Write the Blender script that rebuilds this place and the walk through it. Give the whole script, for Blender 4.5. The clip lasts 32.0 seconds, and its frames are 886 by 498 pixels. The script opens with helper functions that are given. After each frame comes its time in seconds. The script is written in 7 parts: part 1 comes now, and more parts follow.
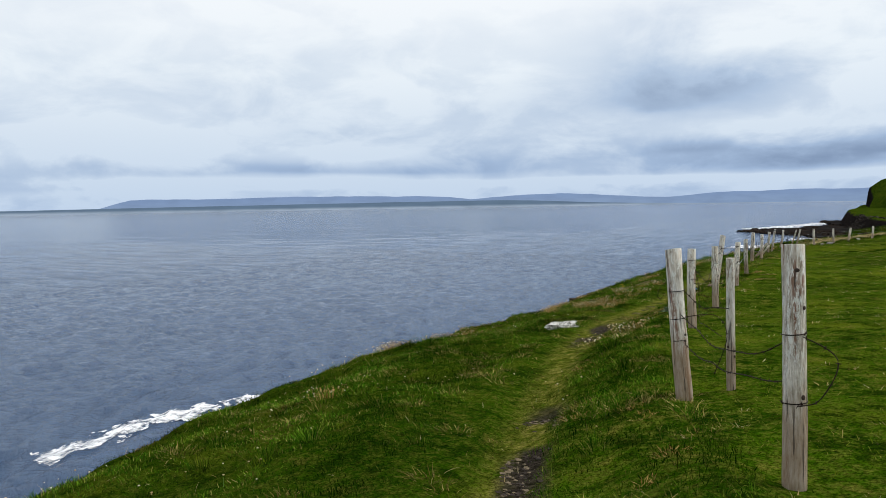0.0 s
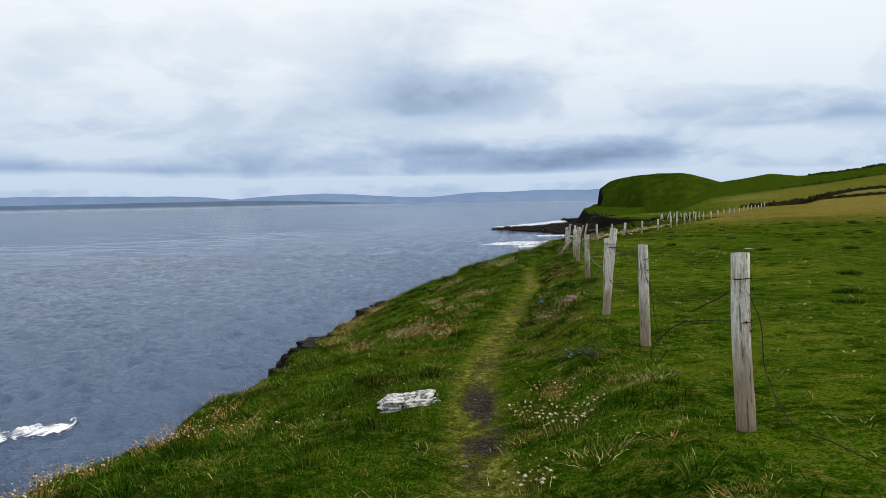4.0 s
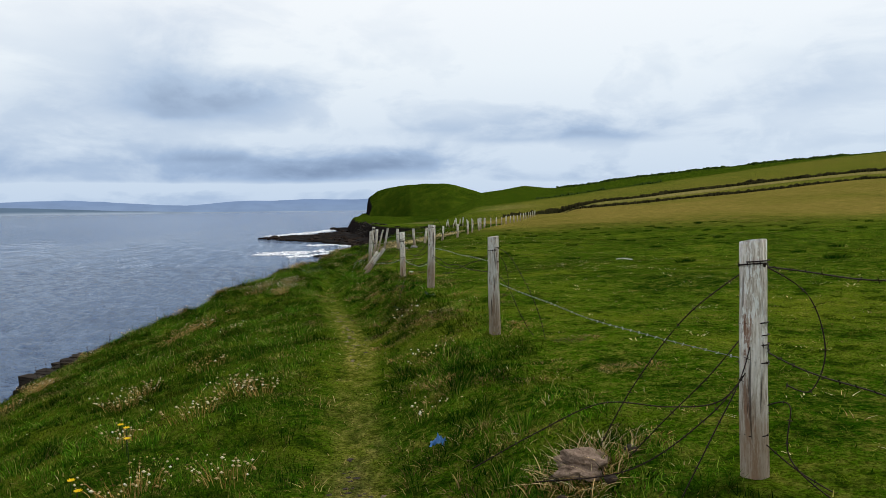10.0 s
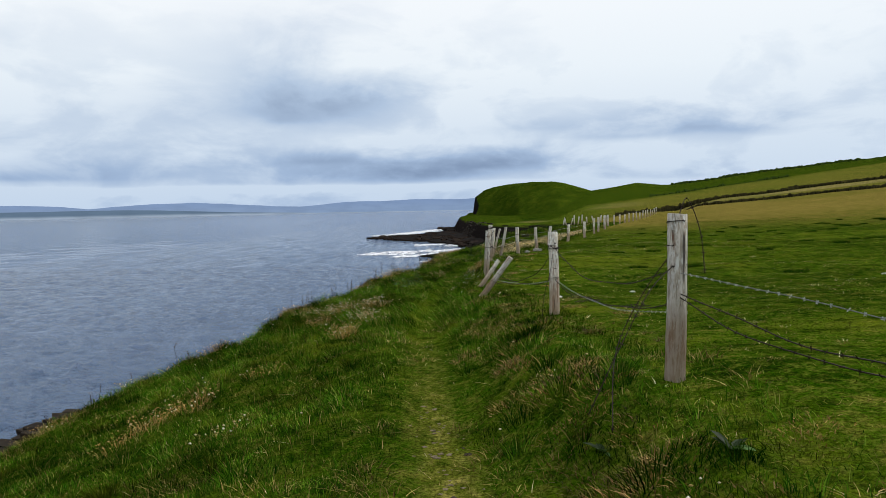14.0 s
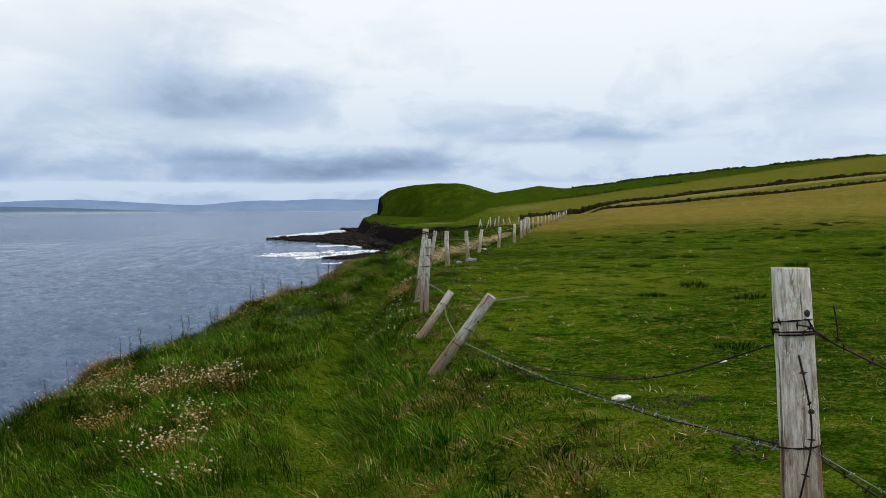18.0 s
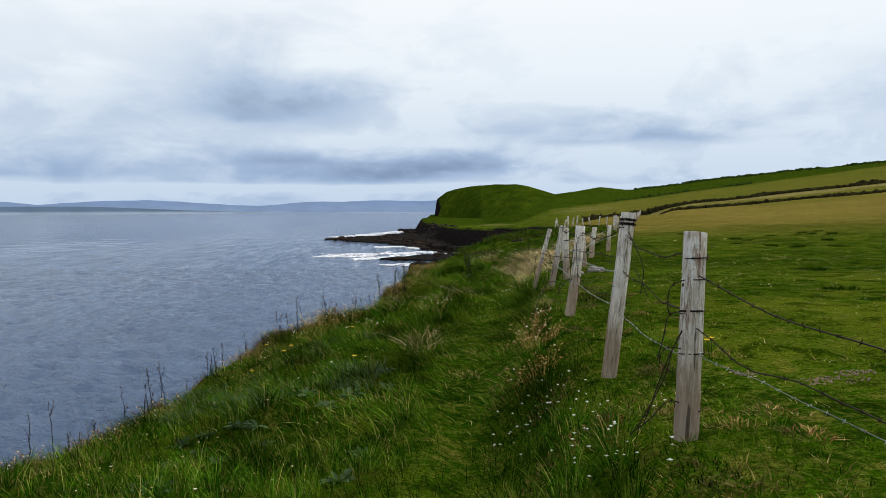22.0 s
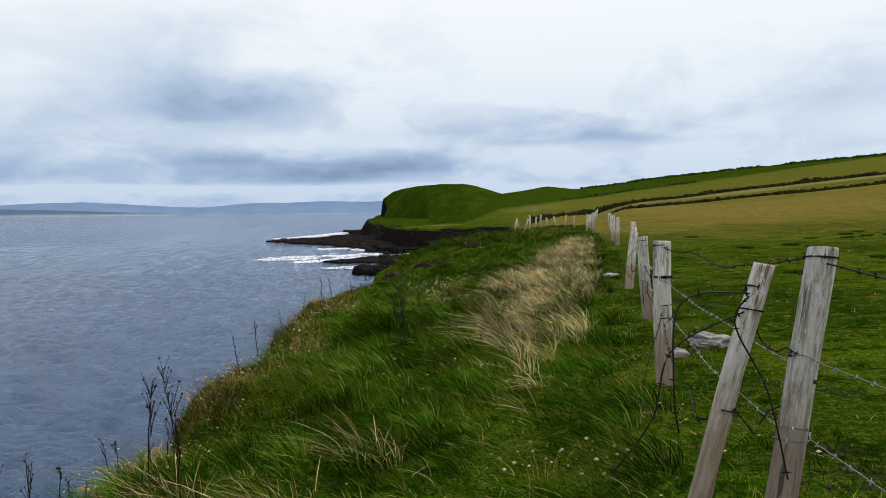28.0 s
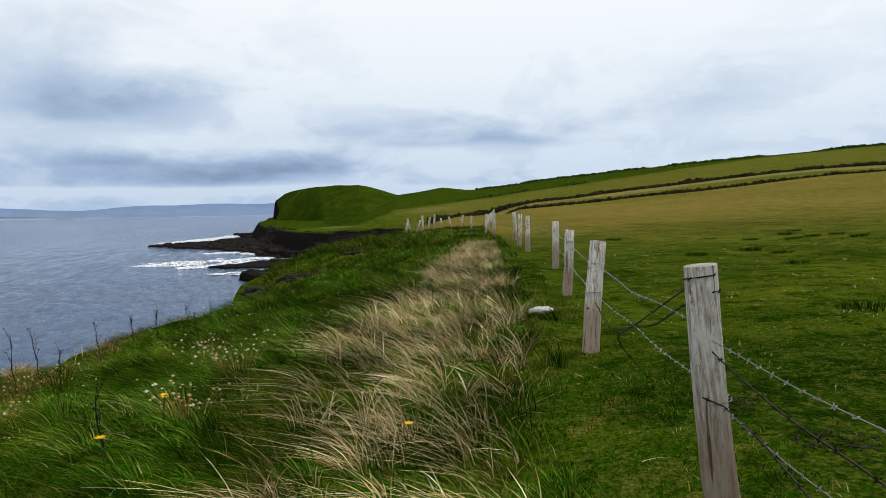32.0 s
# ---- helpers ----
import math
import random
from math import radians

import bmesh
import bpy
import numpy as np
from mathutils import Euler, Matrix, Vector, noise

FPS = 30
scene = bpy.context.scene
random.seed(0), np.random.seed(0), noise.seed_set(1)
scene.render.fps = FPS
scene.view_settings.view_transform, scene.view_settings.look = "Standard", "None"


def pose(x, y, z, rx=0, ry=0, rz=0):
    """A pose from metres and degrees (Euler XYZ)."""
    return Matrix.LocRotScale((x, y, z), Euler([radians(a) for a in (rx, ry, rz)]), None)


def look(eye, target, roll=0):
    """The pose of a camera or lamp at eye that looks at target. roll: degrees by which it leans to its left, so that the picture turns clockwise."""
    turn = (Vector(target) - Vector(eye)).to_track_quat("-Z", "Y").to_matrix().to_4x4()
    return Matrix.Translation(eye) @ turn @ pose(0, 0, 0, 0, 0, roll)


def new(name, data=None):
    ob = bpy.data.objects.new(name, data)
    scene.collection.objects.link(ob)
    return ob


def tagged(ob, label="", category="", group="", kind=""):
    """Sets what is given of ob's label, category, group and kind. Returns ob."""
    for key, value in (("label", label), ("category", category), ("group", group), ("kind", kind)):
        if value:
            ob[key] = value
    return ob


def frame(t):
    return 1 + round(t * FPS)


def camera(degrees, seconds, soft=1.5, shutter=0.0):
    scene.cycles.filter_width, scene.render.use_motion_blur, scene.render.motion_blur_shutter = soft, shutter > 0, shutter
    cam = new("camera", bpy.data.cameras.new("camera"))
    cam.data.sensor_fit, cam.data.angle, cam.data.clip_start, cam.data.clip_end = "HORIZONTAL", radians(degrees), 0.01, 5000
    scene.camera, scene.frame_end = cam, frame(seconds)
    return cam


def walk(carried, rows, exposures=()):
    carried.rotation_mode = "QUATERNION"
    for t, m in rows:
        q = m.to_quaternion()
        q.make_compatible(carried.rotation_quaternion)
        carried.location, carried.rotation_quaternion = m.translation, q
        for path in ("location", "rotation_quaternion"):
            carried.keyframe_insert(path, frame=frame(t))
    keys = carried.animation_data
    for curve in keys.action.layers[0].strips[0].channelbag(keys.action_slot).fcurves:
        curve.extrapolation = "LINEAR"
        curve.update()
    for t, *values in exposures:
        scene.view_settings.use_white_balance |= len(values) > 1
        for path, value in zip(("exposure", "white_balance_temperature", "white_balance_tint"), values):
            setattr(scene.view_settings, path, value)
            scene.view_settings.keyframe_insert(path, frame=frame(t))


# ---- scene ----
import itertools

cam = camera(62.30, 32.0, soft=0.8)
PATH = [
    (0.0, pose(-0.004, -0.013, 1.515, 86.55, 0.97, 32.33)),
    (0.5, pose(-0.410, 0.615, 1.463, 86.46, 1.14, 28.52)),
    (1.0, pose(-0.817, 1.280, 1.376, 86.17, 0.95, 25.48)),
    (1.5, pose(-1.213, 1.873, 1.405, 86.21, 1.17, 23.94)),
    (2.0, pose(-1.642, 2.460, 1.402, 86.35, 1.00, 22.91)),
    (2.5, pose(-2.035, 3.130, 1.373, 86.31, 1.10, 22.01)),
    (3.0, pose(-2.439, 3.894, 1.320, 86.43, 1.13, 20.47)),
    (3.5, pose(-2.792, 4.647, 1.274, 86.31, 1.05, 17.16)),
    (4.0, pose(-3.135, 5.460, 1.208, 86.25, 1.11, 14.02)),
    (4.5, pose(-3.398, 6.290, 1.150, 86.32, 1.17, 11.66)),
    (6.5, pose(-4.163, 9.769, 0.993, 86.29, 1.09, 4.20)),
    (7.0, pose(-4.221, 10.574, 0.953, 86.30, 1.43, 2.52)),
    (7.5, pose(-4.273, 11.402, 0.865, 86.25, 1.44, 0.16)),
    (8.0, pose(-4.405, 12.271, 0.790, 86.19, 1.06, -1.38)),
    (8.5, pose(-4.609, 13.161, 0.758, 86.18, 0.69, -2.15)),
    (9.0, pose(-4.825, 13.936, 0.764, 86.59, 0.62, -2.79)),
    (9.5, pose(-4.991, 14.761, 0.712, 86.64, 0.40, -3.29)),
    (10.0, pose(-5.093, 15.559, 0.660, 86.71, 0.70, -3.96)),
    (10.5, pose(-5.174, 16.474, 0.523, 86.58, 0.58, -5.04)),
    (11.0, pose(-5.216, 17.410, 0.469, 86.68, 0.64, -5.97)),
    (11.5, pose(-5.264, 18.406, 0.468, 86.63, 0.81, -6.79)),
    (12.0, pose(-5.297, 19.311, 0.450, 86.60, 0.78, -7.34)),
    (12.5, pose(-5.403, 20.134, 0.445, 86.60, 0.65, -7.66)),
    (13.0, pose(-5.469, 20.935, 0.440, 86.74, 0.89, -6.45)),
    (13.5, pose(-5.521, 21.743, 0.441, 86.74, 1.05, 0.86)),
    (14.0, pose(-5.530, 22.585, 0.442, 86.79, 1.18, 4.34)),
    (14.5, pose(-5.537, 23.420, 0.446, 86.75, 1.25, 6.24)),
    (16.5, pose(-5.872, 26.665, 0.358, 86.83, 0.56, 1.19)),
    (17.0, pose(-5.983, 27.592, 0.332, 86.78, 0.42, 0.04)),
    (17.5, pose(-6.055, 28.397, 0.343, 86.74, 0.53, -0.69)),
    (18.0, pose(-6.118, 29.171, 0.329, 86.77, 0.44, -3.17)),
    (18.5, pose(-6.207, 29.963, 0.291, 86.83, 0.41, -3.89)),
    (19.0, pose(-6.336, 30.747, 0.250, 86.90, 0.24, -3.47)),
    (19.5, pose(-6.403, 31.559, 0.210, 87.00, 0.46, -1.27)),
    (20.0, pose(-6.522, 32.372, 0.166, 86.96, 0.48, 0.34)),
    (20.5, pose(-6.652, 33.191, 0.133, 86.96, 0.27, 0.96)),
    (21.0, pose(-6.818, 34.043, 0.080, 86.79, 0.20, 1.31)),
    (21.5, pose(-6.883, 34.873, 0.081, 86.98, 0.29, 1.24)),
    (22.0, pose(-6.951, 35.697, 0.016, 86.92, 0.22, 1.27)),
    (22.5, pose(-6.996, 36.517, -0.056, 86.88, 0.42, 1.23)),
    (23.0, pose(-7.030, 37.257, -0.057, 86.85, 0.37, 1.26)),
    (23.5, pose(-7.072, 37.976, -0.044, 86.80, 0.37, 1.21)),
    (24.0, pose(-7.095, 38.713, -0.082, 86.86, 0.50, 1.04)),
    (24.5, pose(-7.098, 39.494, -0.161, 86.75, 0.63, 0.59)),
    (25.0, pose(-7.056, 40.310, -0.298, 86.69, 0.67, 0.20)),
    (25.5, pose(-7.053, 41.235, -0.335, 86.68, 0.50, -0.44)),
    (27.5, pose(-6.727, 44.483, -0.161, 86.84, 0.71, -2.38)),
    (28.0, pose(-6.660, 45.122, -0.113, 86.92, 0.59, -2.88)),
    (28.5, pose(-6.567, 45.799, -0.111, 87.06, 0.60, -3.25)),
    (29.0, pose(-6.532, 46.562, -0.171, 87.01, 0.29, -3.67)),
    (29.5, pose(-6.465, 47.282, -0.142, 87.01, 0.26, -4.01)),
    (30.0, pose(-6.386, 47.951, -0.163, 87.00, 0.21, -4.18)),
    (30.5, pose(-6.251, 48.641, -0.170, 87.07, 0.48, -4.82)),
    (31.0, pose(-6.028, 49.315, -0.166, 86.96, 0.97, -6.36)),
    (31.5, pose(-5.725, 50.021, -0.187, 86.88, 1.08, -8.44)),
    (32.0, pose(-5.482, 50.692, -0.219, 86.93, 0.96, -10.95)),
]
walk(cam, PATH)

# ---- world: overcast daylight ----
world = bpy.data.worlds.new("overcast_sky")
scene.world = world
world.use_nodes = True
SUN_EL, SUN_AZ = 48.0, -55.0        # degrees; azimuth from +y, positive towards -x


def build_world():
    nt = world.node_tree
    nt.nodes.clear()
    N, L = nt.nodes.new, nt.links.new
    out = N("ShaderNodeOutputWorld")
    bg = N("ShaderNodeBackground")
    L(bg.outputs[0], out.inputs[0])
    sky = N("ShaderNodeTexSky")
    sky.sky_type, sky.sun_disc = "NISHITA", False
    sky.sun_elevation, sky.sun_rotation = radians(SUN_EL), radians(-SUN_AZ)
    tc = N("ShaderNodeTexCoord")
    sep = N("ShaderNodeSeparateXYZ")
    L(tc.outputs["Generated"], sep.inputs[0])

    def math_node(op, a, b=None, c=None):
        n = N("ShaderNodeMath")
        n.operation = op
        for i, v in enumerate((a, b, c)):
            if v is None:
                continue
            if isinstance(v, (int, float)):
                n.inputs[i].default_value = v
            else:
                L(v, n.inputs[i])
        return n.outputs[0]

    up = math_node("MAXIMUM", sep.outputs[2], 0.0)
    # a cloud deck: directions projected on a plane overhead
    den = math_node("ADD", up, 0.10)
    cx, cy = math_node("DIVIDE", sep.outputs[0], den), math_node("DIVIDE", sep.outputs[1], den)
    comb = N("ShaderNodeCombineXYZ")
    L(cx, comb.inputs[0]), L(cy, comb.inputs[1])
    big = N("ShaderNodeTexNoise")
    big.inputs["Scale"].default_value, big.inputs["Detail"].default_value = 0.55, 7.0
    big.inputs["Roughness"].default_value, big.inputs["Distortion"].default_value = 0.5, 0.25
    L(comb.outputs[0], big.inputs["Vector"])
    # long flat streaks near the horizon
    mapn = N("ShaderNodeMapping")
    mapn.inputs["Scale"].default_value = (3.6, 3.6, 13.0)
    mapn.inputs["Location"].default_value = (1.3, 0.4, 0.2)
    L(tc.outputs["Generated"], mapn.inputs[0])
    streak = N("ShaderNodeTexNoise")
    streak.inputs["Scale"].default_value, streak.inputs["Detail"].default_value = 1.0, 8.0
    streak.inputs["Roughness"].default_value = 0.5
    L(mapn.outputs[0], streak.inputs["Vector"])

    # the deck brightens with height
    ramp = N("ShaderNodeValToRGB")
    e = ramp.color_ramp.elements
    e[0].position, e[0].color = 0.0, (0.56, 0.69, 0.87, 1)
    e[1].position, e[1].color = 1.0, (0.82, 0.85, 0.89, 1)
    for p, c in ((0.030, (0.60, 0.72, 0.88, 1)), (0.09, (0.69, 0.79, 0.91, 1)), (0.18, (0.86, 0.93, 0.99, 1)), (0.30, (0.98, 1.01, 1.04, 1))):
        n = e.new(p)
        n.color = c
    L(up, ramp.inputs[0])

    # cloud shading: streaks low down, broad patches higher up
    s1 = math_node("SUBTRACT", streak.outputs[0], 0.5)
    s2 = math_node("SUBTRACT", big.outputs[0], 0.5)
    low = N("ShaderNodeMapRange")
    low.inputs["From Min"].default_value, low.inputs["From Max"].default_value = 0.02, 0.22
    low.inputs["To Min"].default_value, low.inputs["To Max"].default_value = 1.0, 0.25
    L(up, low.inputs[0])
    k = math_node("MULTIPLY", s1, low.outputs[0])
    k = math_node("MULTIPLY_ADD", k, 0.55, 0.99)
    k = math_node("MULTIPLY_ADD", s2, 0.26, k)
    # soft mottling of the whole deck
    mapm = N("ShaderNodeMapping")
    mapm.inputs["Scale"].default_value = (4.5, 4.5, 11.0)
    mapm.inputs["Location"].default_value = (0.7, 2.1, 0.4)
    L(tc.outputs["Generated"], mapm.inputs[0])
    mott = N("ShaderNodeTexNoise")
    mott.inputs["Scale"].default_value, mott.inputs["Detail"].default_value, mott.inputs["Roughness"].default_value = 1.0, 6.0, 0.5
    L(mapm.outputs[0], mott.inputs["Vector"])
    s3 = math_node("SUBTRACT", mott.outputs[0], 0.5)
    k = math_node("MULTIPLY_ADD", s3, 0.20, k)
    # billows with firmer upper edges
    mapp = N("ShaderNodeMapping")
    mapp.inputs["Scale"].default_value = (7.5, 7.5, 17.0)
    L(tc.outputs["Generated"], mapp.inputs[0])
    puff = N("ShaderNodeTexNoise")
    puff.inputs["Scale"].default_value, puff.inputs["Detail"].default_value, puff.inputs["Roughness"].default_value = 1.0, 9.0, 0.58
    puff.inputs["Distortion"].default_value = 0.35
    L(mapp.outputs[0], puff.inputs["Vector"])
    pr = N("ShaderNodeMapRange")
    pr.interpolation_type = "SMOOTHSTEP"
    for i, v in enumerate((0.38, 0.62, -0.13, 0.11)):
        pr.inputs[i + 1].default_value = v
    L(puff.outputs[0], pr.inputs[0])
    k = math_node("ADD", k, math_node("MULTIPLY", pr.outputs[0], low.outputs[0]))

    s4 = math_node("SUBTRACT", puff.outputs[0], 0.5)

    def bank(az, el, waz, wel, amount, k):
        """One cloud bank, darker or lighter than the deck, centred on a direction."""
        a, v = radians(az), radians(el)
        d = Vector((-math.sin(a) * math.cos(v), math.cos(a) * math.cos(v), math.sin(v)))
        side = Vector((math.cos(a), math.sin(a), 0))
        upv = d.cross(side) * -1
        vals = []
        for axis, w in ((side, waz), (upv, wel)):
            dp = N("ShaderNodeVectorMath")
            dp.operation = "DOT_PRODUCT"
            L(tc.outputs["Generated"], dp.inputs[0])
            dp.inputs[1].default_value = axis
            q = math_node("DIVIDE", dp.outputs["Value"], math.sin(radians(w)))
            q = math_node("MULTIPLY_ADD", s2, 0.7, q)
            q = math_node("MULTIPLY_ADD", s3, 1.5, q)
            q = math_node("MULTIPLY_ADD", s4, 1.1, q)
            if axis is upv and amount < 0:      # flat firm base, soft top
                q = math_node("MAXIMUM", q, math_node("MULTIPLY", q, -2.6))
            vals.append(math_node("MULTIPLY", q, q))
        r = math_node("ADD", vals[0], vals[1])
        g = math_node("EXPONENT", math_node("MULTIPLY", r, -1.0))
        front = N("ShaderNodeVectorMath")
        front.operation = "DOT_PRODUCT"
        L(tc.outputs["Generated"], front.inputs[0])
        front.inputs[1].default_value = d
        g = math_node("MULTIPLY", g, math_node("GREATER_THAN", front.outputs["Value"], 0.0))
        return math_node("MULTIPLY_ADD", g, amount, k)

    for b in BANKS:
        k = bank(*b, k)
    mul = N("ShaderNodeMix")
    mul.data_type, mul.blend_type = "RGBA", "MULTIPLY"
    mul.inputs[0].default_value = 1.0
    tint = N("ShaderNodeValToRGB")      # cloud undersides go blue-grey
    te = tint.color_ramp.elements
    te[0].position, te[0].color = 0.0, (0.27, 0.335, 0.46, 1)
    te[1].position, te[1].color = 1.0, (1.0, 1.0, 1.0, 1)
    te.new(0.5).color = (0.57, 0.655, 0.785, 1)
    kk = N("ShaderNodeMapRange")
    kk.inputs["From Min"].default_value, kk.inputs["From Max"].default_value = 0.35, 1.03
    L(k, kk.inputs[0])
    L(kk.outputs[0], tint.inputs[0])
    L(ramp.outputs[0], mul.inputs[6]), L(tint.outputs[0], mul.inputs[7])
    # a little of the clear sky shines through
    dim = N("ShaderNodeMix")
    dim.data_type, dim.blend_type = "RGBA", "MULTIPLY"
    dim.inputs[0].default_value = 1.0
    dim.inputs[7].default_value = (0.07, 0.07, 0.07, 1)
    L(sky.outputs[0], dim.inputs[6])
    add = N("ShaderNodeMix")
    add.data_type, add.blend_type = "RGBA", "MIX"
    add.inputs[0].default_value = 0.94
    L(dim.outputs[2], add.inputs[6]), L(mul.outputs[2], add.inputs[7])
    L(add.outputs[2], bg.inputs[0])
    bg.inputs[1].default_value = SKY


SKY = 1.0
# azimuth, elevation, half widths, change of brightness
BANKS = ((20, 2.75, 26, 2.21, -0.13), (5, 5.41, 60, 0.65, -0.03), (14.2, 7.6, 5.8, 4.2, -0.36), (17.5, 7.04, 5.0, 1.56, -0.12), (14, 10.36, 9, 3.9, -0.09), (24, 6.59, 9, 2.08, -0.07), (9.6, 5.3, 6.5, 0.7, 0.16), (5.5, 2.75, 7.0, 1.5, -0.36), (13.8, 3.79, 3.4, 0.72, -0.14),
         (24, 3.71, 9, 1.69, -0.12), (12, 1.75, 40, 0.3, 0.34), (4.0, 7.2, 3.2, 0.8, 0.14), (-3.5, 6.03, 5, 0.91, -0.1), (-10.5, 5.34, 5.2, 1.23, -0.22), (-19.5, 5.26, 6.0, 1.17, -0.2), (-13, 4.0, 5.5, 0.6, 0.12), (-30, 7.29, 5.0, 3.12, -0.15), (-16, 14, 18, 5.0, 0.16),
         (32, 15, 14, 4.0, 0.08), (44, 4.1, 5.0, 0.7, 0.16), (37, 4.3, 3.5, 0.7, 0.16), (42, 2.73, 9, 0.59, -0.22), (31, 2.77, 6, 0.78, -0.18), (55, 2.9, 6, 1.04, -0.12), (57, 5.6, 7, 0.9, 0.13), (48, 2.0, 14, 0.3, 0.22), (50, 7.93, 10, 1.95, -0.06))
build_world()
sun = new("sun", bpy.data.lights.new("sun", "SUN"))
sun.data.energy, sun.data.angle, sun.data.color = 2.4, radians(28), (1.0, 0.96, 0.9)
_a, _v = radians(SUN_AZ), radians(SUN_EL)
sun.matrix_world = look((-math.sin(_a) * math.cos(_v) * 60, math.cos(_a) * math.cos(_v) * 60, math.sin(_v) * 60), (0, 0, 0))

# ---- materials ----
def material(name):
    m = bpy.data.materials.new(name)
    m.use_nodes = True
    return m, m.node_tree.nodes, m.node_tree.links, m.node_tree.nodes["Principled BSDF"]


def ramp_node(nodes, stops):
    r = nodes.new("ShaderNodeValToRGB")
    e = r.color_ramp.elements
    e[0].position, e[0].color = stops[0][0], (*stops[0][1], 1)
    e[1].position, e[1].color = stops[-1][0], (*stops[-1][1], 1)
    for p, c in stops[1:-1]:
        e.new(p).color = (*c, 1)
    return r


def noise_node(nodes, links, scale, detail=4.0, rough=0.55, vec=None, coord="Object", stretch=None):
    n = nodes.new("ShaderNodeTexNoise")
    n.inputs["Scale"].default_value, n.inputs["Detail"].default_value, n.inputs["Roughness"].default_value = scale, detail, rough
    if vec is None:
        tc = nodes.new("ShaderNodeTexCoord")
        vec = tc.outputs[coord]
    if stretch:
        mp = nodes.new("ShaderNodeMapping")
        mp.inputs["Scale"].default_value = stretch
        links.new(vec, mp.inputs[0])
        vec = mp.outputs[0]
    links.new(vec, n.inputs["Vector"])
    return n


def mix_node(nodes, links, fac, a, b, blend="MIX"):
    n = nodes.new("ShaderNodeMix")
    n.data_type, n.blend_type = "RGBA", blend
    for sock, v in ((n.inputs[0], fac), (n.inputs[6], a), (n.inputs[7], b)):
        if isinstance(v, (int, float)):
            sock.default_value = v
        elif isinstance(v, tuple):
            sock.default_value = (*v, 1)
        else:
            links.new(v, sock)
    return n.outputs[2]


def range_node(nodes, links, val, lo, hi, to_lo=0.0, to_hi=1.0):
    n = nodes.new("ShaderNodeMapRange")
    n.interpolation_type = "SMOOTHSTEP"
    for i, v in enumerate((lo, hi, to_lo, to_hi)):
        n.inputs[i + 1].default_value = v
    links.new(val, n.inputs[0])
    return n.outputs[0]


def bump(nodes, links, bsdf, height, strength=0.4, distance=0.02):
    b = nodes.new("ShaderNodeBump")
    b.inputs["Strength"].default_value, b.inputs["Distance"].default_value = strength, distance
    links.new(height, b.inputs["Height"])
    links.new(b.outputs[0], bsdf.inputs["Normal"])


def plain_material(name, dark, light, rough=0.8, scale=8.0, relief=0.3, metal=0.0, stretch=None, per_object=False, distance=0.01, spec=0.3):
    """Two tones mixed by fine and coarse noise, with a matching relief."""
    m, n, l, b = material(name)
    fine = noise_node(n, l, scale, 6, 0.65, stretch=stretch)
    coarse = noise_node(n, l, scale * 0.22, 3, stretch=stretch)
    col = ramp_node(n, ((0.28, dark), (0.72, light)))
    s = n.new("ShaderNodeMath")
    s.operation = "MULTIPLY_ADD"
    s.inputs[1].default_value = 0.55
    l.new(fine.outputs[0], s.inputs[0])
    s2 = n.new("ShaderNodeMath")
    s2.operation = "MULTIPLY"
    s2.inputs[1].default_value = 0.45
    l.new(coarse.outputs[0], s2.inputs[0])
    l.new(s2.outputs[0], s.inputs[2])
    l.new(s.outputs[0], col.inputs[0])
    out = col.outputs[0]
    if per_object:
        oi = n.new("ShaderNodeObjectInfo")
        hv = n.new("ShaderNodeHueSaturation")
        l.new(range_node(n, l, oi.outputs["Random"], 0, 1, 0.8, 1.15), hv.inputs["Value"])
        l.new(out, hv.inputs["Color"])
        out = hv.outputs[0]
    l.new(out, b.inputs["Base Color"])
    b.inputs["Roughness"].default_value, b.inputs["Metallic"].default_value = rough, metal
    b.inputs["Specular IOR Level"].default_value = spec
    bump(n, l, b, fine.outputs[0], relief, distance)
    return m


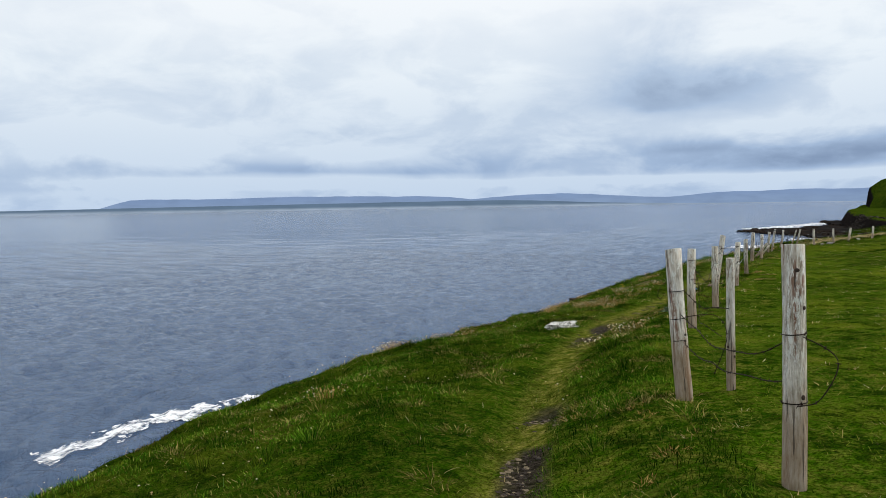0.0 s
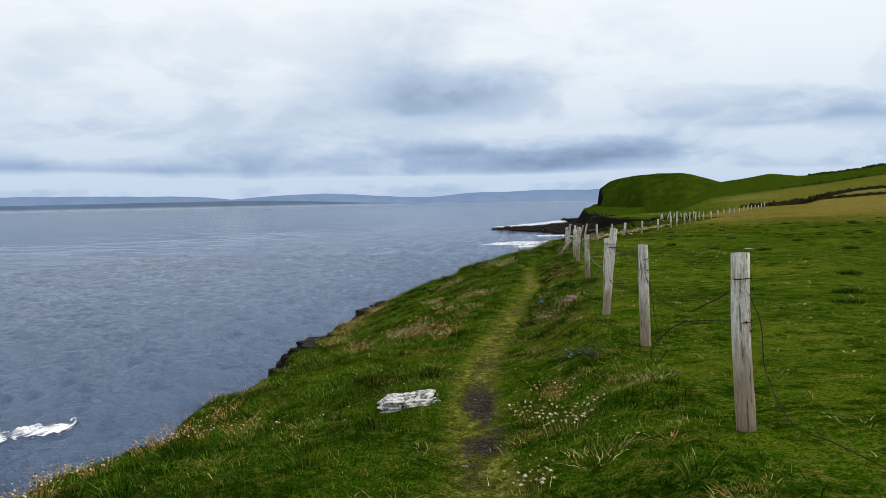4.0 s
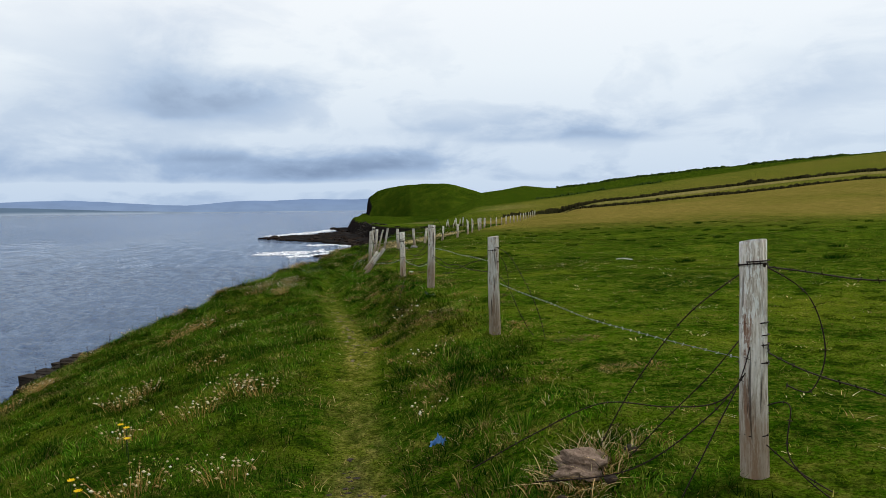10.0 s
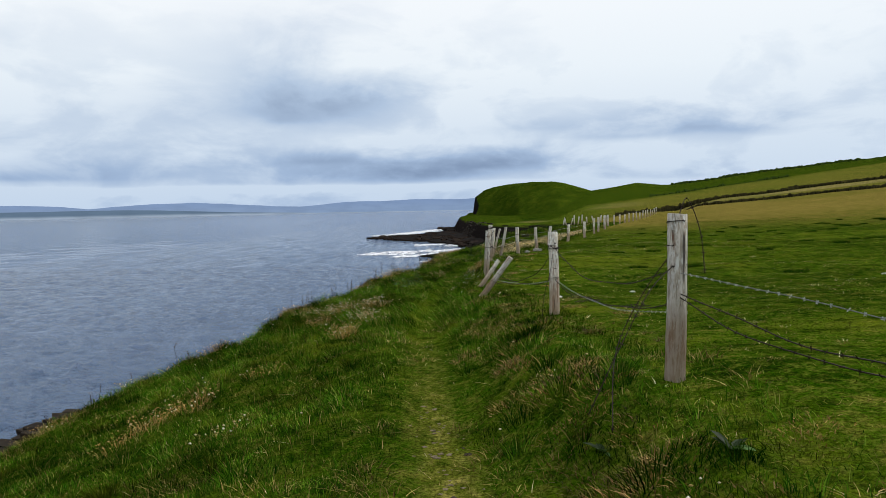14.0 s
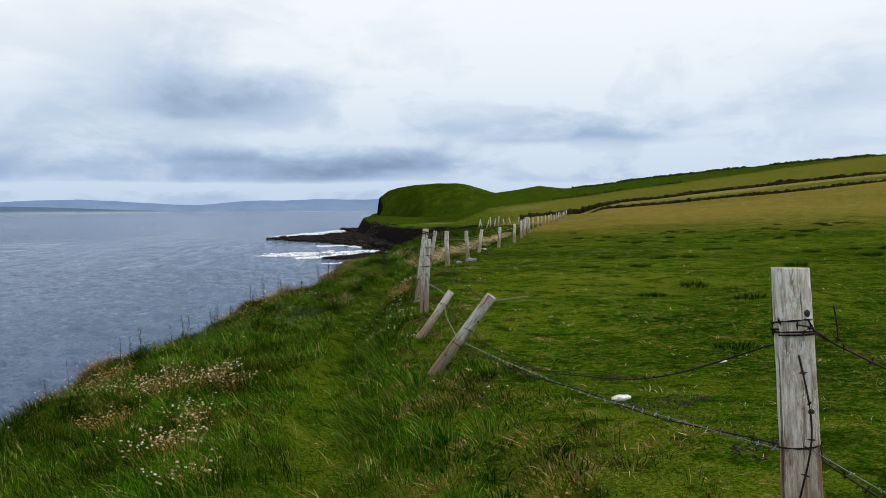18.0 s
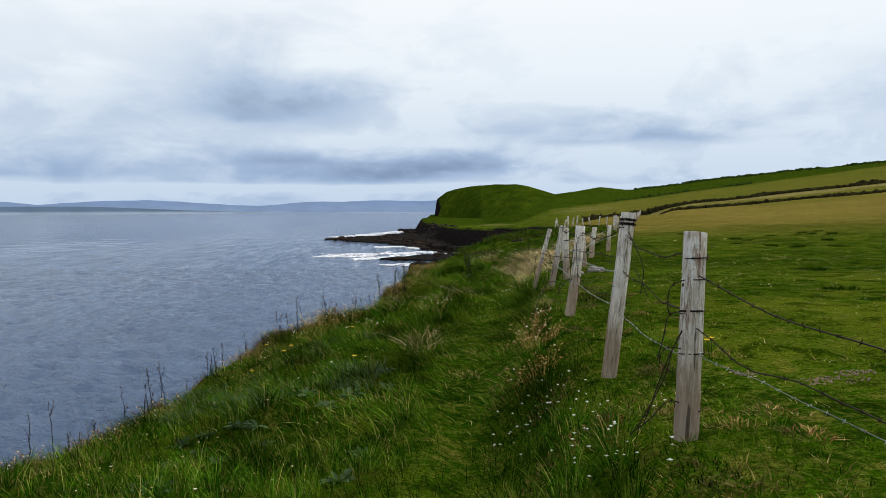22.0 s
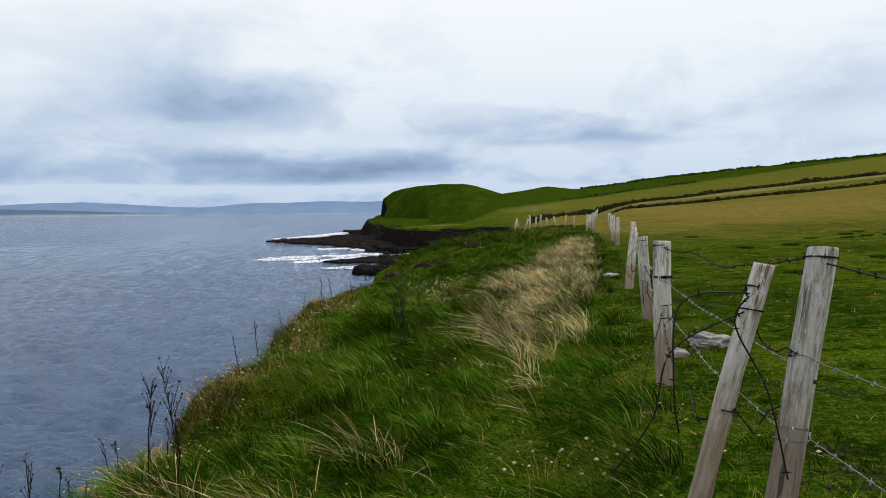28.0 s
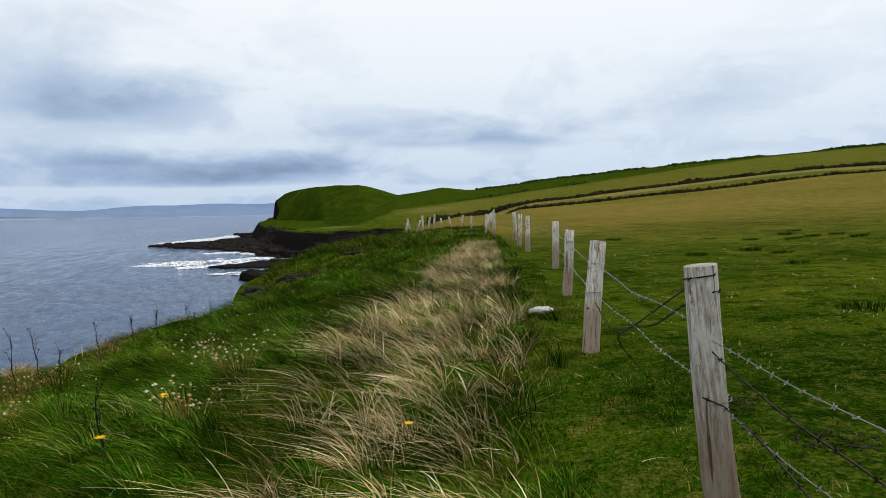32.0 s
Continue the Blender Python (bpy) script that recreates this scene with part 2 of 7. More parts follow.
def ground_material():
    m, n, l, b = material("turf")
    big = noise_node(n, l, 0.16, 4)
    mid = noise_node(n, l, 0.9, 5, 0.6)
    fine = noise_node(n, l, 14, 6, 0.7)
    patch = noise_node(n, l, 0.035, 4, 0.6, stretch=(1, 0.5, 1))
    grass = ramp_node(n, ((0.38, (0.007, 0.032, 0.001)), (0.5, (0.034, 0.080, 0.002)), (0.62, (0.105, 0.135, 0.008))))
    mixv = n.new("ShaderNodeMath")
    mixv.operation = "MULTIPLY_ADD"
    mixv.inputs[1].default_value = 0.5
    l.new(mid.outputs[0], mixv.inputs[0])
    hv = n.new("ShaderNodeMath")
    hv.operation = "MULTIPLY"
    hv.inputs[1].default_value = 0.5
    l.new(big.outputs[0], hv.inputs[0])
    l.new(hv.outputs[0], mixv.inputs[2])
    l.new(mixv.outputs[0], grass.inputs[0])
    gaps = noise_node(n, l, 3.2, 8, 0.72)
    col = mix_node(n, l, range_node(n, l, fine.outputs[0], 0.42, 0.66), grass.outputs[0], (0.100, 0.122, 0.014))
    # hollows between tufts darkened, their shade put into the colour
    col = mix_node(n, l, range_node(n, l, gaps.outputs[0], 0.50, 0.38, 0, 0.8), col, (0.008, 0.022, 0.001))
    col = mix_node(n, l, range_node(n, l, gaps.outputs[0], 0.55, 0.65, 0, 0.5), col, (0.19, 0.165, 0.030))
    # lush dark turf on the seaward slope, shade between its blades put into colour
    lush = n.new("ShaderNodeAttribute")
    lush.attribute_name = "lush"
    lf = n.new("ShaderNodeMath")
    lf.operation = "MULTIPLY"
    lf.inputs[1].default_value = 0.6
    l.new(lush.outputs["Fac"], lf.inputs[0])
    col = mix_node(n, l, lf.outputs[0], col, (0.005, 0.018, 0.001))
    # dry rough pasture further up the hill
    dry = n.new("ShaderNodeAttribute")
    dry.attribute_name = "dry"
    dn = n.new("ShaderNodeMath")
    dn.operation = "MULTIPLY_ADD"
    dn.inputs[1].default_value, dn.use_clamp = 1.9, True
    l.new(patch.outputs[0], dn.inputs[0])
    dsub = n.new("ShaderNodeMath")
    dsub.operation = "MULTIPLY"
    l.new(dry.outputs["Fac"], dsub.inputs[0])
    dn.inputs[2].default_value = -0.05
    l.new(dn.outputs[0], dsub.inputs[1])
    drycol = ramp_node(n, ((0.3, (0.105, 0.098, 0.016)), (0.7, (0.245, 0.175, 0.045))))
    l.new(mid.outputs[0], drycol.inputs[0])
    col = mix_node(n, l, dsub.outputs[0], col, drycol.outputs[0])
    pale = n.new("ShaderNodeAttribute")
    pale.attribute_name = "pale"
    pm = n.new("ShaderNodeMath")
    pm.operation = "MULTIPLY"
    l.new(pale.outputs["Fac"], pm.inputs[0])
    l.new(range_node(n, l, patch.outputs[0], 0.3, 0.6, 0.35, 0.9), pm.inputs[1])
    col = mix_node(n, l, pm.outputs[0], col, (0.255, 0.205, 0.085))
    # trodden path: thin grass, then bare dark earth
    wear = n.new("ShaderNodeAttribute")
    wear.attribute_name = "wear"
    wm = n.new("ShaderNodeMath")
    wm.operation = "MULTIPLY"
    wn = noise_node(n, l, 3.5, 5, 0.65)
    l.new(wear.outputs["Fac"], wm.inputs[0])
    l.new(range_node(n, l, wn.outputs[0], 0.30, 0.52, 0.25, 1.0), wm.inputs[1])
    worn = ramp_node(n, ((0.32, (0.030, 0.042, 0.005)), (0.48, (0.105, 0.115, 0.014)), (0.66, (0.29, 0.25, 0.060))))
    wf = noise_node(n, l, 11, 6, 0.7, stretch=(1, 0.5, 1))
    l.new(wf.outputs[0], worn.inputs[0])
    col = mix_node(n, l, wm.outputs[0], col, worn.outputs[0])
    bare = n.new("ShaderNodeAttribute")
    bare.attribute_name = "bare"
    wb = n.new("ShaderNodeMath")
    wb.operation = "MULTIPLY"
    l.new(bare.outputs["Fac"], wb.inputs[0])
    l.new(range_node(n, l, wn.outputs[0], 0.32, 0.42), wb.inputs[1])
    earth = ramp_node(n, ((0.3, (0.012, 0.010, 0.008)), (0.7, (0.055, 0.045, 0.034))))
    l.new(fine.outputs[0], earth.inputs[0])
    col = mix_node(n, l, wb.outputs[0], col, earth.outputs[0])
    # bare rock where it is steep
    geo = n.new("ShaderNodeNewGeometry")
    sep = n.new("ShaderNodeSeparateXYZ")
    l.new(geo.outputs["True Normal"], sep.inputs[0])
    rn = noise_node(n, l, 0.6, 6, 0.7, stretch=(1, 1, 6))
    rock = ramp_node(n, ((0.35, (0.005, 0.0045, 0.0045)), (0.65, (0.022, 0.018, 0.016)), (0.85, (0.085, 0.068, 0.052))))
    l.new(rn.outputs[0], rock.inputs[0])
    stone = n.new("ShaderNodeAttribute")
    stone.attribute_name = "stone"
    most = n.new("ShaderNodeMath")
    most.operation = "MAXIMUM"
    l.new(range_node(n, l, sep.outputs[2], 0.55, 0.32), most.inputs[0])
    l.new(range_node(n, l, stone.outputs["Fac"], 0.02, 0.10), most.inputs[1])
    col = mix_node(n, l, most.outputs[0], col, rock.outputs[0])
    grain = noise_node(n, l, 48, 5, 0.75)
    tone = n.new("ShaderNodeHueSaturation")
    l.new(range_node(n, l, grain.outputs[0], 0.36, 0.64, 0.36, 1.32), tone.inputs["Value"])
    l.new(col, tone.inputs["Color"])
    l.new(tone.outputs[0], b.inputs["Base Color"])
    b.inputs["Roughness"].default_value, b.inputs["Specular IOR Level"].default_value = 1.0, 0.0
    lift = n.new("ShaderNodeMath")
    lift.operation = "MULTIPLY_ADD"
    lift.inputs[1].default_value = 0.22
    l.new(grain.outputs[0], lift.inputs[0])
    l.new(gaps.outputs[0], lift.inputs[2])
    bump(n, l, b, lift.outputs[0], 0.8, 0.08)
    return m


def sea_material():
    m, n, l, b = material("sea_water")
    b.inputs["Roughness"].default_value = 0.06
    b.inputs["IOR"].default_value = 1.33
    b.inputs["Specular IOR Level"].default_value = 0.21
    deep = noise_node(n, l, 0.02, 4, stretch=(1, 1, 1))
    col = ramp_node(n, ((0.3, (0.056, 0.097, 0.176)), (0.7, (0.068, 0.113, 0.199))))
    l.new(deep.outputs[0], col.inputs[0])
    l.new(col.outputs[0], b.inputs["Base Color"])
    tc = n.new("ShaderNodeTexCoord")
    rot = n.new("ShaderNodeMapping")
    rot.inputs["Rotation"].default_value = (0, 0, radians(35))
    l.new(tc.outputs["Object"], rot.inputs[0])
    chop = noise_node(n, l, 1.25, 8, 0.66, vec=rot.outputs[0], stretch=(0.45, 1.0, 1.0))
    swell = noise_node(n, l, 0.06, 3, 0.5, vec=rot.outputs[0], stretch=(0.5, 1.0, 1.0))
    s = n.new("ShaderNodeMath")
    s.operation = "MULTIPLY_ADD"
    s.inputs[1].default_value = 0.8
    l.new(swell.outputs[0], s.inputs[0])
    l.new(chop.outputs[0], s.inputs[2])
    bump(n, l, b, s.outputs[0], 1.0, 0.95)
    return m


def blade_material(name, stops, rough=0.55, trans=0.25, patch=None, spec=0.12, tones=(0.34, 1.24)):
    m, n, l, b = material(name)
    geo = n.new("ShaderNodeNewGeometry")
    col = ramp_node(n, stops)
    l.new(geo.outputs["Random Per Island"], col.inputs[0])
    big = noise_node(n, l, 1.1, 4)
    hs = n.new("ShaderNodeHueSaturation")
    clump = noise_node(n, l, 5.5, 3, 0.6)
    vm = n.new("ShaderNodeMath")
    vm.operation = "MULTIPLY"
    l.new(range_node(n, l, big.outputs[0], 0.40, 0.60, *tones), vm.inputs[0])
    l.new(range_node(n, l, clump.outputs[0], 0.36, 0.64, 1 - 0.45 * (tones[1] - tones[0]), 1 + 0.40 * (tones[1] - tones[0])), vm.inputs[1])
    l.new(vm.outputs[0], hs.inputs["Value"])
    base = col.outputs[0]
    if patch:       # withered and yellowed patches
        pn = noise_node(n, l, 1.7, 5, 0.62)
        base = mix_node(n, l, range_node(n, l, pn.outputs[0], 0.55, 0.66, 0, 0.6), base, patch)
    l.new(base, hs.inputs["Color"])
    l.new(hs.outputs[0], b.inputs["Base Color"])
    b.inputs["Roughness"].default_value, b.inputs["Specular IOR Level"].default_value = rough, spec
    tr = n.new("ShaderNodeBsdfTranslucent")
    l.new(hs.outputs[0], tr.inputs[0])
    ms = n.new("ShaderNodeMixShader")
    ms.inputs[0].default_value = trans
    l.new(b.outputs[0], ms.inputs[1]), l.new(tr.outputs[0], ms.inputs[2])
    l.new(ms.outputs[0], n["Material Output"].inputs[0])
    return m


def wood_material():
    """Weathered round timber: silver grey, with rust stains, dark cracks and pale lichen."""
    m, n, l, b = material("weathered_timber")
    oi = n.new("ShaderNodeObjectInfo")
    tc = n.new("ShaderNodeTexCoord")
    shift = n.new("ShaderNodeVectorMath")
    shift.operation = "ADD"
    sc = n.new("ShaderNodeVectorMath")
    sc.operation = "SCALE"
    sc.inputs[0].default_value = (13.0, 7.0, 5.0)
    l.new(oi.outputs["Random"], sc.inputs["Scale"])
    l.new(tc.outputs["Object"], shift.inputs[0]), l.new(sc.outputs[0], shift.inputs[1])
    v = shift.outputs[0]
    grain = noise_node(n, l, 60, 6, 0.72, vec=v, stretch=(1, 1, 0.12))
    blot = noise_node(n, l, 7, 5, 0.65, vec=v, stretch=(1, 1, 0.45))
    crack = noise_node(n, l, 24, 4, 0.6, vec=v, stretch=(1, 1, 0.10))
    col = ramp_node(n, ((0.30, (0.15, 0.12, 0.085)), (0.47, (0.50, 0.44, 0.35)), (0.62, (0.80, 0.75, 0.66))))
    l.new(grain.outputs[0], col.inputs[0])
    c = mix_node(n, l, range_node(n, l, blot.outputs[0], 0.52, 0.60, 0, 0.6), col.outputs[0], (0.74, 0.70, 0.62))
    flake = noise_node(n, l, 38, 5, 0.7, vec=v, stretch=(1, 1, 0.22))
    c = mix_node(n, l, range_node(n, l, flake.outputs[0], 0.43, 0.36, 0, 0.4), c, (0.10, 0.082, 0.064))
    rustn = noise_node(n, l, 15, 6, 0.75, vec=v, stretch=(1, 1, 0.10))
    c = mix_node(n, l, range_node(n, l, rustn.outputs[0], 0.55, 0.63, 0, 0.8), c, (0.19, 0.070, 0.028))
    c = mix_node(n, l, range_node(n, l, crack.outputs[0], 0.36, 0.31, 0, 0.45), c, (0.06, 0.046, 0.036))
    # soil-brown towards the foot, crusted with pale lichen towards the head
    sep = n.new("ShaderNodeSeparateXYZ")
    l.new(tc.outputs["Object"], sep.inputs[0])
    wob = n.new("ShaderNodeMath")
    wob.operation = "MULTIPLY_ADD"
    wob.inputs[1].default_value = -0.55
    l.new(blot.outputs[0], wob.inputs[0])
    l.new(sep.outputs[2], wob.inputs[2])
    c = mix_node(n, l, range_node(n, l, wob.outputs[0], 0.22, -0.05, 0, 0.72), c, (0.26, 0.175, 0.105))
    lich = noise_node(n, l, 48, 6, 0.78, vec=v, stretch=(1, 1, 0.22))
    lm = n.new("ShaderNodeMath")
    lm.operation = "MULTIPLY"
    l.new(range_node(n, l, lich.outputs[0], 0.51, 0.57, 0, 0.9), lm.inputs[0])
    l.new(range_node(n, l, wob.outputs[0], 0.05, 0.45), lm.inputs[1])
    c = mix_node(n, l, lm.outputs[0], c, (0.80, 0.80, 0.74))
    split = noise_node(n, l, 34, 3, 0.55, vec=v, stretch=(1, 1, 0.06))
    c = mix_node(n, l, range_node(n, l, split.outputs[0], 0.38, 0.33, 0, 0.75), c, (0.030, 0.023, 0.018))
    hs = n.new("ShaderNodeHueSaturation")
    l.new(range_node(n, l, oi.outputs["Random"], 0, 1, 0.78, 1.04), hs.inputs["Value"])
    l.new(c, hs.inputs["Color"])
    l.new(hs.outputs[0], b.inputs["Base Color"])
    b.inputs["Roughness"].default_value, b.inputs["Specular IOR Level"].default_value = 0.9, 0.12
    bump(n, l, b, grain.outputs[0], 1.0, 0.014)
    return m


def lichen_material():
    """Dark rock largely crusted over with white and grey lichen."""
    m, n, l, b = material("lichened_rock")
    blot = noise_node(n, l, 17, 6, 0.75)
    fine = noise_node(n, l, 70, 5, 0.7)
    col = ramp_node(n, ((0.36, (0.025, 0.024, 0.022)), (0.44, (0.17, 0.165, 0.15)), (0.50, (0.60, 0.59, 0.54)), (0.66, (0.76, 0.75, 0.70))))
    l.new(blot.outputs[0], col.inputs[0])
    c = mix_node(n, l, range_node(n, l, fine.outputs[0], 0.45, 0.36, 0, 0.7), col.outputs[0], (0.04, 0.038, 0.034))
    l.new(c, b.inputs["Base Color"])
    b.inputs["Roughness"].default_value, b.inputs["Specular IOR Level"].default_value = 0.95, 0.1
    bump(n, l, b, blot.outputs[0], 1.0, 0.03)
    return m


def foam_material():
    """Broken white froth with water showing through."""
    m, n, l, b = material("sea_foam")
    b.inputs["Base Color"].default_value, b.inputs["Roughness"].default_value = (0.86, 0.88, 0.90, 1), 0.8
    f = noise_node(n, l, 1.1, 9, 0.72, stretch=(1, 0.45, 1))
    tr = n.new("ShaderNodeBsdfTransparent")
    ms = n.new("ShaderNodeMixShader")
    l.new(range_node(n, l, f.outputs[0], 0.37, 0.60), ms.inputs[0])
    l.new(tr.outputs[0], ms.inputs[1]), l.new(b.outputs[0], ms.inputs[2])
    l.new(ms.outputs[0], n["Material Output"].inputs[0])
    bump(n, l, b, f.outputs[0], 0.6, 0.2)
    return m


M_TURF, M_SEA, M_WOOD = ground_material(), sea_material(), wood_material()
M_ROCK = plain_material("dark_sea_rock", (0.002, 0.002, 0.002), (0.050, 0.035, 0.026), 1.0, 0.9, 1.0, spec=0.02, distance=0.15, per_object=True)
M_LEDGE = plain_material("wet_black_ledge", (0.0012, 0.0012, 0.0012), (0.013, 0.0105, 0.009), 1.0, 0.7, 1.0, spec=0.03, distance=0.15)
M_PALE_ROCK = lichen_material()
M_GREY_ROCK = plain_material("grey_field_stone", (0.06, 0.055, 0.05), (0.46, 0.42, 0.38), 0.9, 16, 1.0, distance=0.03)
M_CRAG = plain_material("cliff_rock", (0.006, 0.0055, 0.005), (0.060, 0.048, 0.038), 1.0, 5, 1.0, spec=0.04, distance=0.08, stretch=(1, 1, 3), per_object=True)
M_FOAM = foam_material()
M_RUST = plain_material("rusty_wire", (0.006, 0.004, 0.0035), (0.034, 0.015, 0.009), 0.75, 60, 0.4, 0.3)
M_GALV = plain_material("galvanised_wire", (0.08, 0.08, 0.078), (0.26, 0.26, 0.25), 0.6, 60, 0.2, 0.4)
M_GRASS = blade_material("grass_blade", ((0.0, (0.006, 0.028, 0.001)), (0.42, (0.022, 0.078, 0.003)), (0.82, (0.076, 0.168, 0.008)), (0.93, (0.17, 0.225, 0.028)), (1.0, (0.34, 0.28, 0.09))), 0.6, 0.12, patch=(0.13, 0.14, 0.010), spec=0.0, tones=(0.28, 1.32))
M_TUFT = blade_material("dark_tuft_blade", ((0.0, (0.004, 0.020, 0.001)), (0.6, (0.012, 0.048, 0.002)), (1.0, (0.04, 0.085, 0.006))), trans=0.05, spec=0.0, tones=(0.7, 1.0))
M_SHORT = blade_material("pasture_blade", ((0.0, (0.008, 0.034, 0.001)), (0.45, (0.040, 0.100, 0.003)), (0.85, (0.135, 0.190, 0.011)), (1.0, (0.34, 0.28, 0.08))), trans=0.12, patch=(0.20, 0.19, 0.016), spec=0.0)
M_THATCH = blade_material("dead_thatch", ((0.0, (0.050, 0.032, 0.012)), (0.4, (0.16, 0.115, 0.030)), (0.8, (0.36, 0.275, 0.085)), (1.0, (0.60, 0.48, 0.17))), trans=0.15, spec=0.02, tones=(0.6, 1.15))
M_STRAW = blade_material("dry_grass_blade", ((0.0, (0.30, 0.18, 0.055)), (0.5, (0.74, 0.54, 0.235)), (1.0, (1.0, 0.88, 0.56))), 0.6, trans=0.12, spec=0.05, tones=(0.5, 1.15))
M_SEED = blade_material("seeding_grass_blade", ((0.0, (0.06, 0.12, 0.01)), (0.55, (0.20, 0.24, 0.06)), (1.0, (0.62, 0.55, 0.28))), trans=0.1, spec=0.0, tones=(0.6, 1.1))
M_BROWN = blade_material("withered_stem", ((0.0, (0.07, 0.030, 0.010)), (0.5, (0.24, 0.115, 0.036)), (1.0, (0.48, 0.29, 0.11))), trans=0.1)
M_RUSSET = blade_material("russet_head", ((0.0, (0.20, 0.085, 0.022)), (0.5, (0.46, 0.25, 0.070)), (1.0, (0.72, 0.48, 0.17))), trans=0.05, tones=(0.8, 1.05))
M_DARKSTEM = blade_material("dead_thistle_stem", ((0.0, (0.012, 0.009, 0.007)), (1.0, (0.05, 0.035, 0.025))), trans=0.0)
M_WHITE_PETAL = blade_material("white_petal", ((0.0, (0.40, 0.25, 0.09)), (0.45, (0.66, 0.52, 0.28)), (1.0, (0.88, 0.84, 0.70))), tones=(0.9, 1.0))
M_YELLOW_PETAL = blade_material("yellow_petal", ((0.0, (0.75, 0.42, 0.005)), (1.0, (0.85, 0.62, 0.01))), tones=(0.95, 1.0))
M_LEAF = blade_material("broad_leaf", ((0.0, (0.022, 0.060, 0.010)), (1.0, (0.075, 0.14, 0.035))))

# ---- the lie of the land ----
# along the coast: y, the path's x, its height, the cliff edge's distance to seaward of the path, the edge's drop below the path
COAST = np.array((
    (-60, 34.0, 0.8, 4.0, 0.5), (-10, 6.2, 0.15, 4.6, 0.7), (0, 0.0, 0.0, 4.6, 0.72), (3.1, -2.03, -0.12, 4.5, 0.74),
    (6.3, -3.41, -0.36, 4.2, 0.78), (9.8, -4.16, -0.50, 3.8, 0.58), (13.1, -4.61, -0.72, 3.7, 0.55), (16.5, -5.17, -0.95, 3.6, 0.50),
    (20.1, -5.41, -1.00, 4.4, 0.90), (24, -5.58, -1.00, 5.5, 1.49), (28.4, -6.11, -1.10, 6.0, 1.79), (33, -6.60, -1.27, 5.9, 1.54),
    (37.3, -7.03, -1.45, 3.95, 0.80), (41, -7.00, -1.60, 4.05, 0.62), (44.5, -6.71, -1.55, 4.2, 0.78), (48, -6.38, -1.50, 3.5, 0.66),
    (51, -5.60, -1.50, 3.1, 0.45), (53, -5.25, -1.50, 3.15, 0.40), (55, -4.90, -1.50, 3.75, 0.28), (60, -3.80, -1.50, 4.4, 0.45), (66, -2.40, -1.50, 4.2, 0.60), (71, -1.2, -1.52, 3.9, 1.0), (76, 0.0, -1.50, 6.9, 1.25), (84, 1.8, -1.40, 9.6, 1.35), (92, 3.6, -1.25, 10.2, 1.5), (110, 8.0, -1.5, 9.0, 2.0)))
FENCE_Y = (-60, 0, 3.8, 5.6, 10.1, 13.8, 16.1, 18.6, 23.0, 27.0, 30.9, 35.7, 37.7, 39.3, 40.9, 43.4, 47.4, 50.2, 53.1, 56.0, 59.8, 63.8, 76, 95)
FENCE_X = (36, 1.7, -0.44, -1.3, -2.44, -2.93, -3.39, -3.51, -4.05, -4.51, -4.91, -5.85, -5.87, -5.82, -5.88, -5.79, -5.45, -4.82, -3.96, -3.32, -2.08, -0.82, 2.04, 5.0)
FENCE_Z = (1.0, 0.25, 0.19, 0.08, -0.14, -0.41, -0.44, -0.57, -0.66, -0.58, -0.78, -1.17, -1.20, -1.10, -1.18, -1.07, -1.20, -1.32, -1.33, -1.31, -1.31, -1.33, -1.36, -1.5)
SEA_Z = -18.0
# far shore line: y, x of the cliff top
SHORE_Y = (76, 84, 94, 103, 115, 140, 200, 290, 333, 343, 352, 372, 430, 500, 560, 625, 650, 720, 900, 1400)
SHORE_X = (-6.9, -7.9, -6.8, -3.5, 2.5, 9.0, 24.0, 37.0, 46.0, 38.0, 8.0, -4.0, -13.0, -22.0, -30.0, -37.0, -38.0, -34.0, -20.0, 20.0)
# height of the low terrace above the far cliff
TERRACE = ((200, 340, 430, 500, 560, 630, 720), (-9.5, -8.0, -8.8, -9.6, -9.6, -8.2, -5.0))
# seen from the middle of the walk: azimuth to the right in degrees, slopes to two field walls and to the skyline
VIEW_AZ = (-8, -3, 4, 6.8, 10.5, 12.5, 14.5, 16.5, 18.5, 20.4, 24.4, 30, 35, 42, 60, 90, 140)
WALL_LOW = (-0.030, -0.026, -0.014, -0.0085, -0.0068, -0.0054, -0.0037, -0.0019, 0.0005, 0.003, 0.0101, 0.0179, 0.0268, 0.0310, 0.035, 0.036, 0.03)
WALL_HIGH = (-0.034, -0.031, -0.023, -0.0075, -0.0050, -0.0025, 0.0012, 0.0048, 0.0080, 0.0112, 0.0191, 0.0296, 0.0386, 0.0430, 0.047, 0.05, 0.05)
SKYLINE = (-0.030, -0.022, -0.002, 0.0185, 0.0285, 0.0240, 0.0273, 0.0319, 0.0364, 0.0392, 0.0455, 0.0532, 0.0598, 0.0655, 0.072, 0.075, 0.07)
# where the dark green top of the hill begins: bearing, distance
HILLTOP = ((6, 8, 10.5, 12.5, 16.5, 20.4, 24.4, 30, 36, 45), (400, 410, 428, 468, 490, 510, 542, 593, 615, 640))


def smooth(x, lo, hi):
    s = np.clip((np.asarray(x, float) - lo) / (hi - lo), 0, 1)
    return s * s * (3 - 2 * s)


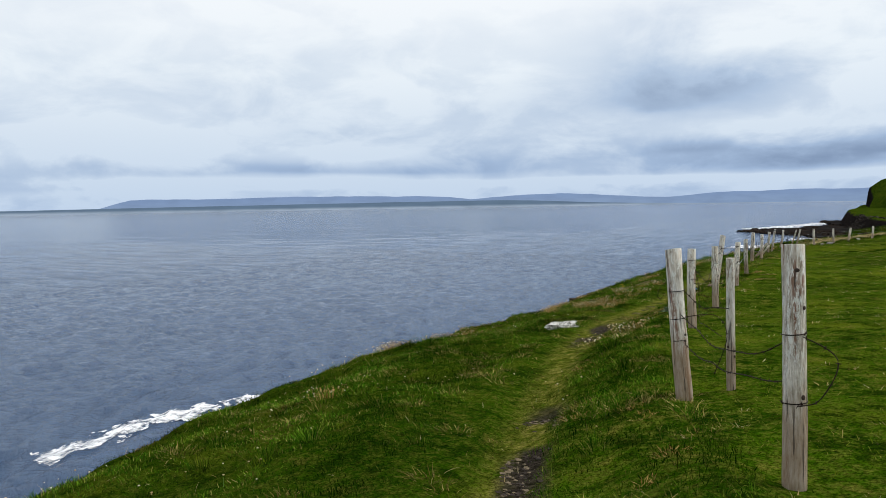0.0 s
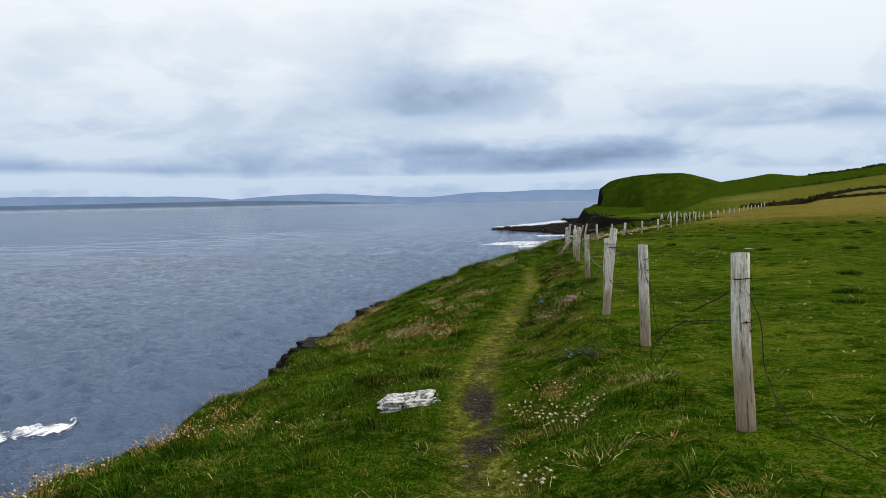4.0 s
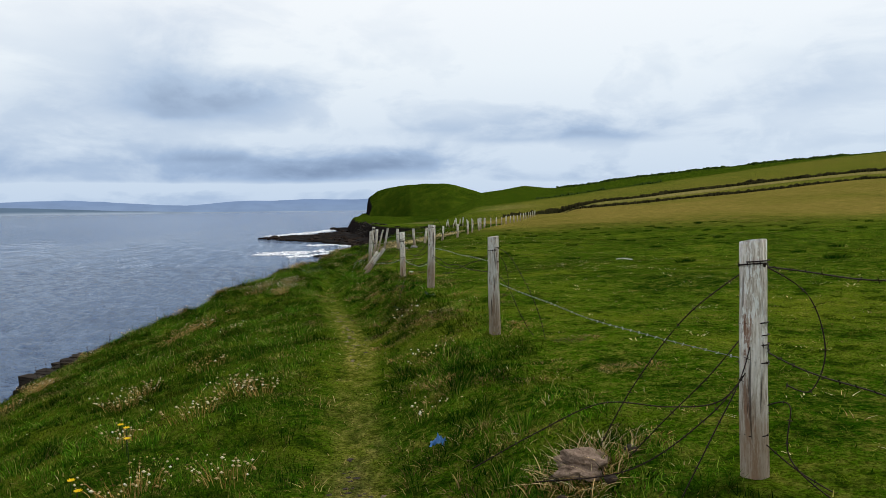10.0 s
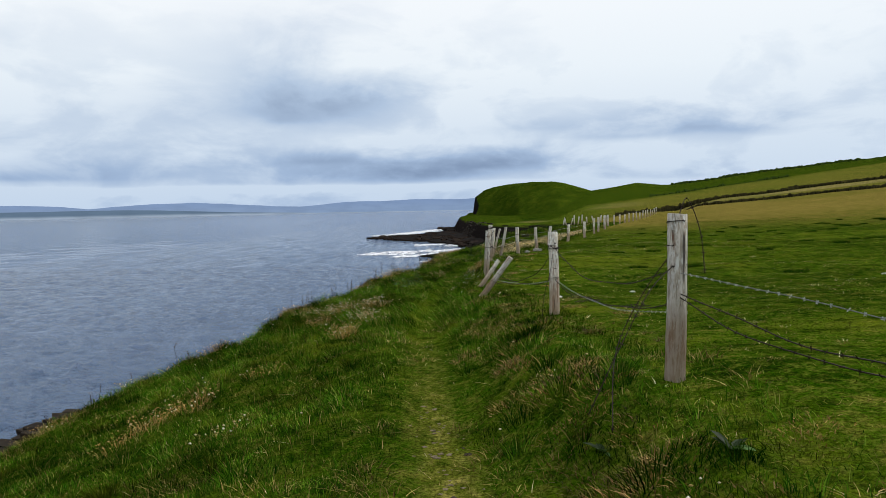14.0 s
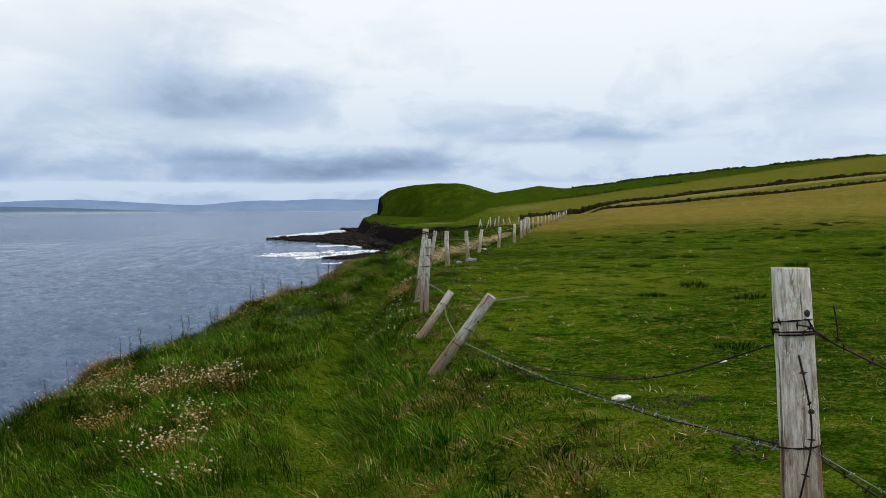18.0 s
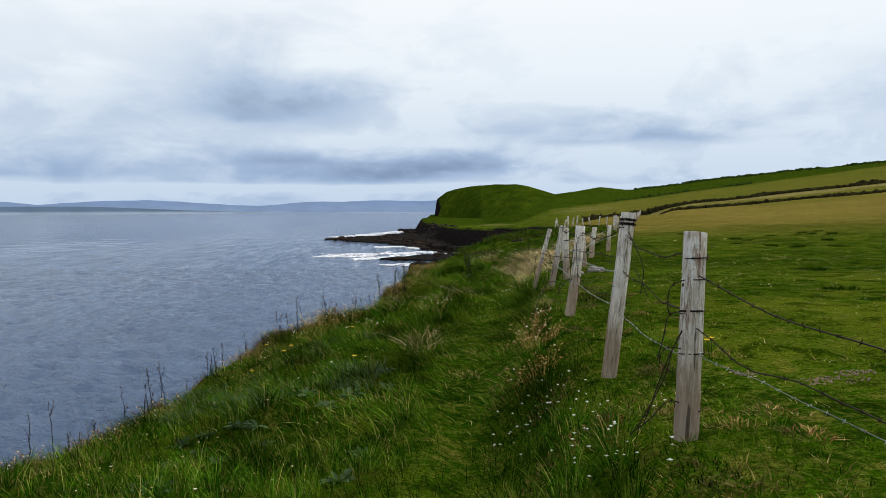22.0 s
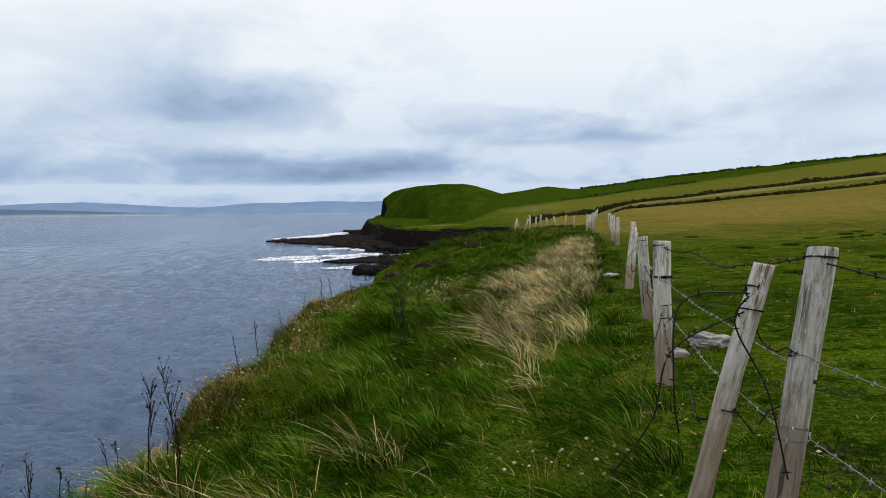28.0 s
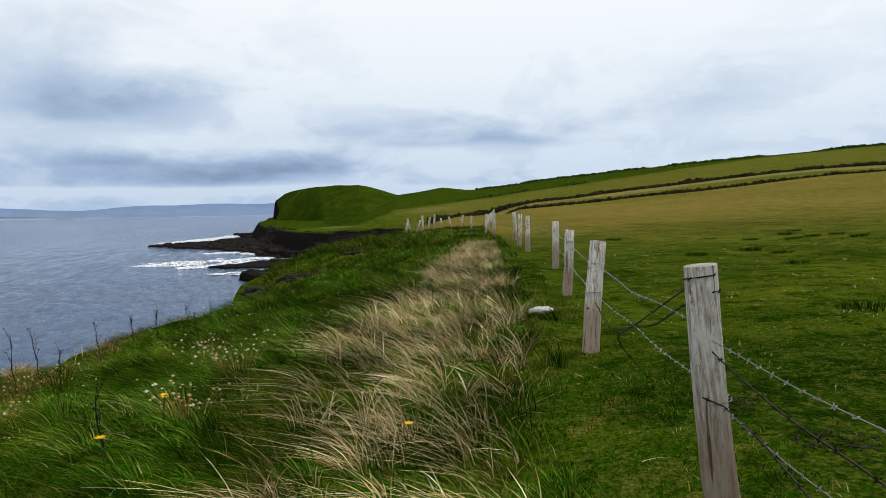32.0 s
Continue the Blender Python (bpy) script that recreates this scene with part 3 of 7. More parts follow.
def value_noise(x, y, seed=0):
    """Smooth noise on a unit lattice, about -1 to 1."""
    xi, yi = np.floor(x).astype(np.int64), np.floor(y).astype(np.int64)
    fx, fy = x - xi, y - yi
    fx, fy = fx * fx * (3 - 2 * fx), fy * fy * (3 - 2 * fy)

    def h(a, b):
        n = (a * 374761393 + b * 668265263 + seed * 974634777) & 0x7FFFFFFF
        n = ((n ^ (n >> 13)) * 1274126177) & 0x7FFFFFFF
        return ((n ^ (n >> 16)) & 0xFFFF) / 32767.5 - 1
    return (h(xi, yi) * (1 - fx) + h(xi + 1, yi) * fx) * (1 - fy) + (h(xi, yi + 1) * (1 - fx) + h(xi + 1, yi + 1) * fx) * fy


def rolls(x, y, size, octaves=3, seed=0):
    v, a = 0.0, 1.0
    for i in range(octaves):
        v = v + a * value_noise(x / size * 2 ** i, y / size * 2 ** i, seed + i)
        a *= 0.5
    return v


def path_x(y):
    return np.interp(y, COAST[:, 0], COAST[:, 1])


def lateral(x, y):
    """Distance to landward of the path."""
    return x - path_x(y)


PATH_MID = ((-5, 4, 6, 9, 13, 17, 25, 32, 40, 45, 50), (0.2, 0.3, 0.46, 0.14, -0.05, 0.03, 0.06, 0.0, 0.25, -0.25, 0.0))


def path_mid(y):
    return np.interp(y, *PATH_MID)


def bare_amount(u, y):
    """Where the trodden line shows earth, in patches."""
    early = np.interp(y, (2, 3.5, 5.5, 7, 9, 10.3, 12.5, 13.5, 15.5, 16.5, 18.5, 20.5, 21.5, 23), (0.2, 1.0, 1.0, 0.2, 0.2, 1.0, 1.0, 0.3, 0.6, 0.25, 0.6, 0.35, 0.1, 0.0))
    spots = smooth(rolls(u + 7.0, y * 0.7, 0.5, 3, 7), -0.30, 0.02)
    return smooth(np.abs(u - path_mid(y) - 0.05 - 0.06 * rolls(u * 0, y, 2, 2, 5)), 0.21, 0.09) * spots * early


def wear_amount(u, y):
    amount = np.interp(y, (-6, 0, 8, 13, 16, 20, 22, 23.5, 27, 29, 31, 34), (0.6, 0.75, 0.75, 0.9, 1.0, 0.9, 0.4, 0.9, 0.9, 0.5, 0.15, 0.0))
    width = np.interp(y, (18, 23), (0.33, 0.22))
    return smooth(np.abs(u - path_mid(y) - 0.06 * rolls(u * 0, y, 2, 2, 5)), width, 0.08) * amount


def ground_height(x, y, stone=False):
    """Height of the land; with stone, how far the place lies down a sea cliff."""
    x, y = np.asarray(x, float), np.asarray(y, float)
    u = lateral(x, y)
    zp = np.interp(y, COAST[:, 0], COAST[:, 2])
    edge = np.interp(y, COAST[:, 0], COAST[:, 3]) + 0.25 * rolls(y, y * 0, 2.2, 3, 21)
    drop = np.interp(y, COAST[:, 0], COAST[:, 4])
    fence_u = np.maximum(np.interp(y, FENCE_Y, FENCE_X) - path_x(y), 0.6)
    zf = np.interp(y, FENCE_Y, FENCE_Z)
    # landward: a low bank up to the fence, then pasture
    right = zp + (zf - zp) * smooth(u, 0.25, fence_u * 0.95)
    right = right + np.maximum(u - fence_u, 0) * 0.028 + 0.05 * rolls(x, y, 1.9, 3, 3) * smooth(u, 0.4, 1.5)
    right = right + 0.105 * rolls(x, y, 0.75, 2, 23) * smooth(u, 0.35, 0.8) * smooth(u, fence_u - 0.02, fence_u - 0.32) * np.interp(y, (5, 18, 45, 60), (0.4, 1, 1, 0.3)) - 0.03 * smooth(np.abs(u - fence_u), 0.45, 0.1)
    right = right + 0.10 * rolls(x, y, 6.0, 2, 13) * smooth(u, fence_u + 1, fence_u + 8)
    # seaward: a rounded grassy shoulder
    s = np.clip((-u - 0.3) / np.maximum(edge - 0.3, 0.5), 0, 1)
    left = zp - drop * s ** 1.35 + (0.08 * rolls(x, y, 1.1, 3, 5) * np.interp(y, (30, 42), (1.0, 1.7)) + 0.05 * rolls(x, y, 3.0, 2, 8)) * smooth(-u, 0.25, 0.9)
    z = np.where(u > 0, right, left)
    z = z + 0.065 * rolls(x, y, 0.6, 2, 19) * smooth(np.abs(u), 0.3, 0.8) * smooth(u, fence_u - 0.1, fence_u - 0.5) * np.interp(y, (8, 20, 36, 62, 70), (0.35, 0.6, 1.0, 1.0, 0.4))
    z = z - 0.06 * smooth(np.abs(u - path_mid(y)), 0.45, 0.1) * np.interp(y, (-10, 31, 34, 39, 44, 60), (1, 1, 2.4, 2.2, 0.8, 0.2))
    # far ground: slopes by direction from the middle of the walk
    dx, dy = x + 6.0, y - 25.0
    r = np.hypot(dx, dy)
    az = np.degrees(np.arctan2(dx, dy))
    az = np.where(az < -90, 140, az)
    t1, t2, t3 = (np.interp(az, VIEW_AZ, v) for v in (WALL_LOW, WALL_HIGH, SKYLINE))
    e = 0.4
    r1, r2, r3 = 235.0, 330.0, 640.0
    far = np.where(r < r1, np.interp(az, (-8, 3, 12, 30), (-3.5, -2.2, -1.6, -0.6)) * (1 - smooth(r, 70, r1)) + (e + t1 * r1) * smooth(r, 70, r1),
                   np.where(r < r2, e + r * (t1 + (t2 - t1) * (r - r1) / (r2 - r1)), e + r * (t2 + (t3 - t2) * np.clip((r - r2) / (r3 - r2), 0, 1))))
    far = np.where(r > r3, far - (r - r3) * 0.06, far) + 0.4 * rolls(x, y, 45, 3, 31) * smooth(r, 90, 200)
    k = smooth(r, 55, 110)
    z = z * (1 - k) + far * k
    # sea cliffs
    shore = np.where(y < 76, path_x(y) - edge, np.interp(y, SHORE_Y, SHORE_X) + rolls(x * 0, y, 17, 3, 41) * np.interp(y, (76, 110, 160, 260), (0.6, 2.5, 2.5, 0)) + 1.2 * rolls(x * 0, y, 40, 2, 43) * smooth(y, 160, 280))
    out = shore - x
    low = smooth(-out, np.interp(y, (230, 380), (22, 55)), 6) * smooth(y, 170, 240) * smooth(y, 800, 730)
    z = z * (1 - low) + (np.interp(y, *TERRACE) + np.interp(y, (450, 540), (0.03, 0.14)) * np.maximum(-out, 0)) * low
    width = np.interp(y, (60, 120, 350), (2.6, 5.0, 9.0))
    fall = smooth(out, -0.15, width)
    if stone:
        return fall
    lip = np.where(y < 76, 0, -0.6 * smooth(-out, 4, 0) * smooth(y, 380, 300))
    return (z + lip) * (1 - fall) + (SEA_Z - 3.0) * fall + rolls(x * 1.7, y, 1.5, 3, 17) * 0.5 * fall * (1 - fall) * 4


def mesh_object(name, verts, faces, mat, parent=None, soft=True):
    """A mesh object from arrays; faces all of one length."""
    verts, faces = np.asarray(verts, np.float32).reshape(-1, 3), np.asarray(faces, np.int32)
    n = faces.shape[1]
    me = bpy.data.meshes.new(name)
    me.vertices.add(len(verts))
    me.vertices.foreach_set("co", verts.ravel())
    me.loops.add(faces.size)
    me.loops.foreach_set("vertex_index", faces.ravel())
    me.polygons.add(len(faces))
    me.polygons.foreach_set("loop_start", np.arange(0, faces.size, n, dtype=np.int32))
    me.polygons.foreach_set("loop_total", np.full(len(faces), n, np.int32))
    me.polygons.foreach_set("use_smooth", np.full(len(faces), soft))
    me.update(calc_edges=True)
    me.materials.append(mat)
    ob = new(name, me)
    if parent:
        ob.parent = parent
    return ob


def grid_faces(rows, cols):
    i = np.arange((rows - 1) * cols).reshape(rows - 1, cols)[:, :-1].ravel()
    return np.stack([i, i + 1, i + cols + 1, i + cols], 1)


def set_attribute(ob, name, values):
    ob.data.attributes.new(name, "FLOAT", "POINT").data.foreach_set("value", np.asarray(values, np.float32).ravel())


def build_ground():
    us = np.concatenate([-np.geomspace(140, 7.6, 30), np.arange(-7.5, 3.5, 0.11), np.arange(3.5, 14, 0.3), np.geomspace(14, 900, 95)])
    ys = np.concatenate([-np.geomspace(150, 4.2, 26), np.arange(-4, 64, 0.15), np.arange(64, 112, 0.4), np.geomspace(112, 1500, 150)])
    U, Y = np.meshgrid(us, ys)
    Xg = U + path_x(Y)
    Z = ground_height(Xg, Y)
    ob = mesh_object("ground", np.stack([Xg, Y, Z], -1), grid_faces(len(ys), len(us)), M_TURF)
    fence_u = np.interp(Y, FENCE_Y, FENCE_X) - path_x(Y)
    r = np.hypot(Xg + 6, Y - 25)
    near = 1 - smooth(r, 60, 110)
    set_attribute(ob, "wear", wear_amount(U, Y))
    set_attribute(ob, "bare", bare_amount(U, Y))
    az = np.degrees(np.arctan2(Xg + 6, Y - 25))
    c = np.interp(az, *HILLTOP)
    top = smooth(r, c - 15, c + 15) * 0.75
    set_attribute(ob, "lush", smooth(-U, -0.3 - fence_u * 0.6, 0.6) * near * np.interp(Y, (0, 6, 14, 34, 45), (0.9, 0.7, 0.5, 0.5, 0.6)) + top + (0.34 + 0.3 * smooth(Y, 36, 46)) * smooth(U, 0.2, 1.2) * smooth(U, 30, 9) * np.clip(0.6 + 0.5 * rolls(Xg, Y, 2.4, 3, 66), 0, 1))
    dry = smooth(r, 34, 80) * (0.95 - 0.45 * smooth(r, 236, 250) - 0.05 * smooth(r, 320, 345)) * (1 - smooth(r, c - 15, c + 15)) * smooth(az, 3.5, 9 + 0.006 * r)
    set_attribute(ob, "dry", dry)
    set_attribute(ob, "stone", ground_height(Xg, Y, True))
    inland = Xg - np.interp(Y, SHORE_Y, SHORE_X)
    terrace = smooth(inland, 10, 22) * smooth(inland, 90, 60) * smooth(Y + 0.5 * Xg, 385, 405) * smooth(Y + 0.5 * Xg, 470, 440)
    set_attribute(ob, "pale", np.clip(smooth(r, 286, 300) * smooth(r, 326, 318) * smooth(az, 7, 11) * 0.6 + smooth(r, 236, 250) * smooth(r, 330, 300) * smooth(az, 22, 10) * smooth(az, 6, 9) * 0.4 + 0.5 * terrace * np.clip(0.6 + rolls(Xg, Y, 30, 2, 15), 0, 1), 0, 1))
    tagged(ob, "grassy clifftop ground with a trodden path and sloping pasture", "ground", kind="structure")
    return ob


build_ground()


def sea_height(x, y):
    """Steep little wind waves on a low swell, fading with distance."""
    c, s = math.cos(0.55), math.sin(0.55)
    p, q = x * c + y * s, -x * s + y * c
    r = np.hypot(x + 6, y - 25)
    ridge = lambda n: 0.5 - np.abs(n) ** 0.7
    chop = 0.40 * ridge(rolls(p, q * 0.38, 2.6, 2, 101)) + 0.20 * ridge(rolls(p + 0.3 * q, q * 0.45, 1.5, 1, 107)) + 0.10 * rolls(p, q * 0.4, 9.0, 2, 103)
    return SEA_Z + chop * (1 - smooth(r, 250, 600) * 0.7)


def build_sea():
    xs = np.concatenate([-np.geomspace(4800, 181, 60), np.arange(-180, -72, 1.1), np.arange(-72, -6, 0.42), np.geomspace(-5, -1, 4), np.geomspace(10, 500, 16)])
    ys = np.concatenate([-np.geomspace(2500, 5, 20), np.arange(-4, 130, 0.5), np.arange(130, 260, 1.1), np.geomspace(260, 4700, 90)])
    A, B = np.meshgrid(xs, ys)
    ob = mesh_object("sea", np.stack([A, B, sea_height(A, B)], -1), grid_faces(len(ys), len(xs)), M_SEA)
    return tagged(ob, "choppy blue-grey open sea water", "sea", kind="structure")


build_sea()


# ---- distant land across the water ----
# Haze painted as a glowing colour that shifts with height; takes no light.
def haze_glow_material(name, low, high, lo_z, hi_z):
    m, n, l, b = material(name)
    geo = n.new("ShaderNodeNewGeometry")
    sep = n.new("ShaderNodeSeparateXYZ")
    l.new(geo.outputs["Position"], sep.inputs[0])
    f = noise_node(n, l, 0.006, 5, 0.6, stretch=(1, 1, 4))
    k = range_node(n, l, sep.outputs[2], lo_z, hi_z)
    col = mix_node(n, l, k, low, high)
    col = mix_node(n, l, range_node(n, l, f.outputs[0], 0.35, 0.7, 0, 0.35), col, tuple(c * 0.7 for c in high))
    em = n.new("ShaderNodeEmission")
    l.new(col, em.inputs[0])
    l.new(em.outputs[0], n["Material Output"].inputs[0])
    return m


def build_backdrop(name, stops, dist, mat, label, base):
    az = np.radians(np.linspace(78, -6, 420))
    top = np.interp(np.degrees(az), [s[0] for s in stops], [s[1] for s in stops])
    top = top + 0.0008 * rolls(np.degrees(az), az * 0, 3.0, 4, int(dist)) * smooth(top, 0.002, 0.01)
    rows = []
    for k in (0.0, 0.3, 0.6, 1.0):
        z = base + (top * dist - base) * k
        d = dist + 120 * k
        rows.append(np.stack([-6 - np.sin(az) * d, 25 + np.cos(az) * d, z], -1))
    ob = mesh_object(name, np.stack(rows), grid_faces(4, len(az)), mat)
    return tagged(ob, label, "hills", kind="structure")


M_FAR = haze_glow_material("far_hills_haze", (0.235, 0.330, 0.505), (0.215, 0.310, 0.505), 0, 60)
# The shore's pale foot is painted to stand for bright water.
M_LOW = haze_glow_material("far_lowland_haze", (0.34, 0.42, 0.53), (0.125, 0.19, 0.275), -16, 2)
# The dip near 15 degrees stands for hills lost behind a rain veil.
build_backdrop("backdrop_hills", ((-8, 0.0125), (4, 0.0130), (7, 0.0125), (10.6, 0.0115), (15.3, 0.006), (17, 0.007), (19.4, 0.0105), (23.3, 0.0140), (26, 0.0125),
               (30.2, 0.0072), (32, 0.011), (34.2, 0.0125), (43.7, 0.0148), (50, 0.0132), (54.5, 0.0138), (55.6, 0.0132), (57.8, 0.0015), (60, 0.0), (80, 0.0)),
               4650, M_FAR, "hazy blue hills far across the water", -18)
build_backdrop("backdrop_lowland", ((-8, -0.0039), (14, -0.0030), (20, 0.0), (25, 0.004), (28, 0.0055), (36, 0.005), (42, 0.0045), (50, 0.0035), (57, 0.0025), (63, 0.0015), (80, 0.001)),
               4450, M_LOW, "low distant shore with fields in painted haze, its foot coloured as pale water", -18)


# ---- headland: a grassy dome cut off by a cliff ----
def build_headland():
    xs = np.concatenate([np.linspace(-40, -14, 60), np.linspace(-13, 120, 90)])
    ys = np.concatenate([np.linspace(500, 590, 40), np.linspace(592, 700, 60), np.linspace(705, 900, 30)])
    A, B = np.meshgrid(xs, ys)
    az = np.degrees(np.arctan2(A + 6, B - 25))
    top = np.interp(az, (-2.0, -1.7, -1.1, -0.3, 0.66, 2.5, 4.2, 5.2, 6.0, 6.9, 8, 10), (8.0, 10.2, 15.4, 18.2, 19.7, 20.3, 19.8, 18.1, 15.8, 12.8, 10.0, 5.0))
    toe = np.interp(A, (-25, -10, 10, 40), (612, 588, 540, 515))
    up = smooth(B, toe, toe + 75 + np.clip(A + 25, 0, 40))
    z = -22 + (top + 22) * up ** 0.8 + 0.5 * rolls(A, B, 30, 3, 61)
    z = np.where(B > 690, z - (B - 690) * 0.05, z)
    left = np.interp(B, (500, 600, 700, 900), (-24, -24, -26, -30)) + 1.8 * rolls(B, B * 0, 16, 3, 62)
    fall = smooth(left - A, -1.5, 4.0)
    z = z * (1 - fall) + (SEA_Z - 2) * fall
    z = np.where(A > 80, z - (A - 80) * 0.35, z)
    ob = mesh_object("headland", np.stack([A, B, z], -1), grid_faces(len(ys), len(xs)), M_TURF)
    set_attribute(ob, "lush", smooth(B, 500, 600) * np.clip(0.85 + 0.3 * rolls(A, B, 26, 3, 64), 0, 1.2))
    set_attribute(ob, "stone", fall)
    return tagged(ob, "green domed headland ending in a dark sea cliff", "headland", kind="structure")


build_headland()


def build_sea_cliff():
    """The black layered cliff below the terrace, in stepped beds from the turf down to the shore."""
    pts = [(24, 200), (37, 290), (46, 333), (38, 343), (8, 352), (-4, 372), (-13, 430), (-22, 500), (-30, 560), (-37, 625), (-38.2, 650), (-35, 715)]
    q = np.array(pts, float)
    s = np.concatenate([[0], np.cumsum(np.hypot(*np.diff(q, axis=0).T))])
    t = np.arange(0, s[-1], 0.9)
    x, y = np.interp(t, s, q[:, 0]), np.interp(t, s, q[:, 1])
    nx, ny = np.gradient(y, t), -np.gradient(x, t)
    k = np.hypot(nx, ny)
    nx, ny = -nx / k, -ny / k
    top = np.interp(y, *TERRACE) + 0.2 + 0.6 * rolls(t, t * 0, 9, 3, 5) - 2.2 * smooth(t, s[-1] - 190, s[-1] - 110) * (0.55 + 0.45 * np.round(2 * smooth(rolls(t, t * 0, 14, 2, 8), -0.4, 0.5)) / 2)
    rows = [np.stack([x - nx * 4, y - ny * 4, top - 1.2], -1)]
    beds = 9
    for j in range(beds):
        out = -0.6 + 0.75 * j + np.round(2.2 * rolls(t, t * 0 + j * 3.7, 7.0, 3, 70 + j)) * 0.55
        hi, lo = 1 - j / beds, 1 - (j + 0.96) / beds
        for f in (hi, lo):
            z = SEA_Z - 0.5 + (top - SEA_Z + 0.5) * f + 0.12 * rolls(t, t * 0 + j, 4, 2, 90 + j)
            rows.append(np.stack([x + nx * out, y + ny * out, z], -1))
    ob = mesh_object("sea_cliff", np.stack(rows), grid_faces(len(rows), len(t)), M_CLIFF, None, False)
    return tagged(ob, "black layered sea cliff below the green terrace", "cliff", kind="structure")


M_CLIFF = plain_material("black_cliff_beds", (0.004, 0.0035, 0.0035), (0.050, 0.040, 0.032), 1.0, 0.5, 1.0, spec=0.03, distance=0.3, stretch=(0.5, 0.5, 4))
build_sea_cliff()

# ---- fence ----
def ring_mesh(name, centres, radii, mat, parent=None, sides=12, rough=0.0, seed=0, flat_top=True, cap_tilt=(0, 0)):
    """A round, slightly uneven tube through the centres, closed at both ends."""
    rnd = random.Random(seed)
    bm = bmesh.new()
    rings = []
    cs = [Vector(c) for c in centres]
    lobes = [rnd.uniform(-1, 1) for _ in range(sides)]
    for i, c in enumerate(cs):
        d = (cs[min(i + 1, len(cs) - 1)] - cs[max(i - 1, 0)]).normalized()
        a = d.orthogonal().normalized() if abs(d.z) < 0.8 else (Vector((1, 0, 0)) - d * d.x).normalized()
        b = d.cross(a)
        ring = []
        for k in range(sides):
            t = 2 * math.pi * k / sides
            r = radii[i] * (1 + rough * (0.6 * lobes[k] + 0.5 * rnd.uniform(-1, 1)))
            p = c + (a * math.cos(t) + b * math.sin(t)) * r
            if i >= len(cs) - 2 and flat_top:
                p += d * (cap_tilt[0] * math.cos(t) + cap_tilt[1] * math.sin(t)) * radii[i]
            ring.append(bm.verts.new(p))
        rings.append(ring)
    for r0, r1 in zip(rings, rings[1:]):
        for k in range(sides):
            f = bm.faces.new((r0[k], r0[(k + 1) % sides], r1[(k + 1) % sides], r1[k]))
            f.smooth = True
    top = bm.faces.new(rings[-1])
    top.material_index = 1 if flat_top else 0
    top.smooth = False
    bm.faces.new(rings[0][::-1])
    me = bpy.data.meshes.new(name)
    bm.normal_update()
    bm.to_mesh(me)
    bm.free()
    me.materials.append(mat)
    if flat_top:
        me.materials.append(M_END)
    ob = new(name, me)
    if parent:
        ob.parent = parent
    return ob


def fence_post(foot, head, r, label, seed):
    """A driven round post; the mesh is local to its foot."""
    foot, head = Vector(foot), Vector(head)
    axis = head - foot
    d = Vector((0, 0, axis.length))
    n = max(6, int(d.length / 0.11))
    rnd = random.Random(seed)
    cs, rs = [d.normalized() * -0.25], [r * 1.02]
    bend = Vector((rnd.uniform(-1, 1), rnd.uniform(-1, 1), 0)) * 0.012
    for i in range(n + 1):
        s = i / n
        cs.append(d * s + bend * math.sin(math.pi * s))
        rs.append(r * (1.03 - 0.08 * s))
    rs[-1] *= 0.985
    cs[-2] = cs[-1] - d.normalized() * 0.004
    ob = ring_mesh("fence_post", cs, rs, M_WOOD, None, 14, 0.07, seed, True, (rnd.uniform(-0.1, 0.1), rnd.uniform(-0.1, 0.1)))
    ob.location, ob.rotation_euler = foot, axis.to_track_quat("Z", "Y").to_euler()
    if foot.y < 66:
        for k in range(rnd.randint(2, 4)):
            s, a = rnd.uniform(0.2, 0.92), rnd.uniform(0, 6.28)
            c = d * s + Vector((math.cos(a), math.sin(a), 0)) * r * 0.95
            knot = new("knot", KNOT)
            knot.parent, knot.location = ob, c
            knot.rotation_euler, knot.scale = (0, 0, a), (0.6, rnd.uniform(0.7, 1.2), rnd.uniform(0.7, 1.2))
    return tagged(ob, label, "fence post", "posts of the cliff fence")


def knot_mesh():
    bm = bmesh.new()
    bmesh.ops.create_uvsphere(bm, u_segments=8, v_segments=6, radius=0.011)
    me = bpy.data.meshes.new("knot")
    bm.to_mesh(me)
    bm.free()
    me.materials.append(M_KNOT)
    return me


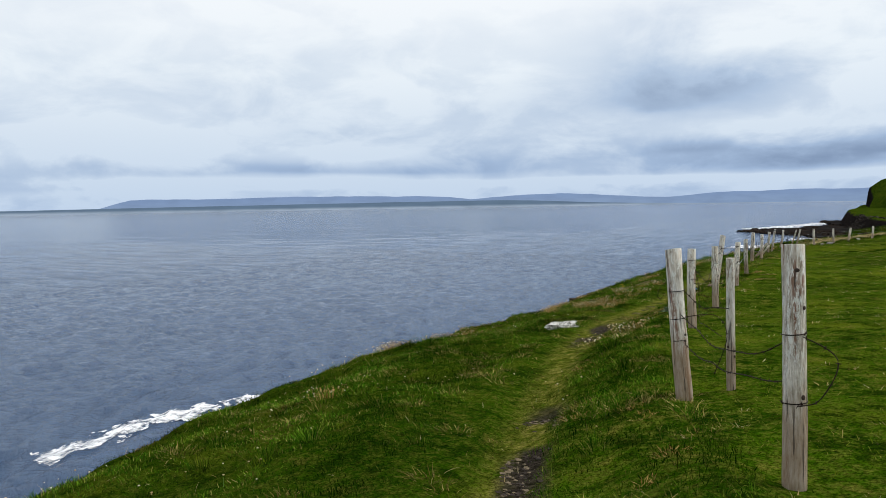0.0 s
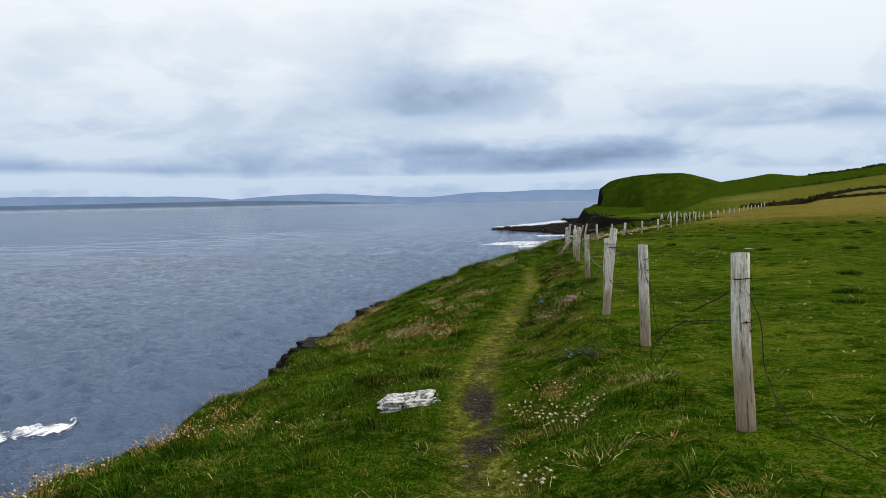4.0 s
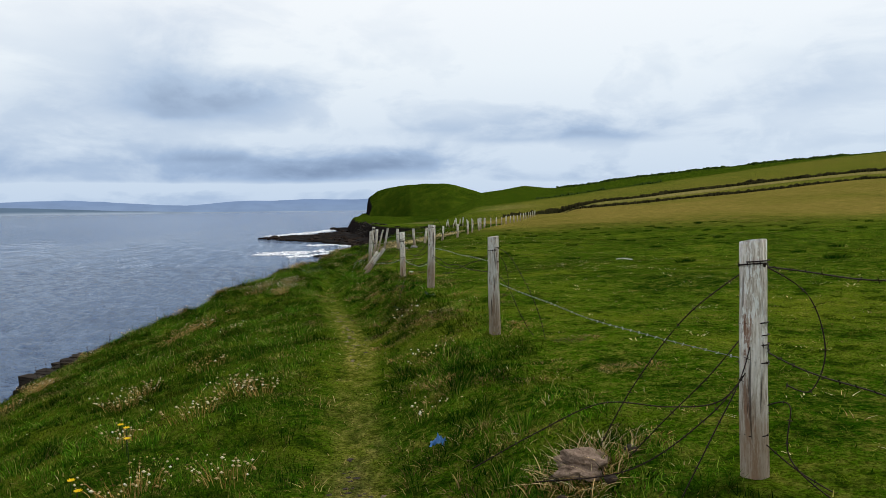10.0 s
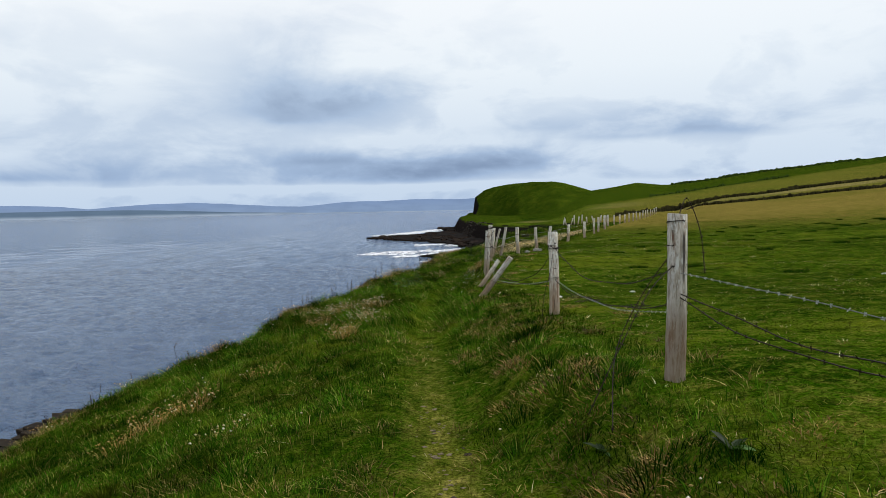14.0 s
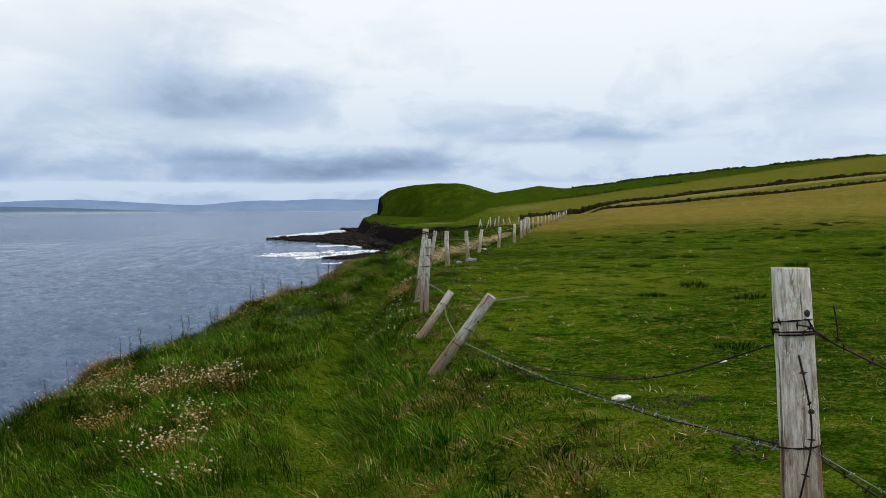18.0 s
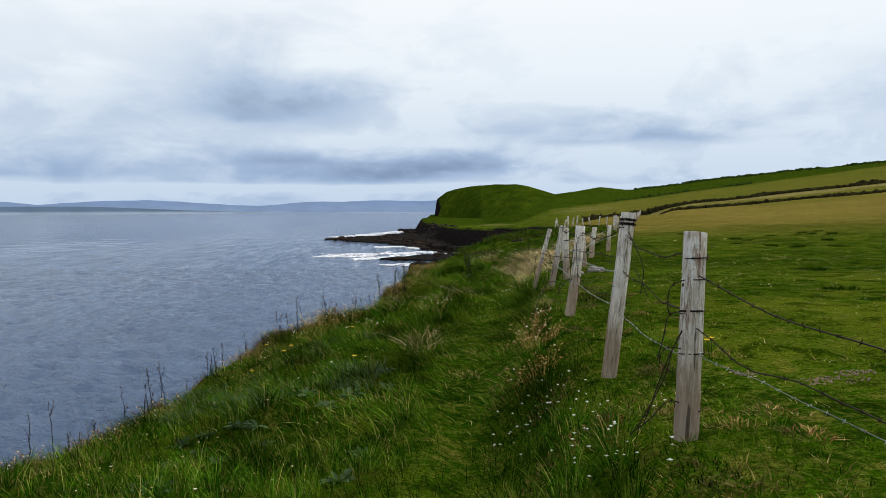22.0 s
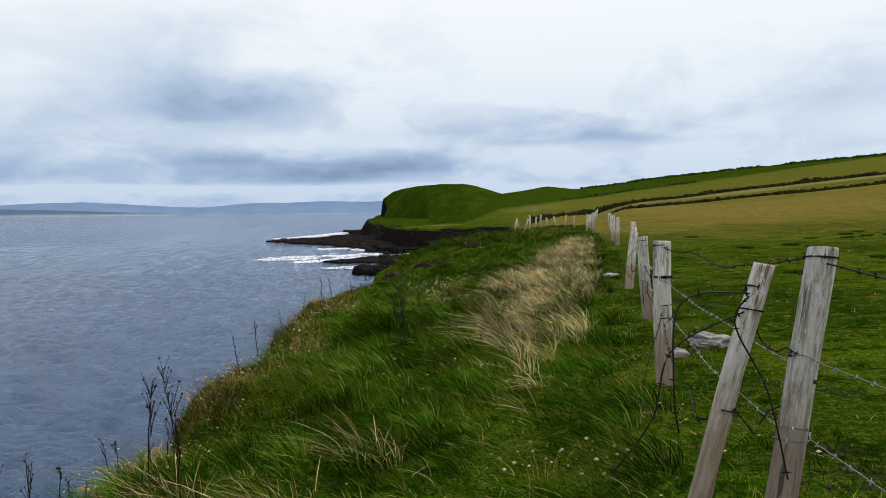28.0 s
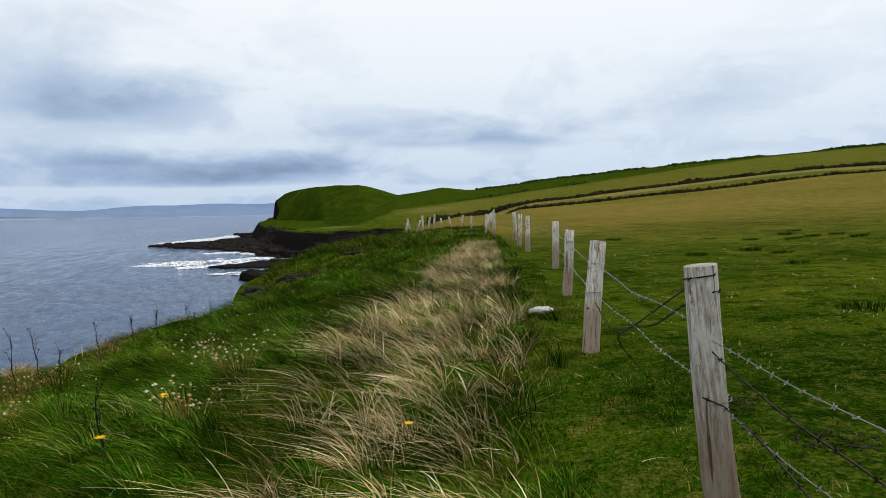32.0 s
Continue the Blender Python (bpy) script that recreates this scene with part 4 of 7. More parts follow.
M_END = plain_material("sawn_end_grain", (0.14, 0.12, 0.09), (0.46, 0.41, 0.33), 0.9, 40, 0.6)
M_KNOT = plain_material("dark_knot", (0.012, 0.008, 0.006), (0.07, 0.045, 0.03), 0.8, 60, 0.5)
KNOT = knot_mesh()
GREY = "weathered grey round timber fence post with rust stains"
LEAN = "leaning grey timber post pulled half over in the turf"
POSTS = [   # foot, head, radius, label
    ((-0.44, 3.80, 0.19), (-0.46, 3.81, 1.30), 0.053, GREY), ((-1.42, 5.61, 0.10), (-1.50, 5.61, 1.15), 0.060, GREY),
    ((-1.16, 6.04, 0.01), (-1.17, 6.03, 1.06), 0.034, "thin grey timber stake beside the fence"),
    ((-2.44, 10.11, -0.14), (-2.47, 10.18, 0.86), 0.056, GREY), ((-2.93, 13.85, -0.41), (-2.96, 13.89, 0.68), 0.056, GREY),
    ((-3.42, 16.09, -0.46), (-3.31, 16.33, 0.76), 0.056, GREY), ((-3.48, 18.70, -0.60), (-3.46, 18.78, 0.49), 0.060, GREY),
    ((-4.03, 23.17, -0.69), (-4.05, 23.13, 0.345), 0.058, GREY), ((-4.51, 26.95, -0.58), (-4.48, 27.00, 0.38), 0.058, GREY),
    ((-4.89, 31.30, -0.87), (-4.89, 31.43, 0.13), 0.058, GREY),
    ((-5.87, 35.68, -1.18), (-5.33, 35.65, -0.46), 0.051, LEAN), ((-5.93, 37.72, -1.20), (-5.55, 37.79, -0.66), 0.043, LEAN),
    ((-5.83, 39.30, -1.12), (-5.78, 39.35, -0.10), 0.058, GREY), ((-5.89, 40.89, -1.19), (-5.74, 40.97, -0.01), 0.052, GREY),
    ((-5.79, 43.36, -1.05), (-5.68, 43.41, -0.16), 0.052, GREY), ((-5.48, 47.39, -1.19), (-5.30, 47.45, -0.25), 0.048, GREY),
    ((-5.72, 47.43, -1.10), (-5.50, 47.44, -0.30), 0.035, LEAN), ((-4.82, 50.23, -1.33), (-4.86, 50.20, -0.35), 0.066, GREY),
    ((-3.98, 53.10, -1.34), (-4.03, 53.18, -0.44), 0.062, GREY), ((-3.32, 55.97, -1.32), (-3.20, 56.10, -0.49), 0.066, GREY),
    ((-2.08, 59.78, -1.31), (-2.03, 59.82, -0.51), 0.066, GREY), ((-0.82, 63.78, -1.33), (-0.80, 63.82, -0.48), 0.066, GREY),
    ((0.45, 69.5, -1.36), (0.45, 69.5, -0.42), 0.066, GREY), ((1.10, 72.4, -1.36), (1.12, 72.4, -0.40), 0.066, GREY),
    ((2.04, 76.0, -1.40), (2.0, 76.0, -0.35), 0.066, GREY), ((3.0, 82.5, -1.45), (3.0, 82.5, -0.4), 0.066, GREY)]


def drop_to_ground(x, y):
    return float(ground_height(np.array([x]), np.array([y]))[0])


for i, (foot, head, r, label) in enumerate(POSTS):
    fence_post(foot, head, r, label, 100 + i)
# the last few stakes on the rise, some knocked askew
for i, (x, y, dx, h) in enumerate(((0.72, 94.8, 0.1, 0.8), (1.07, 95.0, -0.2, 0.95), (1.43, 95.0, 0.25, 0.8), (1.81, 95.1, 0.0, 1.05), (2.19, 95.3, 0.12, 0.85), (2.57, 95.3, 0.05, 1.0), (3.15, 95.6, -0.1, 0.75), (3.81, 95.8, -0.2, 0.8), (4.45, 96.0, 0.1, 0.85), (5.15, 96.2, 0.0, 0.95))):
    z = drop_to_ground(x, y)
    fence_post((x, y, z), (x + dx, y, z + h), 0.06, "short grey stake leaning on the grassy rise", 400 + i)
# the fence runs on inland beyond the hump
for i in range(15):
    s = i / 14
    x, y = 4.0 + 18.0 * s, 88 + 66 * s
    z = drop_to_ground(x, y)
    fence_post((x, y, z), (x + random.uniform(-0.06, 0.06), y, z + random.uniform(0.85, 1.1)), 0.07, GREY, 300 + i)

# ---- barbed wire ----
M_BARB = plain_material("bright_zinc_barb", (0.45, 0.46, 0.46), (0.80, 0.81, 0.80), 0.5, 60, 0.2, 0.3)


def post_point(i, frac):
    foot, head = Vector(POSTS[i][0]), Vector(POSTS[i][1])
    return foot + (head - foot) * frac


def wire_curve(a, b, sag, wobble, seed):
    """Points from a to b, hanging by sag (negative: sprung upwards), a little kinked."""
    rnd = random.Random(seed)
    n = max(8, int((b - a).length / 0.12))
    pts = []
    ph = [rnd.uniform(0, 6.28) for _ in range(4)]
    side = (b - a).cross(Vector((0, 0, 1))).normalized()
    for k in range(n + 1):
        s = k / n
        w = math.sin(math.pi * s)
        p = a.lerp(b, s) - Vector((0, 0, 1)) * sag * 4 * s * (1 - s)
        p += side * wobble * w * math.sin(3.1 * s * 2 + ph[0]) + Vector((0, 0, 1)) * wobble * w * (math.sin(7 * s + ph[1]) + 0.5 * math.sin(17 * s + ph[2])) * 0.7
        pts.append(p)
    return pts


def wrap(i, frac, seed, turns=1.05):
    """A loop of wire round post i."""
    c = post_point(i, frac)
    r = POSTS[i][2] + 0.004
    d = (Vector(POSTS[i][1]) - Vector(POSTS[i][0])).normalized()
    a = d.orthogonal().normalized()
    b = d.cross(a)
    n = int(14 * turns)
    return [c + (a * math.cos(6.283 * turns * k / n + seed) + b * math.sin(6.283 * turns * k / n + seed)) * r + d * (0.018 * k / n - 0.01) for k in range(n + 1)]


def barbed_wire(pts, mat, label, seed, r=0.0026, spacing=0.10):
    rnd = random.Random(seed)
    base = new("barbed_wire")
    base.location = pts[0]
    loc = [p - pts[0] for p in pts]
    ring_mesh("strand", loc, [r] * len(loc), mat, base, 5, 0.0, seed, False)
    verts, faces = [], []
    run, last = 0.0, 0.05
    for p, q in zip(loc, loc[1:]):
        seg = (q - p).length
        while last + spacing < run + seg:
            last += spacing * rnd.uniform(0.85, 1.15)
            c = p.lerp(q, min(1, max(0, (last - run) / max(seg, 1e-6))))
            d = (q - p).normalized()
            for _ in range(2):
                v = Vector((rnd.uniform(-1, 1), rnd.uniform(-1, 1), rnd.uniform(-1, 1)))
                v = (v - d * v.dot(d)).normalized()
                w = v.cross(d) * 0.0032
                o = len(verts)
                tip = v * (0.011 if mat is M_GALV else 0.016)
                verts += [c - tip, c + w + d * 0.003, c + tip, c - w + d * 0.003, c - d * 0.003]
                faces += [(o, o + 1, o + 4), (o + 1, o + 2, o + 4), (o + 2, o + 3, o + 4), (o + 3, o, o + 4)]
        run += seg
    if faces:
        tagged(mesh_object("barbing", [tuple(v) for v in verts], faces, M_BARB if mat is M_GALV else mat, base, False), kind="stuff")
    return tagged(base, label, "barbed wire", "wires of the cliff fence")


RUSTY = "rusty brown barbed wire sagging between old fence posts"
SHINY = "galvanised barbed wire strung between weathered fence posts"
LOOSE = "broken rusty barbed wire curling loose from a fence post"
SPANS = [   # post, fraction of its height, next post, fraction, sag, kind
    (1, 0.55, 0, 0.60, 0.16, 0), (1, 0.34, 0, 0.42, 0.10, 0), (2, 0.62, 1, 0.75, 0.06, 0),
    (4, 0.74, 3, 0.83, 0.30, 0), (4, 0.86, 5, 0.80, 0.10, 0), (5, 0.42, 4, 0.60, 0.12, 0), (5, 0.84, 4, 0.86, 0.06, 0),
    (6, 0.90, 5, 0.78, 0.02, 0), (6, 0.57, 5, 0.52, 0.10, 0), (7, 0.55, 6, 0.50, 0.05, 1),
    (8, 0.52, 7, 0.64, 0.06, 0), (8, 0.64, 7, 0.74, 0.00, 1), (8, 0.50, 7, 0.86, 0.18, 0), (9, 0.83, 8, 0.66, 0.22, 0), (9, 0.45, 8, 0.46, 0.16, 0),
    (9, 0.46, 8, 0.40, 0.12, 1), (10, 0.60, 9, 0.78, 0.26, 0), (10, 0.45, 9, 0.42, 0.05, 1), (10, 0.40, 9, 0.44, 0.06, 0), (11, 0.75, 10, 0.70, 0.08, 0), (11, 0.75, 10, 0.45, 0.05, 1),
    (12, 0.42, 11, 0.90, 0.0, 1), (12, 0.55, 11, 0.95, 0.03, 0), (12, 0.80, 10, 0.95, 0.07, 0), (13, 0.66, 12, 0.62, 0.05, 0), (13, 0.40, 12, 0.38, 0.02, 1), (13, 0.86, 12, 0.88, 0.04, 0),
    (14, 0.62, 13, 0.64, 0.02, 1), (14, 0.36, 13, 0.44, 0.03, 1), (14, 0.92, 13, 0.90, 0.05, 0), (14, 0.45, 13, 0.55, 0.09, 0),
    (15, 0.62, 14, 0.72, 0.02, 1), (15, 0.38, 14, 0.36, 0.03, 1), (15, 0.95, 14, 0.92, 0.05, 0), (16, 0.80, 15, 0.66, 0.08, 0), (16, 0.45, 15, 0.55, 0.12, 0),
    (17, 0.72, 15, 0.58, 0.02, 1), (17, 0.50, 15, 0.34, 0.03, 1), (17, 0.96, 15, 0.97, 0.06, 0), (17, 0.45, 16, 0.42, 0.28, 0),
    (18, 0.70, 17, 0.76, 0.02, 1), (18, 0.45, 17, 0.56, 0.03, 1), (18, 0.66, 17, 0.97, 0.20, 0), (18, 0.46, 17, 0.52, 0.06, 0), (19, 0.78, 18, 0.74, 0.02, 1), (19, 0.52, 18, 0.50, 0.02, 1),
    (19, 0.45, 18, 0.90, 0.18, 0), (20, 0.80, 19, 0.74, 0.02, 1), (20, 0.50, 19, 0.50, 0.02, 1), (21, 0.80, 20, 0.80, 0.02, 1), (21, 0.50, 20, 0.50, 0.02, 1),
    (22, 0.75, 21, 0.78, 0.03, 1), (23, 0.75, 22, 0.75, 0.03, 1), (24, 0.75, 23, 0.75, 0.03, 1), (25, 0.75, 24, 0.75, 0.05, 1)]
for k, (i, fi, j, fj, sag, kind) in enumerate(SPANS):
    mid = wire_curve(post_point(i, fi), post_point(j, fj), sag, 0.012 if kind else 0.035, 500 + k)
    rr = random.Random(k)
    head = wrap(i, fi, k, 0.6) if rr.random() < 0.45 else []
    tail = wrap(j, fj, k + 2.0, 0.6) if rr.random() < 0.45 else []
    pts = head + (mid[1:-1] if head and tail else mid[1:] if head else mid[:-1] if tail else mid) + tail
    barbed_wire(pts, M_GALV if kind else M_RUST, SHINY if kind else RUSTY, 500 + k, 0.0019 if kind else 0.0031)
# loose ends: from a post, through the air, to the turf
FREE = [   # post, fraction, offsets from the foot
    (6, 0.90, ((-0.26, 0.15, 0.74), (-0.46, 0.3, 0.38), (-0.58, 0.45, 0.04))), (6, 0.66, ((-0.16, 0.1, 0.48), (-0.34, 0.2, 0.24), (-0.48, 0.3, 0.03))), (6, 0.50, ((-0.16, 0.0, 0.38), (-0.36, 0.1, 0.33), (-0.62, 0.3, 0.30), (-0.95, 0.3, 0.16), (-1.25, 0.3, 0.0))),
    (6, 0.92, ((0.2, -0.05, 0.86), (0.26, -0.1, 0.62), (0.2, -0.1, 0.44), (0.1, -0.08, 0.46))), (6, 0.62, ((-0.12, -0.1, 0.5), (-0.25, -0.15, 0.3), (-0.42, -0.2, 0.02))), (6, 0.30, ((0.1, -0.1, 0.38), (0.05, -0.2, 0.18), (0.16, -0.4, 0.05), (0.34, -0.6, 0.0))),
    (6, 0.50, ((-0.25, -0.1, 0.35), (-0.6, -0.1, 0.12), (-1.0, 0.0, 0.04))), (6, 0.20, ((0.12, -0.2, 0.1), (0.3, -0.5, 0.02), (0.45, -0.6, 0.0))),
    (3, 0.585, ((-0.33, 0.15, 0.56), (-0.49, 0.2, 0.44), (-0.545, 0.25, 0.32), (-0.50, 0.25, 0.27), (-0.44, 0.25, 0.36))), (3, 0.85, ((0.07, -0.03, 0.6), (0.10, -0.06, 0.3), (0.18, -0.4, 0.10), (0.32, -0.7, 0.10), (0.6, -1.1, 0.04))),
    (4, 0.72, ((0.06, -0.15, 0.55), (0.10, -0.3, 0.25), (0.2, -0.4, 0.01))), (8, 0.70, ((-0.2, -0.3, 0.55), (-0.42, -0.6, 0.28), (-0.6, -0.8, 0.0))),
    (8, 0.80, ((-0.18, 0.0, 0.5), (-0.38, -0.25, 0.2), (-0.5, -0.9, -0.05))), (8, 0.95, ((0.12, 0.2, 1.05), (0.2, 0.2, 0.85), (0.2, 0.1, 0.6))),
    (1, 0.50, ((0.2, 0.1, 0.55), (0.3, 0.05, 0.4), (0.22, 0.0, 0.12))), (0, 0.62, ((0.18, -0.1, 0.6), (0.12, -0.15, 0.42), (0.02, -0.1, 0.36))),
    (9, 0.80, ((-0.05, -0.1, 0.55), (-0.12, -0.15, 0.3), (-0.16, -0.2, 0.02))), (9, 0.82, ((-0.04, -0.06, 0.84), (0.03, -0.08, 0.80), (0.05, -0.03, 0.90))), (13, 0.90, ((0.14, -0.1, 0.98), (0.2, -0.15, 0.8), (0.19, -0.12, 0.62))),
    (14, 0.70, ((0.25, -0.5, 0.62), (0.42, -0.9, 0.55), (0.5, -1.2, 0.28))), (14, 0.40, ((-0.1, -0.2, 0.3), (-0.3, -0.5, 0.34), (-0.5, -0.9, 0.02))),
    (16, 0.82, ((-0.12, -0.1, 0.55), (-0.2, -0.15, 0.35), (-0.34, -0.2, 0.2))), (17, 0.55, ((-0.1, -0.15, 0.4), (-0.22, -0.3, 0.2), (-0.3, -0.4, 0.03))),
    (7, 0.90, ((0.12, -0.15, 0.85), (0.25, -0.35, 0.6), (0.36, -0.5, 0.3), (0.42, -0.6, 0.0))), (7, 0.66, ((0.12, -0.12, 0.52), (0.2, -0.25, 0.3), (0.3, -0.3, 0.1), (0.38, -0.3, 0.0))), (7, 0.86, ((0.1, -0.05, 0.75), (0.13, -0.08, 0.5), (0.05, -0.1, 0.4))),
    (14, 0.62, ((-0.15, 0.25, 0.56), (-0.30, 0.4, 0.57), (-0.33, 0.4, 0.36), (-0.28, 0.38, 0.15))), (14, 0.60, ((-0.06, -0.1, 0.42), (-0.15, -0.15, 0.22), (-0.1, -0.1, 0.2))), (14, 0.42, ((-0.08, -0.1, 0.3), (-0.2, -0.15, 0.12), (-0.3, -0.2, 0.05))), (14, 0.9, ((0.05, -0.07, 0.7), (0.06, -0.08, 0.4), (0.08, -0.1, 0.05))),
    (16, 0.88, ((-0.1, -0.12, 0.7), (-0.14, -0.16, 0.45), (-0.12, -0.15, 0.3))), (16, 0.9, ((0.1, -0.04, 0.62), (0.2, -0.06, 0.4), (0.26, -0.08, 0.12))),
    (12, 0.62, ((-0.10, -0.04, 0.62), (-0.13, -0.05, 0.52), (-0.16, -0.05, 0.40))), (12, 0.62, ((-0.08, -0.03, 0.45), (-0.13, -0.05, 0.30), (-0.26, -0.08, 0.08))),
    (12, 0.42, ((-0.10, -0.03, 0.46), (-0.15, -0.05, 0.40), (-0.09, -0.04, 0.34))), (12, 0.78, ((-0.09, -0.03, 0.76), (-0.11, -0.04, 0.67), (-0.10, -0.04, 0.62))),
    (12, 0.15, ((-0.1, -0.05, 0.2), (-0.2, -0.08, 0.12), (-0.3, -0.1, 0.05))), (12, 0.60, ((-0.10, -0.04, 0.42), (-0.2, -0.06, 0.16), (-0.23, -0.07, 0.09))), (18, 0.95, ((-0.1, 0.5, 0.62), (-0.05, 0.8, 0.5), (0.1, 0.9, 0.34)))]
for k, (i, f, offs) in enumerate(FREE):
    foot = Vector(POSTS[i][0])
    ctrl = [post_point(i, f)] + [foot + Vector(o) for o in offs]
    ctrl = [ctrl[0]] + ctrl + [ctrl[-1]]
    pts = []
    for a, b, c, d in zip(ctrl, ctrl[1:], ctrl[2:], ctrl[3:]):
        for s in range(8):
            t = s / 8
            pts.append(0.5 * ((2 * b) + (c - a) * t + (2 * a - 5 * b + 4 * c - d) * t * t + (3 * b - a - 3 * c + d) * t ** 3))
    pts.append(ctrl[-1])
    barbed_wire(wrap(i, f, k, 0.7)[:-1] + pts, M_RUST, LOOSE, 700 + k, 0.0030)
# old wire wound many times round two posts
for i, f, turns in ((13, 0.93, 4.0), (13, 0.955, 3.0), (17, 0.745, 3.0), (0, 0.32, 1.1), (1, 0.70, 1.1), (9, 0.80, 2.0)):
    barbed_wire(wrap(i, f, i, turns), M_RUST, "rusty wire wound round a weathered fence post", 900 + i, 0.0030)

# ---- grass and plants ----
rng = np.random.default_rng(11)


def blade_arrays(base, reach, height, width, levels=2, droop=0.12):
    """Curved tapering blades: base points, sideways reach of the tips, heights, widths. levels: joints below the tip."""
    n = len(base)
    face = rng.uniform(0, np.pi, n)
    wx, wy = np.cos(face) * width * 0.5, np.sin(face) * width * 0.5
    rows = []
    for k in range(levels):
        s = k / levels
        bend = s ** 1.7
        p = base + np.stack([reach[:, 0] * bend, reach[:, 1] * bend, height * (s - droop * s * s)], 1)
        taper = 1 - 0.45 * s
        rows += [p - np.stack([wx * taper, wy * taper, wx * 0], 1), p + np.stack([wx * taper, wy * taper, wx * 0], 1)]
    rows.append(base + np.stack([reach[:, 0], reach[:, 1], height * (1 - droop)], 1))
    v = np.stack(rows, 1)
    m = 2 * levels + 1
    tri = []
    for k in range(levels - 1):
        a = 2 * k
        tri += [(a, a + 1, a + 3), (a, a + 3, a + 2)]
    a = 2 * (levels - 1)
    tri.append((a, a + 1, a + 2))
    f = (np.arange(n)[:, None, None] * m + np.array(tri)[None]).reshape(-1, 3)
    return v.reshape(-1, 3), f


def on_ground(x, y, sink=0.012):
    return np.stack([x, y, ground_height(x, y) - sink], 1)


def scatter(y0, y1, u0, u1, density, keep=None):
    """Random places on the ground between two offsets from the path."""
    n = int((y1 - y0) * (u1 - u0) * density)
    y, u = rng.uniform(y0, y1, n), rng.uniform(u0, u1, n)
    if keep is not None:
        k = rng.random(n) < keep(u, y)
        y, u = y[k], u[k]
    return u + path_x(y), y, u


def grass(name, x, y, h, w, wind, mat, label, levels=2, splay=0.55, tuft=1, radius=0.05, parent=None, jitter=0.12, droop=0.12):
    """One piece of turf; with tuft > 1 every place carries a tussock."""
    if tuft > 1:
        h, wind = np.repeat(h, tuft), np.repeat(wind, tuft, 0)
        a, r = rng.uniform(0, 6.283, len(h)), radius * np.sqrt(rng.random(len(h)))
        out = np.stack([np.cos(a), np.sin(a)], 1)
        x, y = np.repeat(x, tuft) + out[:, 0] * r, np.repeat(y, tuft) + out[:, 1] * r
        h = h * rng.uniform(0.55, 1.1, len(h))
        lean = out * (splay * r / radius)[:, None] * h[:, None] + rng.normal(0, jitter, (len(h), 2)) * h[:, None]
    else:
        h = h * rng.uniform(0.6, 1.15, len(h))
        lean = rng.normal(0, splay, (len(h), 2)) * h[:, None]
    lean = lean + wind * h[:, None]
    over = np.hypot(lean[:, 0], lean[:, 1]) / np.maximum(h, 1e-4)
    up = h / np.sqrt(1 + 0.55 * over ** 2)
    v, f = blade_arrays(on_ground(x, y), lean, up, w * rng.uniform(0.7, 1.3, len(h)), levels, droop)
    ob = mesh_object(name, v, f, mat, parent)
    return tagged(ob, label, "grass", kind="stuff") if parent is None else ob


def wind_at(x, y, strength=1.0):
    """The onshore breeze lays the long grass towards the sea, more so further along."""
    k = strength * np.interp(y, (0, 25, 40, 50), (0.25, 0.3, 0.5, 1.15))
    g = 0.6 + 0.5 * rolls(x, y, 1.3, 2, 77)
    return np.stack([-k * g, 0.15 * k * rolls(x, y, 2.0, 2, 78)], 1)


def edge_u(y):
    return -np.interp(y, COAST[:, 0], COAST[:, 3])


def clear_of_fence(u, y):
    """Nothing tall at the foot of the posts."""
    return smooth(u, np.interp(y, FENCE_Y, FENCE_X) - path_x(y) - 0.12, np.interp(y, FENCE_Y, FENCE_X) - path_x(y) - 0.35)


